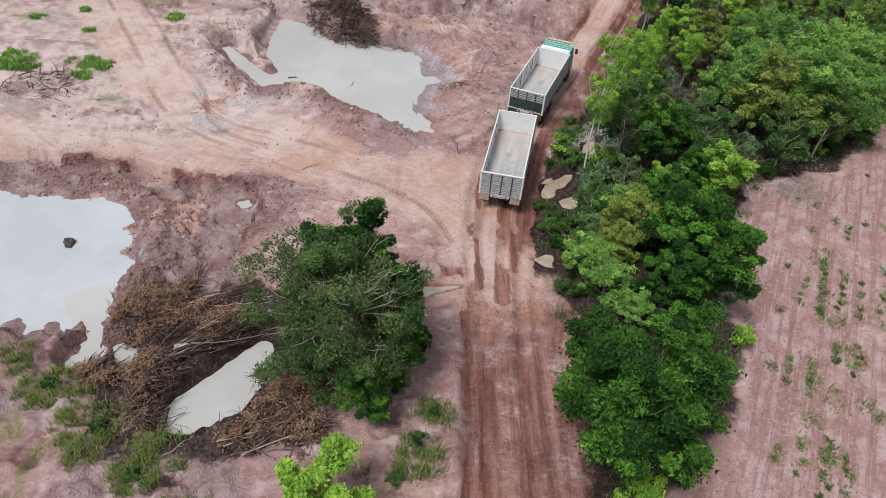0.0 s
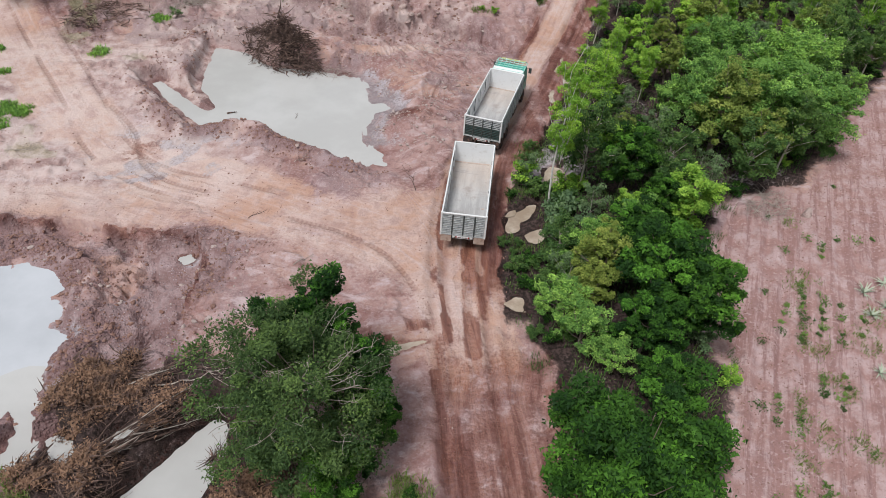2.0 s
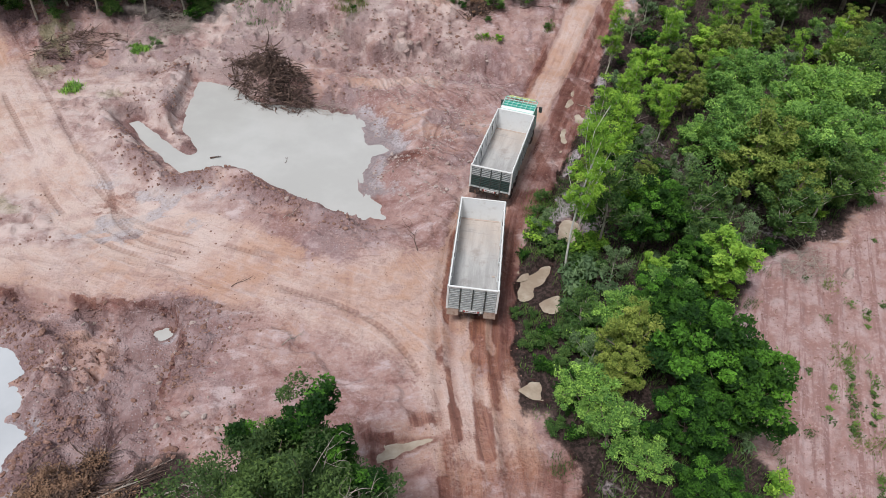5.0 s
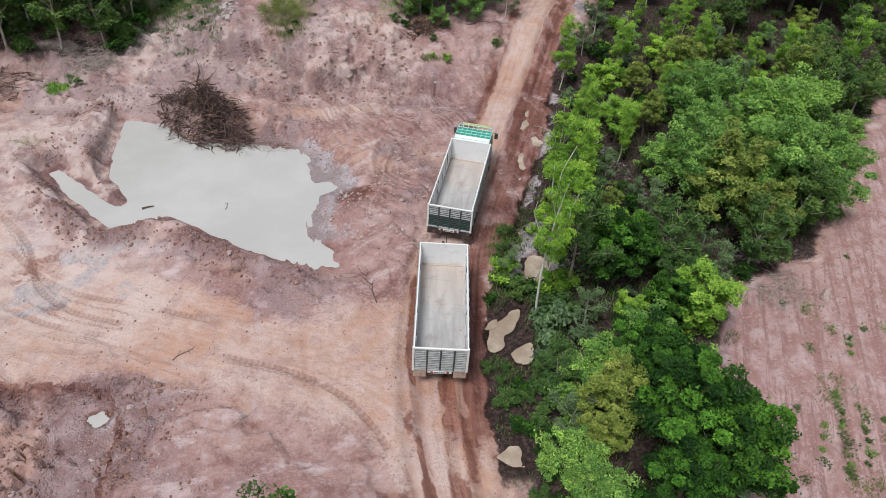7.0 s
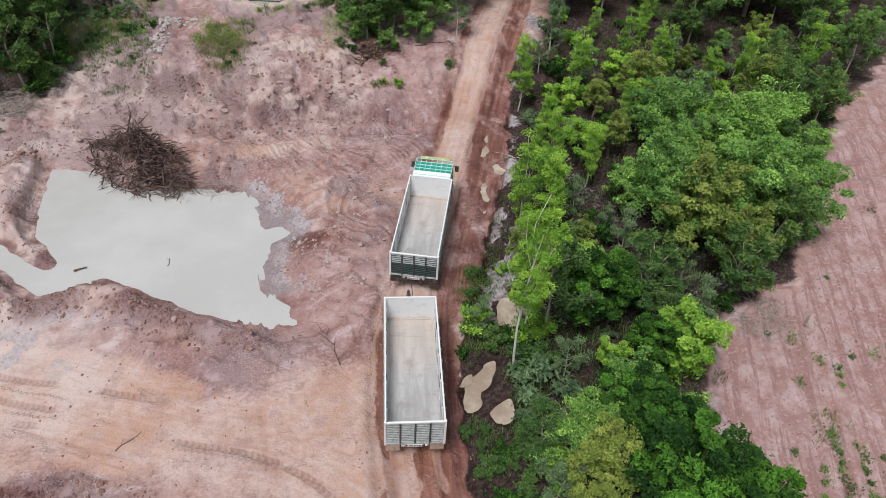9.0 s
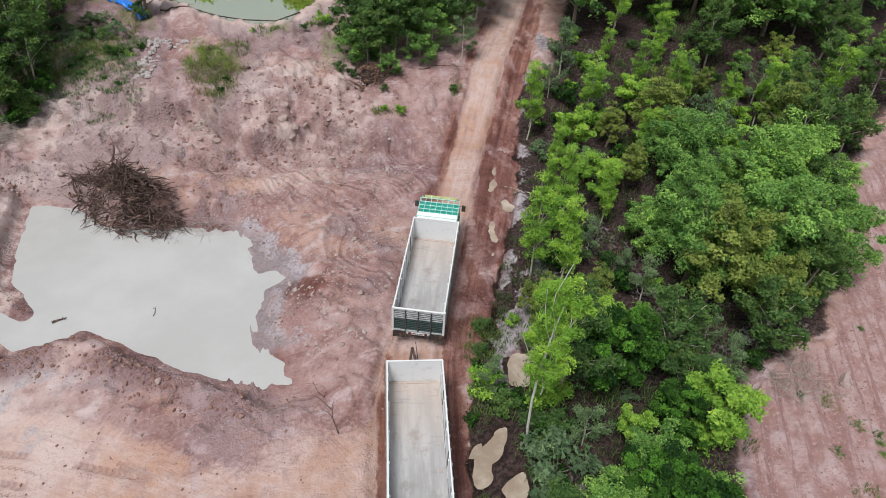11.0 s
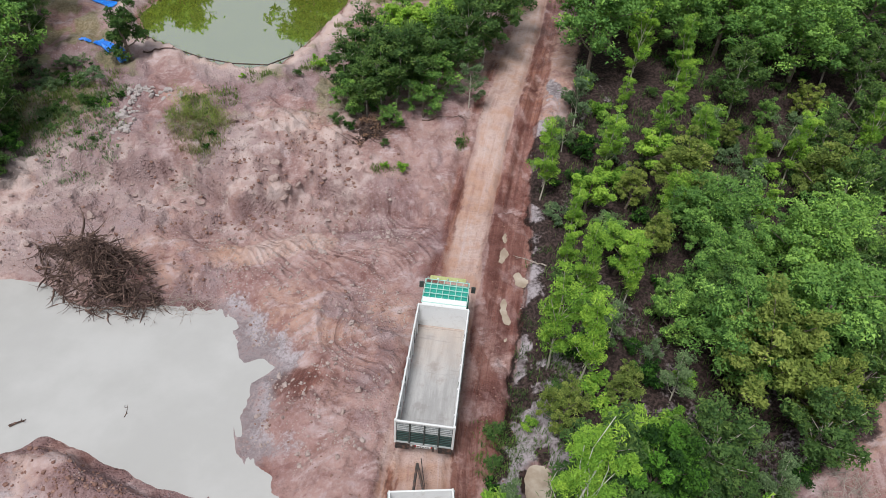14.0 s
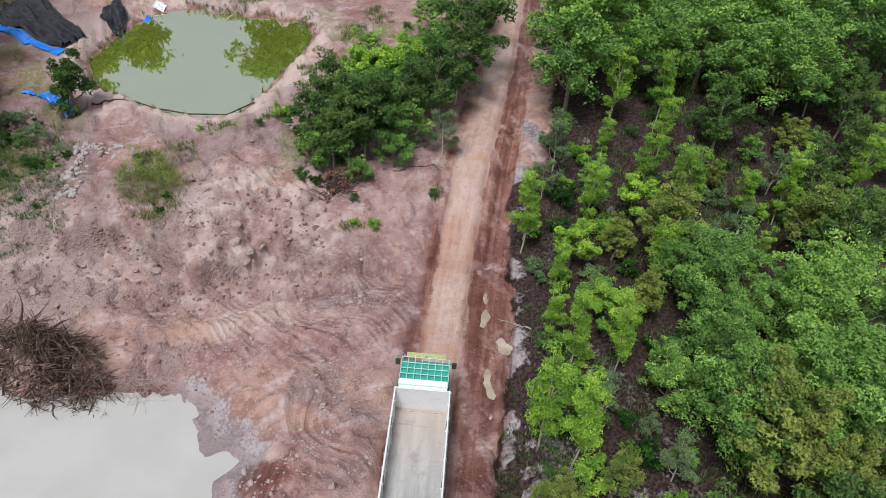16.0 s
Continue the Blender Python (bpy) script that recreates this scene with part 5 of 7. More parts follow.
canopy = tree("tall_wood_tree", "broad", 9.0, 4.4, "tall dark mid-green tree of the closed wood", 116, 0.115, 9800, 90, 0.06, young=0.3, size=0.2, trunk=0.22, low=0.3)
planted(canopy, [(38.0, 75.5, 1.0), (46.5, 71.5, 1.0), (52.5, 66.5, 1.0), (41.5, 79.5, 1.0), (54, 76, 1.0)], "trees of the closed wood", g)
lime = tree("slender_tree", "lime", 6.2, 1.1, "slender lime-green young tree on a thin pale trunk", 107, 0.056, 11500, 70, 0.2, PALE_BARK, 0.06, 0.35, 0.45, size=0.3, aspect=0.3, low=0.9)
planted(lime, [(16.5, 45.2, 1.1), (21.6, 58.0, 1.05), (26.4, 58.6, 0.95), (31.2, 60.2, 0.95), (35.1, 65.2, 0.95), (32.8, 57.7, 1.05), (36.3, 56.6, 0.8),
               (38.6, 55.6, 1.0), (44.4, 55.4, 1.05), (17.5, 43.9, 1.06), (22.2, 48.1, 0.78)], "young trees of the roadside wood", g)
tall_lime = tree("tall_slender_tree", "lime", 11.4, 1.35, "tall slender lime-green tree on a bare white trunk", 117, 0.052, 20000, 80, 0.42, WHITE_BARK, 0.075, 0.25, 0.4, size=0.24, aspect=0.3, low=0.95)
tall_lime.matrix_basis = place(tall_lime, 12.2, 35.4, 0.8)
lime_round = tree("bright_tree", "lime", 5.6, 1.9, "bright lime-green rounded tree catching the light", 108, 0.08, 11500, 56, 0.12, young=0.55, size=0.22, low=0.4)
planted(lime_round, [(19.8, 33.2, 0.95), (17.0, 39.2, 0.8), (18.7, 71.4, 1.0), (16.0, 72.8, 0.8), (-2.3, 13.0, 0.95)], "trees of the roadside wood", g)
grey_tree = tree("grey_green_sapling", "grey", 4.2, 1.2, "grey-green young tree with fine leaves", 109, 0.06, 5200, 44, 0.12, PALE_BARK, 0.06, size=0.28, aspect=0.32, low=0.7)
planted(grey_tree, [(26.3, 63.4, 1.1), (19.3, 65.8, 0.9), (21.4, 44.0, 0.5), (11.6, 38.6, 0.6), (24.6, 61.5, 0.8), (40.5, 58.5, 1.0), (34.4, 54.5, 0.9), (11.6, 29.0, 0.8)], "young trees of the roadside wood", g)
pondside = tree("mixed_tree", "broad", 5.2, 2.4, "mid-green roadside tree with visible thin trunks", 110, 0.068, 10500, 84, 0.1, young=0.35, size=0.19, low=0.5)
planted(pondside, [(16.8, 66.9, 0.85), (11.2, 66.4, 0.6), (22.0, 74.6, 1.0), (17.6, 77.0, 0.75), (-9.8, 74.5, 1.3), (-15, 70, 1.2), (-14.0, 75.0, 1.2)], "trees beside the quarry", g)
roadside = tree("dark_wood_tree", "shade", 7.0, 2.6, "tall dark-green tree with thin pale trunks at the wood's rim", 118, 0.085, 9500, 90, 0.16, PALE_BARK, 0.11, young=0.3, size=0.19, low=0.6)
planted(roadside, [(-10.2, 69.0, 1.0), (-13.0, 67.5, 1.1), (-16.5, 67.0, 1.0), (-20.5, 66.5, 1.1), (-24.5, 66.0, 1.0), (-12.0, 72.0, 1.1), (-17.0, 72.0, 1.2), (-22.0, 71.0, 1.2), (-28, 68, 1.2),
                   (-11, 78, 1.1), (20.6, 69.8, 0.9), (24.4, 74.4, 1.25), (22.4, 71.6, 1.0), (27.0, 79.5, 1.1)], "trees beside the quarry", g)
small = tree("small_leafy_tree", "shade", 4.8, 1.55, "small dark leafy tree standing by the green pond", 111, 0.07, 11000, 60, 0.04, young=0.35, size=0.3, low=0.8)
small.matrix_basis = place(small, -2.4, 77.0)

# trees on the far bank that show in the pond's reflection
far_tree = tree("far_bank_tree", "broad", 9.5, 4.6, "tall tree on the far bank of the pond", 112, 0.24, 6000, 70, 0.1, size=0.3, trunk=0.25)
planted(far_tree, [(-4.5, 101, 1.0), (1.0, 104, 0.85), (14.5, 101, 1.1), (20.5, 97, 1.0), (26, 93, 0.9), (-12, 97, 0.9)], "trees on the far bank", g)


# fillers that close the canopy between the named trees
taken = [(o.matrix_basis.translation.x, o.matrix_basis.translation.y) for o in scene.objects if o.get("category") == "tree"]
fill = {"dense": [], "olive": [], "broad": [], "lime": [], "lime_round": [], "grey_tree": [], "pondside": [], "canopy": [], "roadside": []}
tries = np.c_[g.uniform(9, 62, 6000), g.uniform(14, 98, 6000)]
tries = np.c_[tries, to_area(tries[:, 0], tries[:, 1], FOREST), to_line(tries[:, 0], tries[:, 1], ROAD)[0]]
for x, y, d, off in tries[(tries[:, 2] < -1.0) & (tries[:, 1] > 31)]:
    deep = y > 64
    gap = 3.2 if deep else (2.0 if y < 46 else 2.3)
    if d < -1.0 and off > (5.2 if y < 44 else 4.6) and all((x - a) ** 2 + (y - b) ** 2 > gap ** 2 for a, b in taken):
        taken.append((x, y))
        if deep:
            kind, s = ("canopy", g.uniform(0.7, 1.1)) if g.uniform() < 0.75 else ("lime", g.uniform(0.9, 1.2))
        elif y > 46 and x < 36:
            kind = g.choice(["lime", "grey_tree", "olive", "pondside", "lime_round"], p=[0.34, 0.24, 0.14, 0.2, 0.08])
            s = g.uniform(0.5, 0.85)
        else:
            kind = g.choice(["roadside", "pondside", "olive", "grey_tree", "lime_round"], p=[0.32, 0.36, 0.14, 0.15, 0.03])
            s = g.uniform(0.5, 0.85)
        fill[kind].append((x, y, s))
for ob, kind in ((dense, "dense"), (olive, "olive"), (broad, "broad"), (lime, "lime"), (lime_round, "lime_round"), (grey_tree, "grey_tree"), (pondside, "pondside"), (canopy, "canopy"), (roadside, "roadside")):
    for x, y, s in fill[kind][:60]:
        tagged(copy_thing(ob, place(ob, x, y, g.uniform(0, 6.28), s, s * g.uniform(0.9, 1.15))), group="trees of the roadside wood")
for x, y, s in ((18.6, 74.4, 0.8), (21.0, 76.5, 0.9), (15.2, 70.5, 0.7), (29.0, 84.0, 1.2), (32.5, 93, 1.2), (24.5, 83, 0.9), (12.8, 67.6, 0.8), (16.0, 65.6, 0.7), (13.4, 64.6, 0.45), (18.4, 71.4, 0.9), (19.8, 73.2, 0.9)):
    tagged(copy_thing(pondside, place(pondside, x, y, g.uniform(0, 6.28), s)), group="trees beside the quarry")
for x, y, s in ((14.4, 66.8, 0.85), (12.2, 66.0, 0.62), (17.6, 68.0, 0.85), (13.0, 68.2, 0.8)):
    tagged(copy_thing(roadside, place(roadside, x, y, g.uniform(0, 6.28), s)), group="trees beside the quarry")
for x, y, s in ((13.2, 66.0, 0.75), (15.6, 67.6, 0.85), (13.4, 69.0, 0.9), (11.4, 67.8, 0.7)):
    tagged(copy_thing(roadside, place(roadside, x, y, g.uniform(0, 6.28), s)), group="trees beside the quarry")
for x, y, s in ((16.6, 72.8, 1.0), (18.6, 72.0, 0.9), (14.8, 71.4, 0.9), (20.4, 75.0, 0.9)):
    tagged(copy_thing(lime_round, place(lime_round, x, y, g.uniform(0, 6.28), s)), group="trees beside the quarry")

for x, y, s in ((10.6, 26.6, 0.78), (11.4, 25.0, 0.8), (12.6, 30.6, 0.8), (14.2, 31.2, 0.85), (16.6, 32.4, 0.85), (18.0, 30.2, 0.75), (12.4, 23.2, 0.6)):
    tagged(copy_thing(pondside, place(pondside, x, y, g.uniform(0, 6.28), s)), group="trees of the roadside wood")
for x, y, s in ((16.4, 25.2, 0.95), (14.0, 21.2, 0.6), (15.6, 31.0, 0.7)):
    tagged(copy_thing(dense, place(dense, x, y, g.uniform(0, 6.28), s)), group="trees of the roadside wood")
for x, y, s in ((13.4, 29.4, 0.75), (12.4, 27.4, 0.7)):
    tagged(copy_thing(olive, place(olive, x, y, g.uniform(0, 6.28), s)), group="trees of the roadside wood")

# ---- shrubs and undergrowth ----
kinds = []
for k, (kind, label) in enumerate((("shade", "low dull green shrub among the trees"), ("grey", "low grey-green shrub among the trees"), ("lime", "low bright-green shrub among the trees"), ("dense", "low dark-green shrub among the trees"))):
    kinds.append(tree("shrub", kind, 1.7, 1.15, label, 130 + k, 0.08, 1500, 30, 0.0, trunk=0.04, young=0.25, size=0.34, category="shrub"))
spots = []
tries = np.c_[g.uniform(8, 46, 9000), g.uniform(12, 68, 9000)]
tries = np.c_[tries, to_area(tries[:, 0], tries[:, 1], FOREST)]
for x, y, d in tries[tries[:, 2] < -0.3]:
    if d < -0.3 and all((x - a) ** 2 + (y - b) ** 2 > (1.0 if d > -2 else 2.2) for a, b in spots):
        spots.append((x, y))
    if len(spots) >= 150:
        break
for k, ob in enumerate(kinds):
    planted(ob, [(x, y, g.uniform(0.4, 1.0) if to_line(np.array([x]), np.array([y]), ROAD)[0][0] > 5 else g.uniform(0.25, 0.5)) for x, y in (spots[k::4] if k != 1 else spots[1::8]) if np.min([to_area(np.array([x]), np.array([y]), r) for r in PUDDLES]) > 0.5], "undergrowth of the wood", g)
for k in range(18):
    x, y = g.uniform(-24, -8.5), g.uniform(64.8, 72)
    ob = kinds[(0, 3, 3, 1)[k % 4]]
    tagged(copy_thing(ob, place(ob, x, y, g.uniform(0, 6.28), g.uniform(0.5, 1.0))), label="low dark bush at the quarry's wooded rim", group="bushes at the quarry rim")
for k in range(80):
    y = g.uniform(25.5, 41.5)
    x = float(np.interp(y, [q[1] for q in ROAD], [q[0] for q in ROAD])) + g.uniform(3.1, 6.2)
    if np.min([to_area(np.array([x]), np.array([y]), r) for r in PUDDLES]) > 0.7:
        ob = kinds[(3, 0, 3, 3, 0)[k % 5]]
        tagged(copy_thing(ob, place(ob, x, y, g.uniform(0, 6.28), g.uniform(0.5, 1.05))), label="low dark bush beside the muddy ditch", group="bushes along the ditch")
for k, (x, y, s) in enumerate(((11.4, 38.5, 1.0), (10.9, 38.0, 0.75), (12.0, 37.6, 0.85), (10.2, 37.2, 0.5), (9.0, 33.0, 0.45), (12.7, 33.5, 0.9), (11.3, 31.0, 0.9), (12.2, 31.8, 0.9), (8.9, 30.8, 0.4), (10.3, 29.2, 0.6), (13.5, 37.2, 1.0), (13.7, 35.6, 1.0), (11.7, 29.7, 1.0), (12.6, 36.0, 0.7), (12.9, 34.6, 0.8), (10.2, 31.9, 0.5), (9.3, 32.2, 0.35), (11.9, 40.6, 0.5), (12.6, 42.2, 0.6))):
    ob = kinds[(2, 0, 0, 3, 0, 1, 0, 3, 0, 0, 2, 0, 2, 0, 0, 3, 0, 0, 0)[k]]
    tagged(copy_thing(ob, place(ob, x, y, g.uniform(0, 6.28), s * 1.55)), label="leafy green bush between the ditch puddles", group="bushes along the ditch")
wispy = tree("wispy_bush", "olive", 3.2, 1.7, "thin wispy yellow-green bush on the spoil bank", 140, 0.035, 2800, 60, 0.0, trunk=0.02, size=0.3, category="shrub", low=0.8)
planted(wispy, [(1.9, 66.4, 0.7), (0.9, 67.6, 0.6), (2.6, 68.2, 0.55), (1.0, 69.6, 0.5), (3.0, 65.6, 0.5), (0.2, 66.2, 0.45)], "bushes on the spoil bank", g)
for k, (x, y, s) in enumerate(((13.4, 61.6, 0.75), (12.4, 61.9, 0.5), (-15.6, 19.8, 0.9), (-12.9, 17.7, 0.8), (-10.6, 15.0, 0.7), (1.4, 16.2, 0.8), (2.2, 17.6, 0.7), (0.6, 14.5, 0.8), (10.2, 72.8, 1.1), (8.6, 72.0, 0.7), (11.8, 71.0, 1.2),
                            (1.9, 64.6, 0.5), (-5.3, 73.2, 1.1), (-4.6, 70.6, 1.0), (-6.6, 70.2, 1.1), (4.9, 72.3, 0.45), (17.9, 63.2, 0.6), (-3.0, 71.5, 0.7), (-13.5, 62.5, 0.5), (22.8, 84.0, 0.9), (19.6, 80.5, 0.9), (-5.3, 71.1, 0.9), (-3.9, 70.8, 0.6), (-6.5, 74.4, 1.1), (1.0, 69.8, 0.5), (2.4, 65.3, 0.5))):
    ob = kinds[(2, 2, 3, 3, 0, 3, 3, 0, 2, 0, 0, 3, 0, 3, 0, 2, 0, 3, 1, 0, 0, 0, 2, 3, 0, 3)[k]]
    tagged(copy_thing(ob, place(ob, x, y, g.uniform(0, 6.28), s)), label="low leafy green bush on bare red soil", group="bushes on the open ground")

for k in range(26):
    x, y = g.uniform(-9.5, -4.0), g.uniform(67.5, 77)
    ob = kinds[(0, 3, 1, 0)[k % 4]]
    tagged(copy_thing(ob, place(ob, x, y, g.uniform(0, 6.28), g.uniform(0.2, 0.55))), label="small green bush in rough grass on the bank", group="bushes on the grassy bank")

for k in range(24):
    x = g.uniform(-27, -8.5)
    y = 64.6 - 0.06 * (x + 8) + g.uniform(0, 3.2)
    ob = kinds[(0, 3, 0, 0, 3)[k % 5]]
    tagged(copy_thing(ob, place(ob, x, y, g.uniform(0, 6.28), g.uniform(0.8, 1.7))), label="dark leafy bush at the quarry's wooded rim", group="bushes at the quarry rim")


# dark growth round the uprooted stump
for x, y, s, k in ((10.9, 65.0, 0.9, 3), (13.4, 65.0, 0.9, 3), (11.5, 66.2, 1.1, 0), (10.2, 65.8, 0.9, 0), (14.2, 64.6, 0.7, 0), (12.8, 66.2, 1.1, 3), (12.9, 63.4, 0.6, 0)):
    ob = kinds[k]
    tagged(copy_thing(ob, place(ob, x, y, g.uniform(0, 6.28), s)), label="dark leafy bush round an uprooted stump", group="bushes at the quarry rim")
# scrub that closes the rim above the quarry
for x, y, s in ((-11.5, 65.8, 0.9), (-14.5, 65.6, 1.0), (-9.4, 67.4, 0.7), (-18.0, 65.4, 1.0), (-22.5, 65.0, 1.0), (-26.5, 64.4, 1.0), (-9.0, 84.0, 0.9), (-11.5, 81.5, 1.0), (-8.8, 79.5, 0.7), (-10.4, 87.5, 1.0)):
    tagged(copy_thing(roadside, place(roadside, x, y, g.uniform(0, 6.28), s)), group="trees beside the quarry")
for k in range(16):
    x, y = g.uniform(-10.5, -3.2), g.uniform(66.8, 77.5)
    ob = kinds[(1, 0, 3, 1, 0)[k % 5]]
    tagged(copy_thing(ob, place(ob, x, y, g.uniform(0, 6.28), g.uniform(0.35, 0.8), g.uniform(0.25, 0.5))), label="low straggling scrub on the grassy bank", group="bushes on the grassy bank")

# ---- brush, deadwood and stones ----
def brush_pile(x, y, rx, ry, high, turn, count, label, seed, wood=None, thick=0.04, leafy=0, length=1.1):
    """A heap of tangled branches, longer ones on top, some with withered leaves."""
    g = np.random.default_rng(seed)
    root = new("brush_pile")
    root.matrix_basis = Matrix.Translation((x, y, 0))
    q, r = g.uniform(0, 2 * np.pi, count), g.uniform(0, 1, count) ** (0.5 if high < 1.5 else 0.8)
    ax, ay = rx * r * np.cos(q), ry * r * np.sin(q)
    ct, st = math.cos(turn), math.sin(turn)
    bulge = 0.62 + 0.75 * fbm(np.cos(q) * 1.3 + seed, np.sin(q) * 1.3, seed + 5)
    ax, ay = ax * bulge, ay * bulge
    px, py = ax * ct - ay * st, ax * st + ay * ct
    gz = ground_many(x + px, y + py)
    top = high * np.clip(1 - r ** 2, 0, 1) * (0.6 + 0.8 * vnoise(px * 0.9 + seed, py * 0.9, seed))
    top = top * (0.35 + 1.3 * fbm(px * 0.6 + seed, py * 0.6, seed + 3))
    paths = []
    for k in range(count):
        a = np.array([px[k], py[k], gz[k] + top[k] * g.uniform(0.2, 1.0)])
        h = g.normal(turn, 0.9) if g.uniform() < 0.6 else g.uniform(0, 6.28)
        ln = length * g.uniform(0.4, 1.5)
        b = a + ln * np.array([math.cos(h), math.sin(h), g.normal(0, 0.28) if high < 1.5 else g.normal(0.1, 0.4)])
        b[2] = max(b[2], gz[k] + 0.02)
        if leafy and to_area(np.array([x + b[0]]), np.array([y + b[1]]), SMALL_POND)[0] < -0.3:
            continue
        paths.append(limb(a, b, thick * (g.uniform(0.25, 0.6) if k % 3 else g.uniform(0.7, 1.5)), 0.006, g, 0.07, 4))
    for _ in range(5 if leafy else (70 if high > 1.5 else 0)):
        k = g.integers(0, count)
        h = g.normal(turn, 0.6) if leafy else g.uniform(0, 6.28)
        a = np.array([px[k], py[k], gz[k] + top[k] * g.uniform(0.8, 1.15) + 0.06])
        s = g.uniform(0.7, 1.4)
        e = a + np.array([math.cos(h), math.sin(h), g.normal(0.0, 0.12 if leafy else 0.4)]) * (2.2 * min(1.0, rx / 2) ** 2 if leafy else 0.95) * s
        if to_area(np.array([x + e[0]]), np.array([y + e[1]]), SMALL_POND)[0] < 0.1:
            continue
        e[2] = max(e[2], float(ground_many([x + e[0]], [y + e[1]])[0]) + 0.05)
        paths.append(limb(a, e, 0.05 * s, 0.015, g, 0.09, 5))
    v, f = tubes(paths, 4)
    tagged(part_mesh("tangle", mesh_of("tangle", v, f, wood or DEADWOOD), root), kind="stuff")
    # a core of packed twigs and earth under the heap
    n = 26
    grid = np.linspace(-1, 1, n)
    cx, cy = np.meshgrid(grid, grid)
    rr = np.clip(1 - cx ** 2 - cy ** 2, 0, 1)
    wx, wy = cx * rx * 0.92 * ct - cy * ry * 0.92 * st, cx * rx * 0.92 * st + cy * ry * 0.92 * ct
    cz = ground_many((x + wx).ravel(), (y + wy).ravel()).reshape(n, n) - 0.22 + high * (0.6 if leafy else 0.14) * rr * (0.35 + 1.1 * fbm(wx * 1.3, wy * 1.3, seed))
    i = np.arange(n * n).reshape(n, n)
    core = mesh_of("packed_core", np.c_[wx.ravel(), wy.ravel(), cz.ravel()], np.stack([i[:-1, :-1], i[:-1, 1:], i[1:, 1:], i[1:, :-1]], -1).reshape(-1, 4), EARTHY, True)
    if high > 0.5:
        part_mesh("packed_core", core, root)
    else:
        bpy.data.meshes.remove(core)
    if leafy:
        tufts, per = leafy // 44, 36
        pick = np.repeat(g.integers(0, count, tufts), per)
        spread_to = np.repeat(g.uniform(0.08, 0.24, tufts), per)[:, None]
        pos = np.c_[px[pick], py[pick], gz[pick] + top[pick] * 1.02 + 0.08] + g.normal(0, 1, (tufts * per, 3)) * spread_to * (1, 1, 0.55)
        v, f = leaves(pos, 0.07, g, 0.42)
        tagged(part_mesh("withered_leaves", mesh_of("withered_leaves", v, f, DEADLEAF), root, "withered brown leaves"), kind="stuff")
    return tagged(root, label, "brush pile")


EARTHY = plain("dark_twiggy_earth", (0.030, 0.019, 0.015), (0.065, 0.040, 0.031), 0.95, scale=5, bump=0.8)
brush_pile(-4.4, 57.3, 3.7, 1.8, 1.9, -0.75, 1700, "tangled heap of dark brown uprooted branches at the pond's edge", 201, None, 0.05, 0, 0.75)
brush_pile(-0.9, 54.9, 1.4, 0.6, 0.45, -0.3, 120, "low grey tangle of twigs at the waterline", 202, GREYWOOD, 0.012)
LEAFY = "heap of felled branches with withered brown leaves"
for k, (x, y, rx, ry, high, turn, count, leafy) in enumerate(((-11.8, 25.2, 1.5, 1.5, 1.3, 0.3, 110, 7200), (-12.6, 23.6, 0.9, 1.1, 1.0, 1.2, 60, 3000), (-10.2, 24.2, 1.5, 0.7, 0.9, 0.3, 90, 2200), (-11.2, 27.2, 0.55, 0.5, 0.8, 0.2, 46, 700),
                                                              (-13.4, 20.7, 1.3, 0.9, 0.9, 0.3, 120, 2400), (-11.2, 20.6, 1.2, 0.9, 0.9, 0.5, 110, 2400), (-11.1, 18.7, 1.0, 1.5, 0.9, 0.3, 190, 900), (-4.2, 18.6, 1.6, 1.0, 1.1, 0.5, 110, 5200),
                                                              (-5.6, 17.0, 1.5, 0.8, 0.8, 0.5, 160, 1500), (-3.6, 16.9, 1.1, 1.0, 0.8, 0.6, 120, 1100), (-8.3, 23.0, 1.2, 0.6, 0.7, 0.6, 70, 1600))):
    brush_pile(x, y, rx, ry, high, turn, int(count * 1.8), LEAFY, 220 + k, None, 0.042, leafy, 0.9)
brush_pile(-5.9, 20.9, 0.7, 0.6, 1.0, 0.4, 130, "small dark rootball lying in a pool", 210, None, 0.05, 0, 0.7)


def stick_bundle(start, end, wide, high, count, label, seed):
    """Long cut branches laid side by side, each with its own bend and taper."""
    g = np.random.default_rng(seed)
    root = new("branch_bundle")
    a, b = np.array(start), np.array(end)
    root.matrix_basis = Matrix.Translation((*a, 0))
    way = (b - a) / np.linalg.norm(b - a)
    side = np.array((-way[1], way[0]))
    run = np.linalg.norm(b - a)
    for k in range(count):
        off = g.uniform(-1, 1)
        p = way * run * g.uniform(-0.05, 0.4) + side * wide * off
        q = way * run * g.uniform(0.6, 1.1) + side * wide * np.clip(off + g.normal(0, 0.45), -1.3, 1.3)
        zs = [float(ground_many([a[0] + w[0]], [a[1] + w[1]])[0]) for w in (p, q)]
        top = high * (1 - 0.6 * off * off) * g.uniform(0.35, 1.0)
        r = g.uniform(0.014, 0.04)
        path = limb((*p, zs[0] + 0.2 + top), (*q, zs[1] + 0.12 + top * g.uniform(0.3, 0.9)), r, r * 0.3, g, 0.05, 6)
        v, f = tubes([path] + [limb(path[3][0], np.array(path[3][0]) + (way[0] * 0.6 + g.normal(0, 0.2), way[1] * 0.6 + g.normal(0, 0.2), 0.12), r * 0.5, 0.004, g, 0.1, 3)], 5)
        part_mesh("stick", mesh_of("stick", v, f, GREYWOOD if g.uniform() < 0.3 else DEADWOOD, True), root)
    return tagged(root, label, "brush pile")


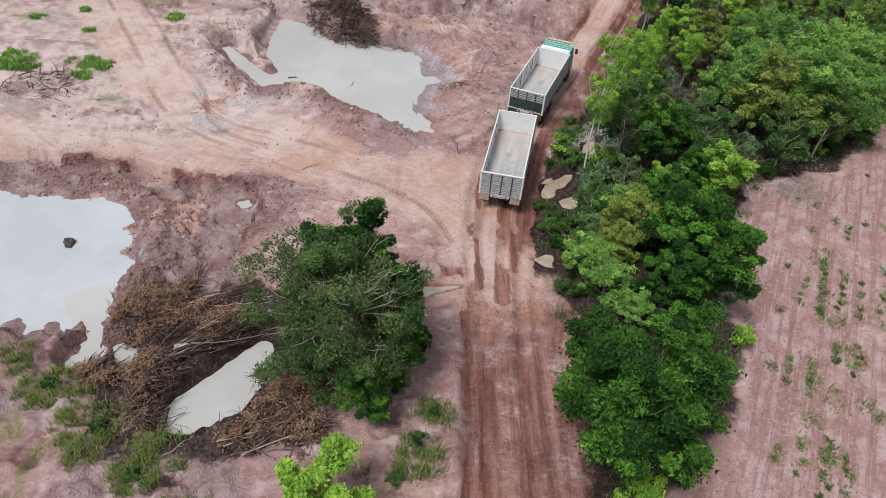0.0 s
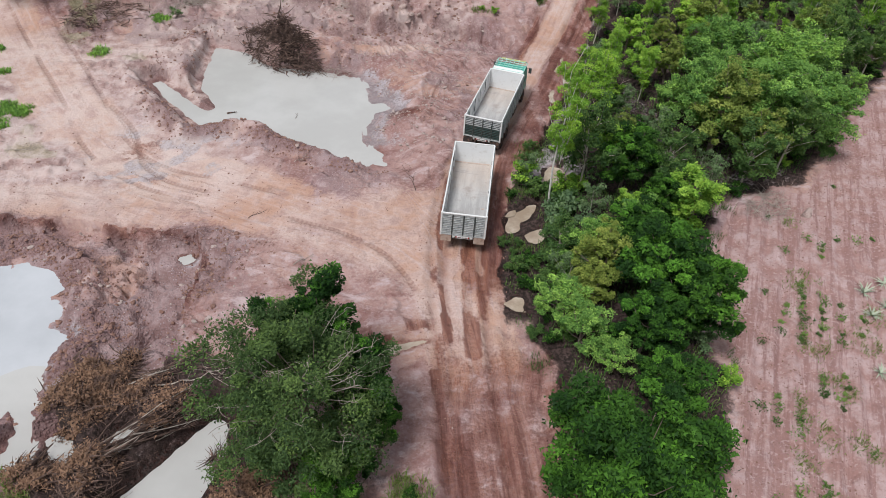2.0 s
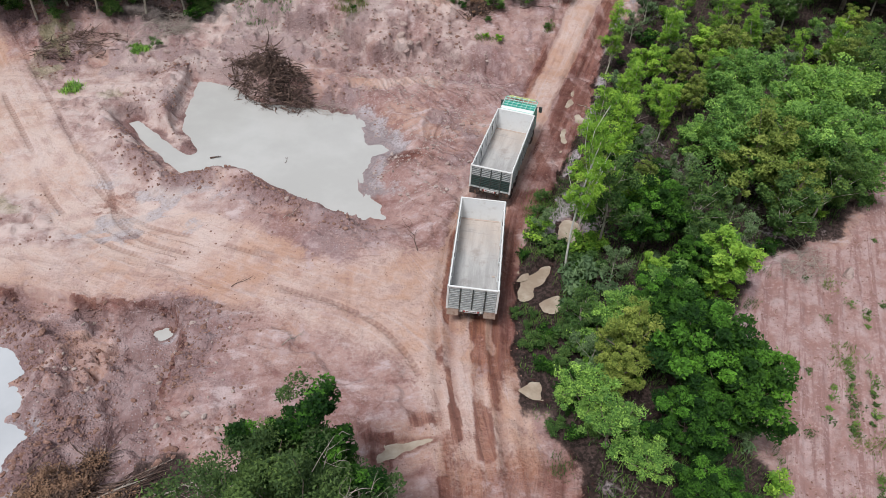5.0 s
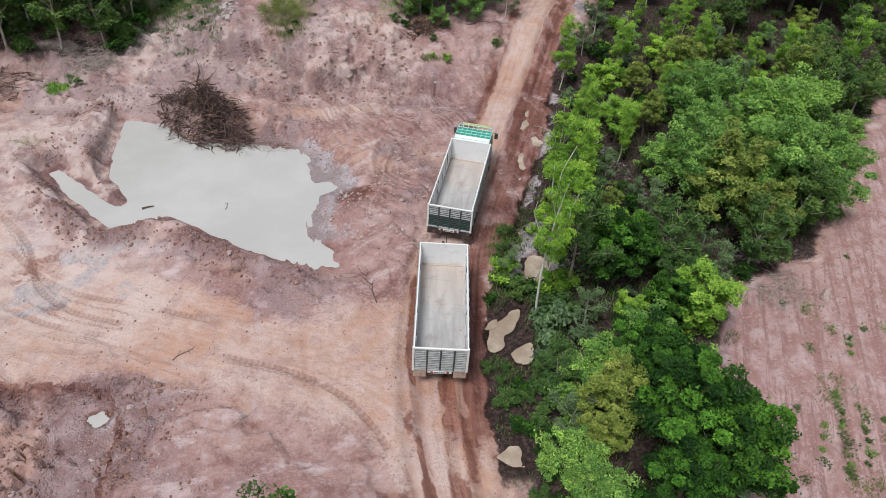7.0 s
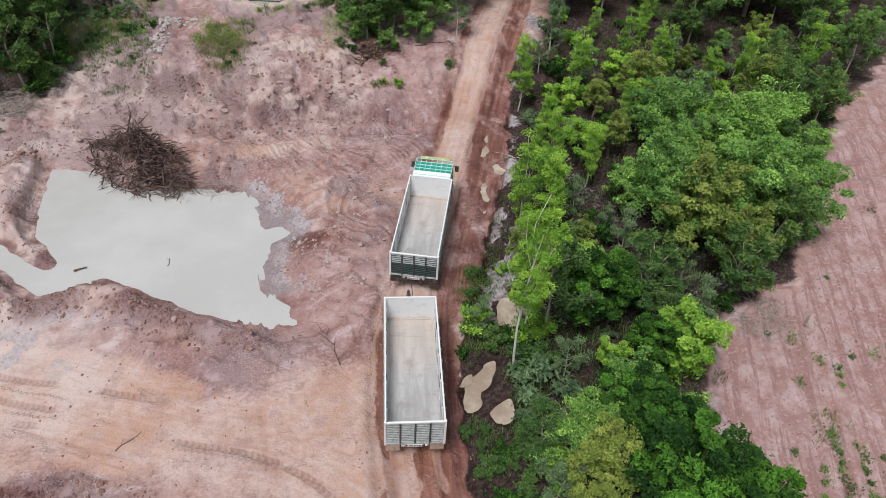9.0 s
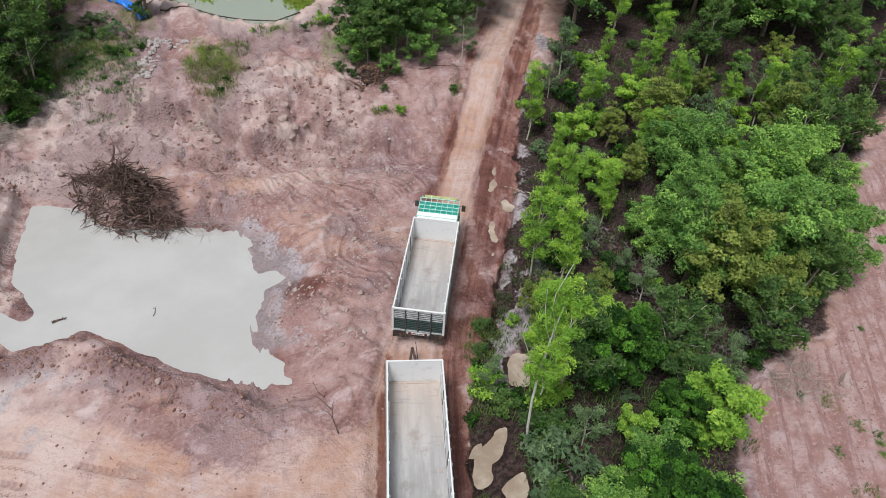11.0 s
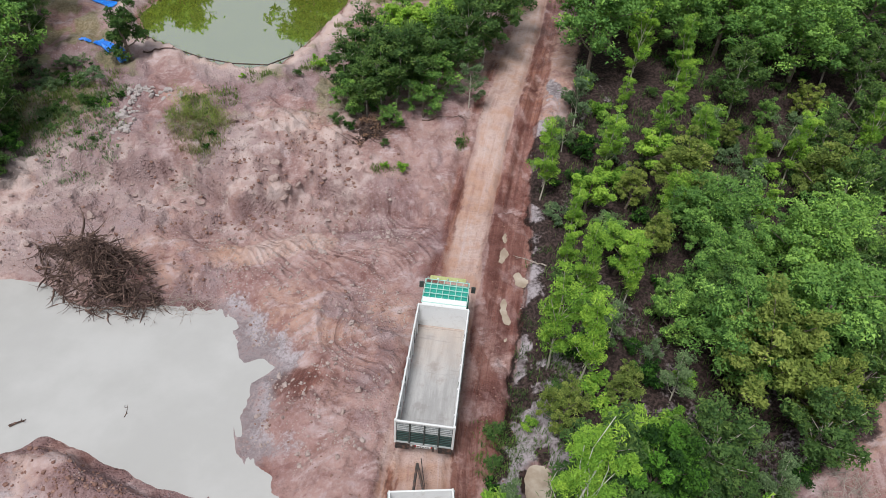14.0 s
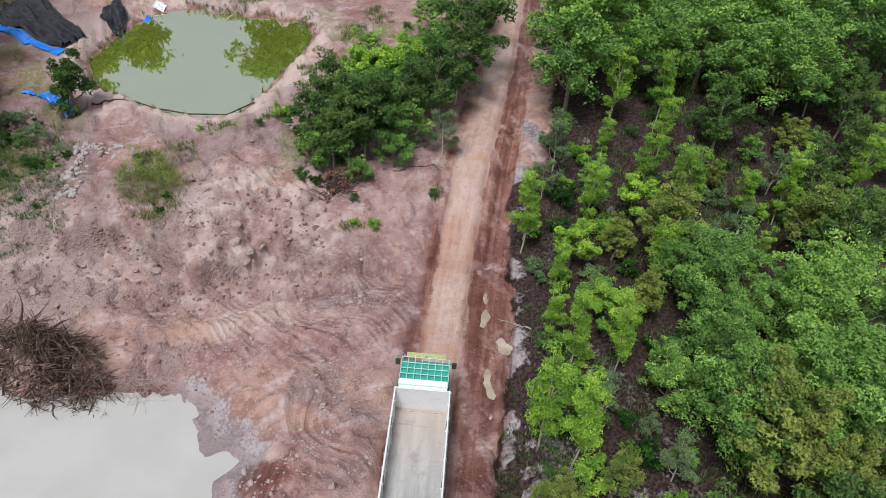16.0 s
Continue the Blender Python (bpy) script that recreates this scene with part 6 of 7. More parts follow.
stick_bundle((-10.9, 20.9), (-6.2, 24.1), 0.55, 0.7, 46, "long cut branches laid side by side beside a pool", 231)
stick_bundle((-10.4, 24.9), (-7.4, 25.7), 0.35, 0.7, 18, "pale cut branches sticking out of a leafy heap", 232)
stick_bundle((-7.2, 15.6), (-3.3, 18.2), 0.8, 0.6, 20, "long bare branches leaning on a heap of brush", 233)
stick_bundle((-11.6, 17.2), (-9.6, 19.4), 0.6, 0.4, 14, "bare dark branches beside a milky pool", 234)
brush_pile(26.4, 35.2, 1.5, 1.1, 0.45, 0.3, 200, "flat heap of bleached grey twigs at the field edge", 211, GREYWOOD, 0.014)
brush_pile(-19.0, 62.6, 3.4, 1.2, 0.8, 0.2, 260, "long heap of dark branches below the trees", 212)
brush_pile(-12.6, 64.4, 2.2, 1.1, 0.7, 0.5, 200, "heap of bleached grey branches below the trees", 213, GREYWOOD, 0.024, 0, 2.0)
brush_pile(-26.0, 46.6, 2.4, 1.5, 0.9, 0.3, 160, "earth mound with dead sticks on bare soil", 214)
brush_pile(12.1, 64.7, 1.2, 0.9, 0.9, 0.4, 200, "rust-brown uprooted stump tangle under roadside trees", 215, leafy=700)
brush_pile(0.6, 63.6, 1.6, 0.9, 0.35, 0.1, 110, "low tangle of dry grey stems on a bank", 216, GREYWOOD, 0.012)


def fallen_branch(x, y, turn, length, thick, wood, label, seed, rise=0.0, twigs=4):
    g = np.random.default_rng(seed)
    d = np.array([math.cos(turn), math.sin(turn)])
    n = 9
    t = np.linspace(0, 1, n)
    wig = np.cumsum(g.normal(0, 0.09 * length / n * 2, n))
    px, py = x + d[0] * t * length - d[1] * wig, y + d[1] * t * length + d[0] * wig
    z = ground_many(px, py) + thick + rise * t
    main = [((a, b, c), thick * (1 - 0.75 * k)) for a, b, c, k in zip(px, py, z, t)]
    paths = [main]
    for _ in range(twigs):
        k = g.integers(2, n - 1)
        h = turn + g.choice([-1, 1]) * g.uniform(0.4, 0.9)
        ln = length * g.uniform(0.15, 0.35)
        a = np.array(main[k][0])
        paths.append(limb(a, a + ln * np.array([math.cos(h), math.sin(h), g.uniform(0.0, 0.25)]), thick * 0.45, 0.005, g))
    v, f = tubes(paths, 5)
    return tagged(new("fallen_branch", mesh_of("fallen_branch", v, f, wood)), label, "branch")


for k, (x, y, turn, length, thick) in enumerate(((-6.9, 15.6, 0.72, 4.2, 0.05), (-9.6, 15.8, 0.9, 2.4, 0.04), (-10.6, 17.4, 1.7, 2.2, 0.04), (-9.4, 25.3, 0.05, 3.2, 0.05), (-9.2, 24.6, 0.15, 3.4, 0.05), (-10.6, 21.3, 0.75, 4.2, 0.045),
                                                 (4.3, 38.2, 1.75, 3.6, 0.035), (-22.6, 45.0, 0.2, 3.0, 0.03), (-3.2, 41.6, 0.7, 1.2, 0.02), (-5.8, 36.4, 0.6, 1.3, 0.025), (-12.8, 63.6, 0.6, 3.4, 0.06), (-11.6, 64.6, 0.7, 3.0, 0.05),
                                                 (15.8, 65.2, -0.2, 2.8, 0.05), (20.4, 49.2, 0.9, 2.6, 0.05), (19.4, 52.0, 2.4, 2.0, 0.05), (22.4, 46.4, 0.8, 2.2, 0.04), (-13.6, 35.6, 1.2, 1.0, 0.03), (-3.0, 31.9, 0.6, 1.4, 0.03), (16.6, 46.0, 0.4, 1.6, 0.035))):
    fallen_branch(x, y, turn, length, thick, GREYWOOD if k % 3 else DEADWOOD, "bare dead branch lying on the ground", 300 + k)
for k, (x, y) in enumerate(((-8.3, 49.2), (-3.4, 48.4))):
    fallen_branch(x, y, 0.3 + k, 0.7, 0.07 if k != 1 else 0.02, DEADWOOD, "dark stick floating on still water", 340 + k, twigs=2).location.z = POND_Z - ground_z(x, y)


def stone_shape(g, sub=1):
    bm = bmesh.new()
    bmesh.ops.create_icosphere(bm, subdivisions=sub, radius=1)
    v = np.array([w.co[:] for w in bm.verts])
    f = np.array([[w.index for w in t.verts] for t in bm.faces])
    bm.free()
    v = v * (1 + g.normal(0, 0.16, (len(v), 1)))
    for _ in range(3):
        n = g.normal(size=3)
        n /= np.linalg.norm(n)
        d = v @ n
        v = v - np.outer(np.maximum(d - 0.6, 0), n)
    return v, f


def stones(name, xs, ys, sizes, mat, label, seed):
    """Many small stones, joined, half sunk in the ground."""
    g = np.random.default_rng(seed)
    shapes = [stone_shape(g, 1) for _ in range(6)]
    zs = ground_many(xs, ys)
    vs, fs, n = [], [], 0
    for x, y, z, s in zip(xs, ys, zs, sizes):
        v, f = shapes[g.integers(0, 6)]
        a = g.uniform(0, 6.28)
        rot = np.array([[math.cos(a), -math.sin(a), 0], [math.sin(a), math.cos(a), 0], [0, 0, 1]])
        w = (v * (s * g.uniform(0.7, 1.3), s * g.uniform(0.7, 1.3), s * g.uniform(0.45, 0.85))) @ rot.T + (x, y, z + 0.2 * s)
        vs.append(w)
        fs.append(f + n)
        n += len(v)
    return tagged(new(name, mesh_of(name, np.concatenate(vs), np.concatenate(fs), mat)), label, "stones", kind="stuff")


g = np.random.default_rng(77)
PALE_STONE = plain("pale_pinkish_stone", (0.40, 0.32, 0.29), (0.26, 0.185, 0.165), 0.9, scale=3, bump=0.3)
GREY_ROCK = plain("pale_grey_rock", (0.40, 0.355, 0.335), (0.27, 0.22, 0.20), 0.9, scale=3, bump=0.5)
DARK_ROCK = plain("dark_wet_rock", (0.05, 0.042, 0.038), (0.09, 0.075, 0.065), 0.6, scale=4, bump=0.6)
CLOD = plain("dark_red_earth_clod", (0.20, 0.105, 0.08), (0.32, 0.195, 0.155), 0.95, scale=4, bump=0.6)


def scatter(n, x0, x1, y0, y1, keep):
    x, y = g.uniform(x0, x1, n), g.uniform(y0, y1, n)
    k = keep(x, y)
    return x[k], y[k]


def dry_land(x, y):
    d = np.minimum(to_area(x, y, POND), np.minimum(to_area(x, y, WEST_POND), to_area(x, y, SMALL_POND)))
    road, _ = to_line(x, y, ROAD)
    track, _ = to_line(x, y, WEST_TRACK)
    fork, _ = to_line(x, y, WEST_FORK)
    return (d > 0.3) & (road > 2.2) & (track > 3.0) & (fork > 2.0)


x, y = scatter(3600, 1, 13, 43, 61, lambda a, b: dry_land(a, b) & (a < 6 + 0.62 * (b - 41)) & (vnoise(a / 1.6, b / 1.6, 5) > 0.38))
stones("gravel", x, y, (0.025 + 0.05 * g.uniform(0, 1, len(x)) ** 1.6) * (1 + 1.4 * (g.uniform(size=len(x)) > 0.93)), PALE_STONE, "scattered pale gravel on the pit floor", 401)
x, y = scatter(1500, -16, 13, 59, 70, lambda a, b: dry_land(a, b) & (vnoise(a / 1.5, b / 1.5, 6) > 0.4))
stones("gravel", x, y, 0.03 + 0.07 * g.uniform(0, 1, len(x)) ** 2.5 * (1 + 1.6 * (g.uniform(size=len(x)) > 0.94)), ROCK, "scattered pinkish stones on the spoil bank", 402)
x, y = scatter(3400, -24, -4, 26, 42, lambda a, b: dry_land(a, b) & (vnoise(a / 1.7, b / 1.7, 7) > 0.45))
stones("clods", x, y, g.uniform(0.03, 0.09, len(x)) * (1 + 1.5 * (g.uniform(size=len(x)) > 0.95)), CLOD, "dark red earth clods on the dug slope", 403)
x, y = scatter(1500, -15, 3, 40, 62, lambda a, b: (to_area(a, b, POND) > 0.2) & (to_area(a, b, POND) < 2.4))
stones("clods", x, y, g.uniform(0.03, 0.10, len(x)), CLOD, "dark red earth clods along the pond bank", 404)
x, y = scatter(7000, 12, 42, 11, 45, lambda a, b: (to_area(a, b, FOREST) > 0.3) & (a > 10) & (vnoise(a / 1.2, b / 2.5, 8) > 0.4))
stones("clods", x, y, g.uniform(0.02, 0.06, len(x)), CLOD, "crumbled earth clods in the ploughed field", 405)
x, y = scatter(700, -26, 0, 44, 62, lambda a, b: dry_land(a, b))
stones("gravel", x, y, g.uniform(0.02, 0.06, len(x)), PALE_STONE, "scattered pale gravel on the open ground", 406)
x, y = scatter(520, -16, 13, 58, 69, lambda a, b: dry_land(a, b) & (vnoise(a / 2.2, b / 2.2, 9) > 0.42))
stones("rubble", x, y, 0.04 + 0.15 * g.uniform(0, 1, len(x)) ** 4, ROCK, "broken pinkish rubble strewn over the spoil bank", 408)
x, y = scatter(420, -24, -5, 27, 41, lambda a, b: dry_land(a, b) & (vnoise(a / 2.2, b / 2.2, 10) > 0.45))
stones("rubble", x, y, 0.06 + 0.14 * g.uniform(0, 1, len(x)) ** 3, PALE_STONE, "broken pale rubble strewn over the dug slope", 409)
# lumps on the freshly dug banks, thickest where the soil is loosest
x, y = scatter(60000, -25, 14, 24, 68, lambda a, b: dry_land(a, b))
loose = on_sheet(fresh, x, y) + 0.10 * on_sheet(stone, x, y)
pick = g.uniform(size=len(x)) < 0.5 * loose
x, y = x[pick], y[pick]
stones("clods", x, y, (0.035 + 0.13 * g.uniform(0, 1, len(x)) ** 3.0), CLOD, "loose lumps of dark red earth on the dug banks", 410)
x, y = scatter(900, -25, 7, 33, 47, lambda a, b: (to_area(a, b, POND) > 0.5) & (vnoise(a / 2.5, b / 2.5, 17) > 0.4))
stones("clods", x, y, 0.025 + 0.06 * g.uniform(0, 1, len(x)) ** 2.5, CLOD, "small dark clods strewn over the packed track", 411)
# crumbled ridges between the ruts
t = g.uniform(0, 1, 700)
ry = 14 + 62 * t
rx = np.interp(ry, [p[1] for p in ROAD], [p[0] for p in ROAD])
off = g.choice([-2.3, -1.85, 2.1, 2.45], 700) + g.normal(0, 0.22, 700)
stones("clods", rx + off, ry, g.uniform(0.015, 0.05, 700), CLOD, "crumbled red clods along the wheel ruts", 407)


def rock(x, y, s, seed, flat=0.6, tilt=0.0):
    gg = np.random.default_rng(seed)
    v, f = stone_shape(gg, 2)
    v = v * (s * gg.uniform(0.8, 1.3), s * gg.uniform(0.6, 1.0), s * flat)
    ob = new("rock", mesh_of("rock", v, f, ROCK))
    ob.matrix_basis = Matrix.Translation((x, y, ground_z(x, y) + s * flat * 0.45)) @ Euler((tilt, gg.uniform(-0.3, 0.3), gg.uniform(0, 6.28))).to_matrix().to_4x4()
    return ob


heap = [(-2.9, 67.2), (-2.7, 68.8), (-2.6, 70.2), (-1.8, 72.2), (1.1, 70.9)]
for k in range(84):
    q = g.uniform(0, 3.2) if k < 60 else g.uniform(2.6, 4)
    i = min(int(q), 3)
    a = heap[i][0] + (heap[i + 1][0] - heap[i][0]) * (q - i) + g.normal(0, 0.30)
    b = heap[i][1] + (heap[i + 1][1] - heap[i][1]) * (q - i) + g.normal(0, 0.30)
    piece = rock(a, b, g.uniform(0.10, 0.27), 500 + k, 0.7, g.uniform(-0.4, 0.4))
    piece.data.materials[0] = GREY_ROCK
    tagged(piece, "pale grey broken rock in a heap on the bank", "rock", "rocks of the heap")
lump = rock(-18.7, 30.7, 0.5, 499, 0.7)
lump.data.materials[0] = DARK_ROCK
lump.location.z = WEST_Z + 0.08
tagged(lump, "dark wet rock lump standing in the pale pond", "rock")
for k, (a, b, s, fl, ti) in enumerate(((5.7, 63.1, 0.4, 0.25, 0.9), (5.5, 62.2, 0.45, 0.3, 0.6), (6.2, 61.8, 0.42, 0.3, 0.2), (5.9, 61.5, 0.3, 0.4, 0.2), (6.9, 62.0, 0.25, 0.5, 0), (5.1, 62.5, 0.22, 0.5, 0), (3.7, 66.3, 0.35, 0.5, 0.2),
                                       (0.9, 62.3, 0.34, 0.8, 0), (-8.3, 60.6, 0.25, 0.7, 0), (-5.2, 62.7, 0.3, 0.5, 0), (7.2, 46.3, 0.2, 0.7, 0), (6.2, 45.3, 0.16, 0.7, 0), (5.5, 43.0, 0.16, 0.7, 0), (-3.0, 43.0, 0.2, 0.5, 0), (28.8, 34.4, 0.35, 0.5, 0),
                                       (8.9, 51.2, 0.18, 0.7, 0), (-11.8, 60.4, 0.22, 0.7, 0), (-12.6, 61.5, 0.26, 0.7, 0), (4.7, 65.0, 0.2, 0.6, 0), (8.6, 62.3, 0.2, 0.6, 0))):
    tagged(rock(a, b, s, 560 + k, fl, ti), "loose pinkish-grey rock on bare red soil", "rock", "loose rocks")


# ---- grass, reeds and field plants ----
def grass_patch(name, xs, ys, high, blades, mat, label, seed, spread=0.12, wide=0.018):
    gg = np.random.default_rng(seed)
    n = len(xs) * blades
    k = np.repeat(np.arange(len(xs)), blades)
    zs = ground_many(xs, ys)
    a = np.c_[np.asarray(xs)[k], np.asarray(ys)[k], zs[k] - 0.02] + np.c_[gg.normal(0, spread, (n, 2)), np.zeros(n)]
    h = gg.uniform(0, 6.28, n)
    out = np.c_[np.cos(h), np.sin(h), np.zeros(n)]
    side = np.c_[-np.sin(h), np.cos(h), np.zeros(n)] * wide
    tall = (high * gg.uniform(0.5, 1.3, n))[:, None]
    lean = gg.uniform(0.15, 0.9, n)[:, None]
    m = a + out * tall * lean * 0.4 + np.array([0, 0, 1]) * tall * 0.65
    t = a + out * tall * lean + np.array([0, 0, 1]) * tall * (1 - 0.35 * lean)
    v = np.stack([a - side, a + side, m + side * 0.8, t, m - side * 0.8], 1).reshape(-1, 3)
    i = np.arange(n)[:, None] * 5
    tri = np.concatenate([np.concatenate([i + [0, 1, 2], i + [0, 2, 4]]), i + [4, 2, 3]])
    me = mesh_of(name, v, tri, mat)
    tone = np.repeat(gg.uniform(0, 0.8, len(xs))[k] * gg.uniform(0, 1, n), 5).astype(np.float32)
    at = me.attributes.new("shoot", "FLOAT", "POINT")
    at.data.foreach_set("value", tone)
    return tagged(new(name, me), label, "grass", kind="stuff")


def ring_of(cx, cy, rx, ry, n):
    q, r = g.uniform(0, 6.28, n), np.sqrt(g.uniform(0, 1, n))
    return cx + rx * r * np.cos(q), cy + ry * r * np.sin(q)


def patches(spots, per):
    xs, ys = zip(*[ring_of(cx, cy, rx, ry, int(per * rx * ry) + 4) for cx, cy, rx, ry in spots])
    return np.concatenate(xs), np.concatenate(ys)


x, y = patches(((-17.8, 21.3, 1.2, 0.7), (-15.4, 19.8, 1.9, 1.2), (-12.9, 17.7, 1.8, 1.2), (-10.4, 14.9, 1.1, 0.8), (-9.6, 16.0, 1.2, 1.0), (-12.8, 16.0, 0.8, 0.6), (1.4, 15.6, 1.3, 1.0), (2.2, 17.8, 0.9, 0.9), (-8.1, 13.6, 1.0, 0.6)), 22)
grass_patch("grass", x, y, 0.42, 26, LEAF["grass"], "lush green grass clumps on red soil", 601, 0.16)
x, y = patches(((25.5, 28.6, 1.1, 0.8), (23.8, 24.1, 0.9, 1.0), (26.4, 24.2, 0.8, 0.9), (21.2, 20.7, 0.5, 0.9), (21.3, 19.0, 0.6, 0.8), (19.6, 17.7, 0.6, 0.6), (23.1, 18.0, 0.7, 0.8), (23.6, 21.4, 0.5, 1.1), (19.9, 15.4, 0.5, 0.6), (28.2, 25.6, 0.8, 0.8), (27.2, 33.6, 0.7, 0.4)), 14)
grass_patch("grass", x, y, 0.2, 18, LEAF["grass"], "patchy green weeds in the ploughed field", 607, 0.18)
x, y = patches(((-28.5, 49.3, 1.8, 1.2), (-23.4, 49.5, 1.6, 0.6), (-21.9, 49.2, 0.9, 0.5), (-23.3, 47.9, 0.9, 0.5), (-26.1, 58.0, 0.5, 0.4), (-24.8, 54.2, 0.5, 0.3), (-29.2, 55.9, 0.8, 0.5), (-18.7, 57.3, 0.6, 0.7), (-14.6, 62.2, 0.9, 0.6)), 26)
grass_patch("grass", x, y, 0.28, 34, LEAF["broad"], "short bright grass patch on pale soil", 602, 0.16, 0.03)
x, y = patches(((10.2, 73.0, 1.2, 0.8), (13.2, 77.6, 0.7, 1.8), (16.2, 80.1, 0.8, 2.0), (18.4, 84.4, 1.2, 2.0), (21.5, 87.4, 1.2, 2.0), (1.1, 68.7, 1.6, 1.6), (1.8, 64.9, 1.2, 0.8), (-5.3, 73.4, 2.4, 2.2), (-5.6, 70.9, 2.2, 2.0), (-8.0, 71.5, 2.0, 3.0), (-6.8, 68.3, 1.6, 1.0), (1.6, 67.2, 1.5, 2.6), (12.4, 61.8, 0.9, 0.4), (17.9, 63.2, 0.8, 0.5), (6.4, 72.4, 1.4, 0.5), (3.2, 70.2, 1.5, 1.2), (15.2, 88.6, 1.0, 1.6), (10.5, 93.2, 3.2, 0.8)), 9)
grass_patch("grass", x, y, 0.32, 22, LEAF["grass"], "patchy yellow-green grass on the bank", 603, 0.2)
x, y = scatter(5200, 8, 26, 22, 62, lambda a, b: (to_area(a, b, FOREST) > -2.4) & (to_area(a, b, FOREST) < 0.7) & (to_line(a, b, ROAD)[0] > 2.9) & (np.min([to_area(a, b, r) for r in PUDDLES], 0) > 0.5) & (a < 24) & (vnoise(a / 1.3, b / 1.3, 12) > 0.7))
grass_patch("grass", x, y, 0.34, 13, LEAF["sparse"], "rough dull grass along the ditch", 604, 0.16, 0.012)
y = g.uniform(26.5, 43, 620)
x = np.interp(y, [q[1] for q in ROAD], [q[0] for q in ROAD]) + g.uniform(2.5, 5.4, 620)
dug = (np.min([to_area(x, y, r) for r in PUDDLES], 0) > 0.5) & (vnoise(x / 1.1, y / 1.1, 16) > 0.45)
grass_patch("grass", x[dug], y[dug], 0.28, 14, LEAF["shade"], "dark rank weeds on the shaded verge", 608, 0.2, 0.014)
x, y = scatter(900, -12, -2.6, 65, 78, lambda a, b: vnoise(a / 1.4, b / 1.4, 15) > 0.45)
grass_patch("grass", x, y, 0.3, 10, LEAF["grey"], "dull rank grass under the scrub on the bank", 609, 0.2, 0.022)
x, y = ring_of(1.8, 66.4, 1.9, 2.6, 170)
grass_patch("grass", x, y, 0.4, 12, DRY_GRASS, "dry grey-brown stems below a wispy bush", 610, 0.16, 0.012)
x, y = scatter(1100, -2, 16, 73, 95, lambda a, b: np.abs(to_area(a, b, GREEN_POND) + 0.25) < 0.3)
grass_patch("reeds", x, y, 0.5, 8, LEAF["grass"], "thin green reeds at the pond's edge", 605, 0.06)
x, y = scatter(5200, 9, 45, 13, 70, lambda a, b: (to_area(a, b, FOREST) < -0.8) & (vnoise(a / 2, b / 2, 13) > 0.36))
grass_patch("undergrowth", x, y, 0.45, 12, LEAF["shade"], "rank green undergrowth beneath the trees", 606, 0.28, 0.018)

# seedlings in rows across the field
rows_x, rows_y = [], []
for k in range(30):
    for y0 in np.arange(11, 45, 0.4):
        x0 = 0.54 * y0 + 4.2 + 1.15 * k
        rows_x.append(x0 + g.normal(0, 0.1))
        rows_y.append(y0 + g.normal(0, 0.1))
rows_x, rows_y = np.array(rows_x), np.array(rows_y)
line = rows_x - (25.3 + 0.5 * (rows_y - 28.6))
thick = np.exp(-((line - 0.3) / 1.6) ** 2) * step(33, 28, rows_y) * 1.3 * step(0.34, 0.58, vnoise(rows_x / 1.8, rows_y / 1.8, 14)) + 0.02
keep = (to_area(rows_x, rows_y, FOREST) > 1.0) & (rows_x > 14) & (g.uniform(size=len(rows_x)) < thick)
sx, sy = rows_x[keep], rows_y[keep]
sz = ground_many(sx, sy)
per = 44
pick = np.repeat(np.arange(len(sx)), per)
size = g.uniform(0.5, 1.5, len(sx))[pick]
pos = np.c_[sx[pick], sy[pick], sz[pick]] + np.c_[g.normal(0, 0.13, (len(pick), 2)), np.abs(g.normal(0.1, 0.08, len(pick)))] * size[:, None]
v, f = leaves(pos, 0.07, g, 0.45)
seed_mesh = mesh_of("seedlings", v, f, LEAF["sparse"])
at = seed_mesh.attributes.new("shoot", "FLOAT", "POINT")
at.data.foreach_set("value", np.repeat(g.uniform(0, 0.9, len(sx))[pick], 3).astype(np.float32))
tagged(new("seedlings", seed_mesh), "rows of small green seedlings in the ploughed field", "crop plants", kind="stuff")


def agave(x, y, size, label, seed):
    """A rosette of stiff tapering blades, each folded along its middle."""
    gg = np.random.default_rng(seed)
    root = new("agave_plant")
    root.matrix_basis = Matrix.Translation((x, y, ground_z(x, y)))
    for k in range(18):
        turn, rise, length = k * 2.4 + gg.uniform(-0.2, 0.2), gg.uniform(0.25, 1.1), size * gg.uniform(0.7, 1.1)
        out, side = np.array((math.cos(turn), math.sin(turn), 0)), np.array((-math.sin(turn), math.cos(turn), 0))
        v = []
        for t in (0.0, 0.35, 0.7, 1.0):
            c = out * length * t * math.cos(rise) + np.array((0, 0, length * (t * math.sin(rise) - 0.25 * t * t)))
            w = size * 0.055 * (1 - t) ** 0.6 + 0.003
            v += [c - side * w, c + np.array((0, 0, -0.4 * w)), c + side * w]
        f = [(3 * i + j, 3 * i + j + 1, 3 * i + j + 4, 3 * i + j + 3) for i in range(3) for j in range(2)]
        part_mesh("blade", mesh_of("blade", v, f, AGAVE), root)
    return tagged(root, label, "plant", "agaves in the field")


AGAVE = plain("pale_grey_green_blade", (0.40, 0.44, 0.33), (0.26, 0.31, 0.21), 0.6, scale=5, bump=0)
for k, (x, y, size) in enumerate(((28.5, 27.5, 0.9), (27.9, 25.8, 0.8), (26.1, 22.1, 0.7), (30.1, 28.1, 0.8), (29.1, 26.3, 0.7))):
    agave(x, y, size, "pale grey-green spiky agave in the ploughed field", 620 + k)

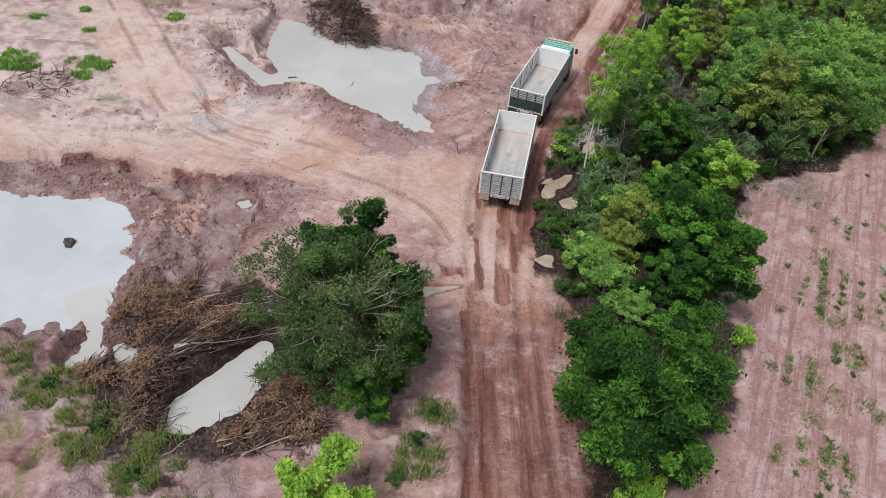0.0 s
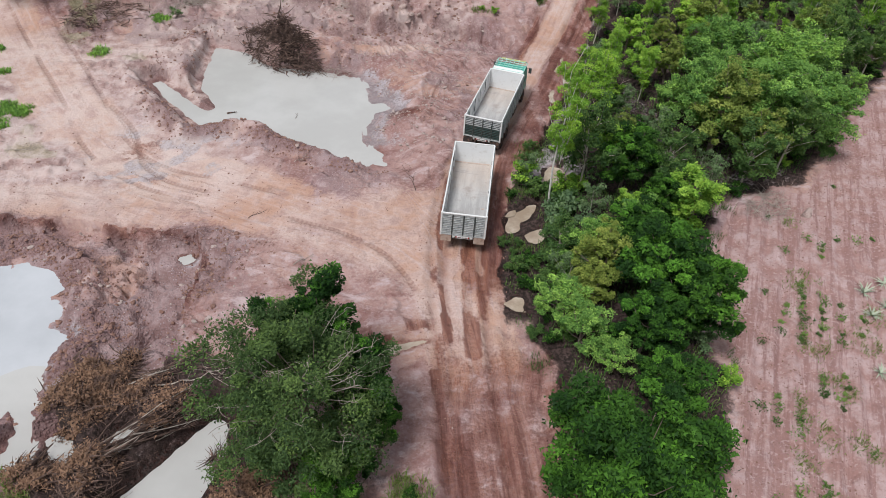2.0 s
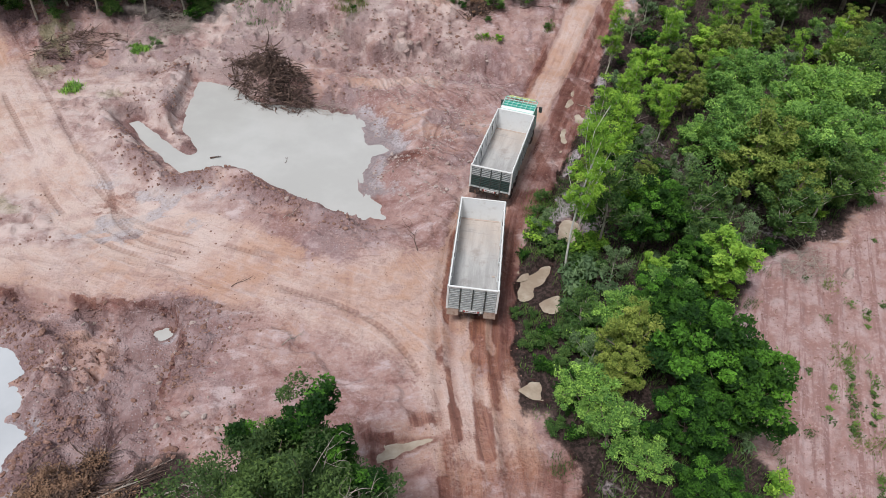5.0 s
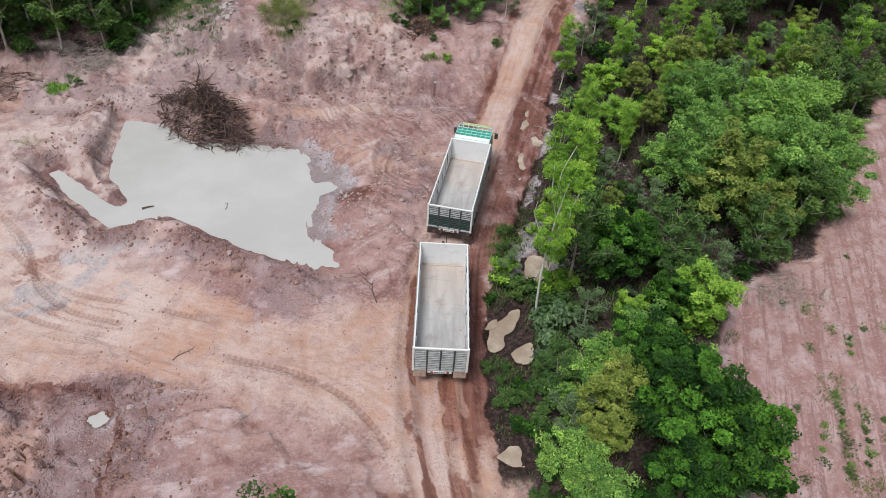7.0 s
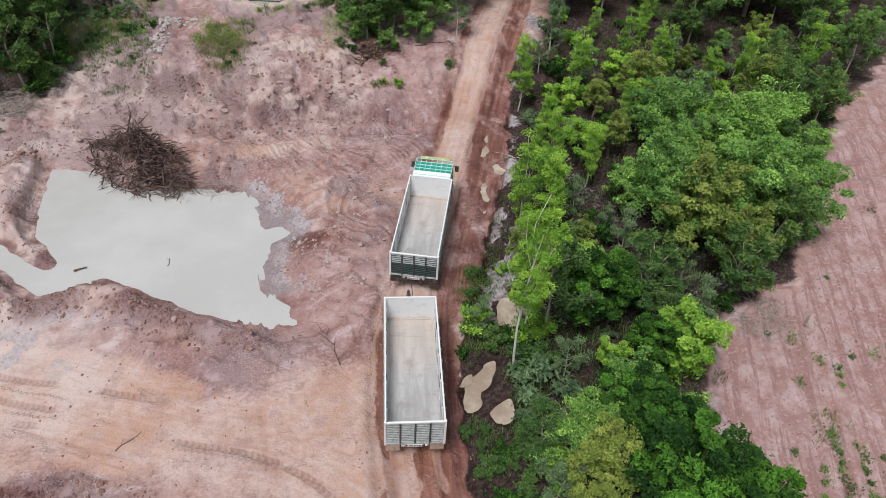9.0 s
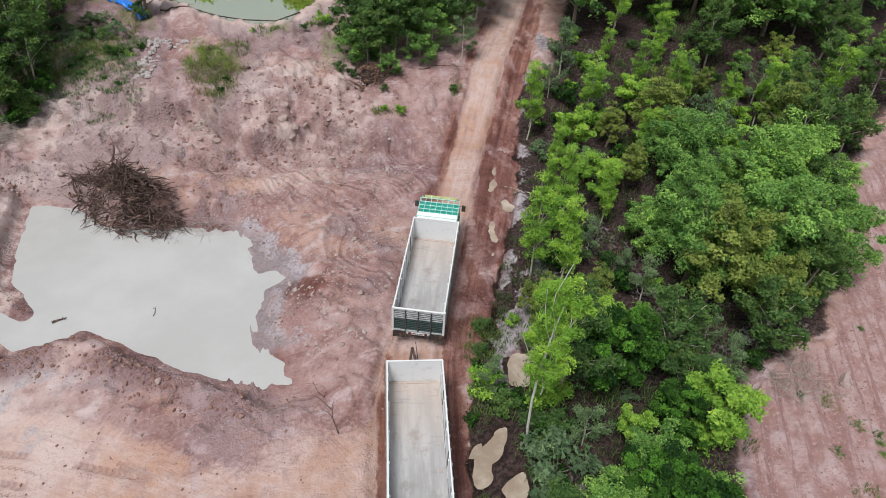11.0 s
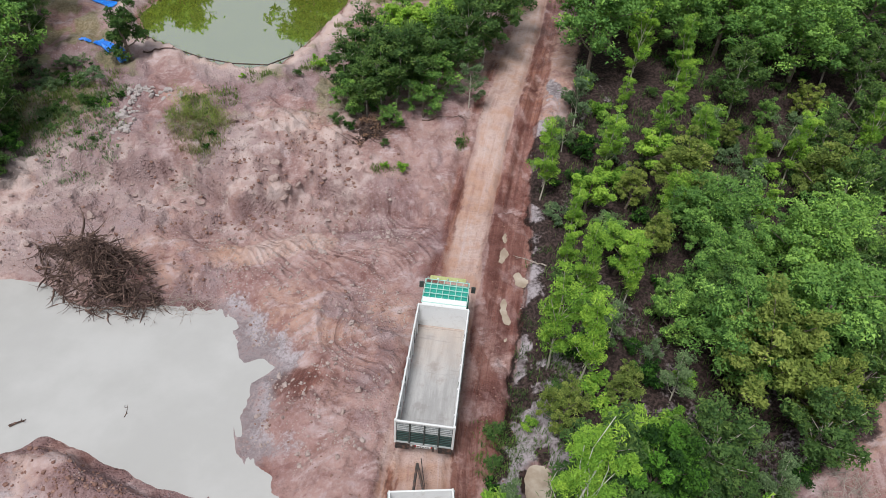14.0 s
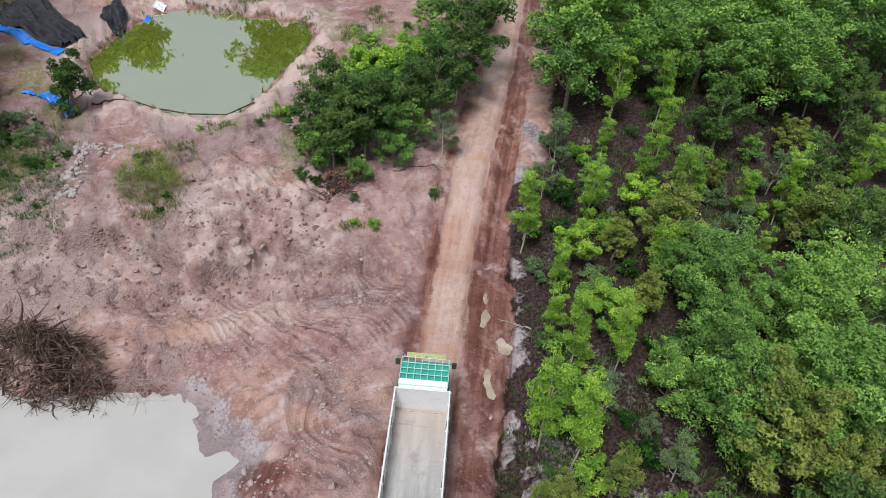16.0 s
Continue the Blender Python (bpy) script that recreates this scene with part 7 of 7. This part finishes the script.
# ---- sheets and litter by the green pond ----
def sheet(name, corners, mat, label, seed, n=18, lift=0.25, category="tarpaulin"):
    """A crumpled plastic sheet laid over the ground between four corners, with its own thickness."""
    (ax, ay), (bx, by), (cx, cy), (dx, dy) = corners
    u, w = np.meshgrid(np.linspace(0, 1, n), np.linspace(0, 1, n))
    px = (1 - u) * (1 - w) * ax + u * (1 - w) * bx + u * w * cx + (1 - u) * w * dx
    py = (1 - u) * (1 - w) * ay + u * (1 - w) * by + u * w * cy + (1 - u) * w * dy
    px = px + 0.25 * (fbm(u * 5, w * 5, seed) - 0.5)
    z = ground_many(px.ravel(), py.ravel()).reshape(n, n) + 0.05 + lift * np.abs(fbm(u * 4, w * 7, seed + 1) - 0.45) * 2
    i = np.arange(n * n).reshape(n, n)
    ob = new(name, mesh_of(name, np.c_[px.ravel(), py.ravel(), z.ravel()], np.stack([i[:-1, :-1], i[:-1, 1:], i[1:, 1:], i[1:, :-1]], -1).reshape(-1, 4), mat))
    thick = ob.modifiers.new("thickness", "SOLIDIFY")
    thick.thickness = 0.012
    return tagged(ob, label, category)


BLUE = plain("bright_blue_plastic", (0.01, 0.16, 0.62), (0.02, 0.26, 0.75), 0.4, scale=3)
BLACK = plain("black_shade_cloth", (0.012, 0.013, 0.018), (0.03, 0.032, 0.04), 0.75, scale=3)
PLASTIC = plain("white_plastic", (0.72, 0.73, 0.74), (0.6, 0.6, 0.6), 0.4, scale=3)
sheet("blue_tarpaulin", ((-5.0, 79.3), (-4.4, 79.6), (-2.3, 77.3), (-2.9, 76.4)), BLUE, "crumpled bright blue plastic sheet lying on soil", 701)
sheet("black_sheet", ((-9.5, 93.5), (-3.6, 86.6), (-1.9, 88.4), (-6.0, 98.5)), BLACK, "large draped black shade-cloth sheet beside the pond", 702, 26, 0.9)
sheet("blue_tarpaulin", ((-9.8, 92.6), (-3.9, 85.7), (-3.4, 86.2), (-9.2, 93.3)), BLUE, "long blue plastic edging beside black cloth", 703, 22, 0.2)
sheet("black_sheet", ((-0.9, 91.6), (0.4, 89.6), (1.2, 92.2), (0.6, 95.5)), BLACK, "large draped black shade-cloth sheet beside the pond", 704, 14, 0.5)
sheet("plastic_scrap", ((2.2, 92.6), (2.8, 91.9), (3.2, 92.6), (2.7, 93.2)), BLUE, "small scrap of blue plastic at the bank", 705, 8, 0.2, "litter")
sheet("plastic_scrap", ((3.2, 94.6), (4.0, 94.0), (4.4, 94.7), (3.6, 95.2)), PLASTIC, "small scrap of white plastic at the bank", 706, 8, 0.2, "litter")
sheet("plastic_scrap", ((-5.9, 79.6), (-5.2, 79.3), (-5.0, 79.6), (-5.7, 79.9)), BLUE, "small scrap of blue plastic at the bank", 707, 8, 0.15, "litter")
fallen_branch(-1.6, 77.7, -0.35, 2.6, 0.08, DEADWOOD, "dark log lying on the pond bank", 360, twigs=1)
fallen_branch(8.9, 91.2, 0.7, 1.5, 0.04, PALE_BARK, "white pole floating on green water", 361, twigs=1).location.z = GREEN_Z - ground_z(8.9, 91.2)
edge_path = [((q[0], q[1], ground_z(q[0], q[1]) + 0.06), 0.05) for q in ((-2.0, 81.0), (-0.3, 79.0), (2.4, 76.3), (4.4, 74.5), (6.8, 73.6), (8.8, 74.8))]
v, f = tubes([edge_path], 6)
tagged(new("irrigation_hose", mesh_of("irrigation_hose", v, f, RUBBER, True)), "dark irrigation hose along the pond's edge", "hose")
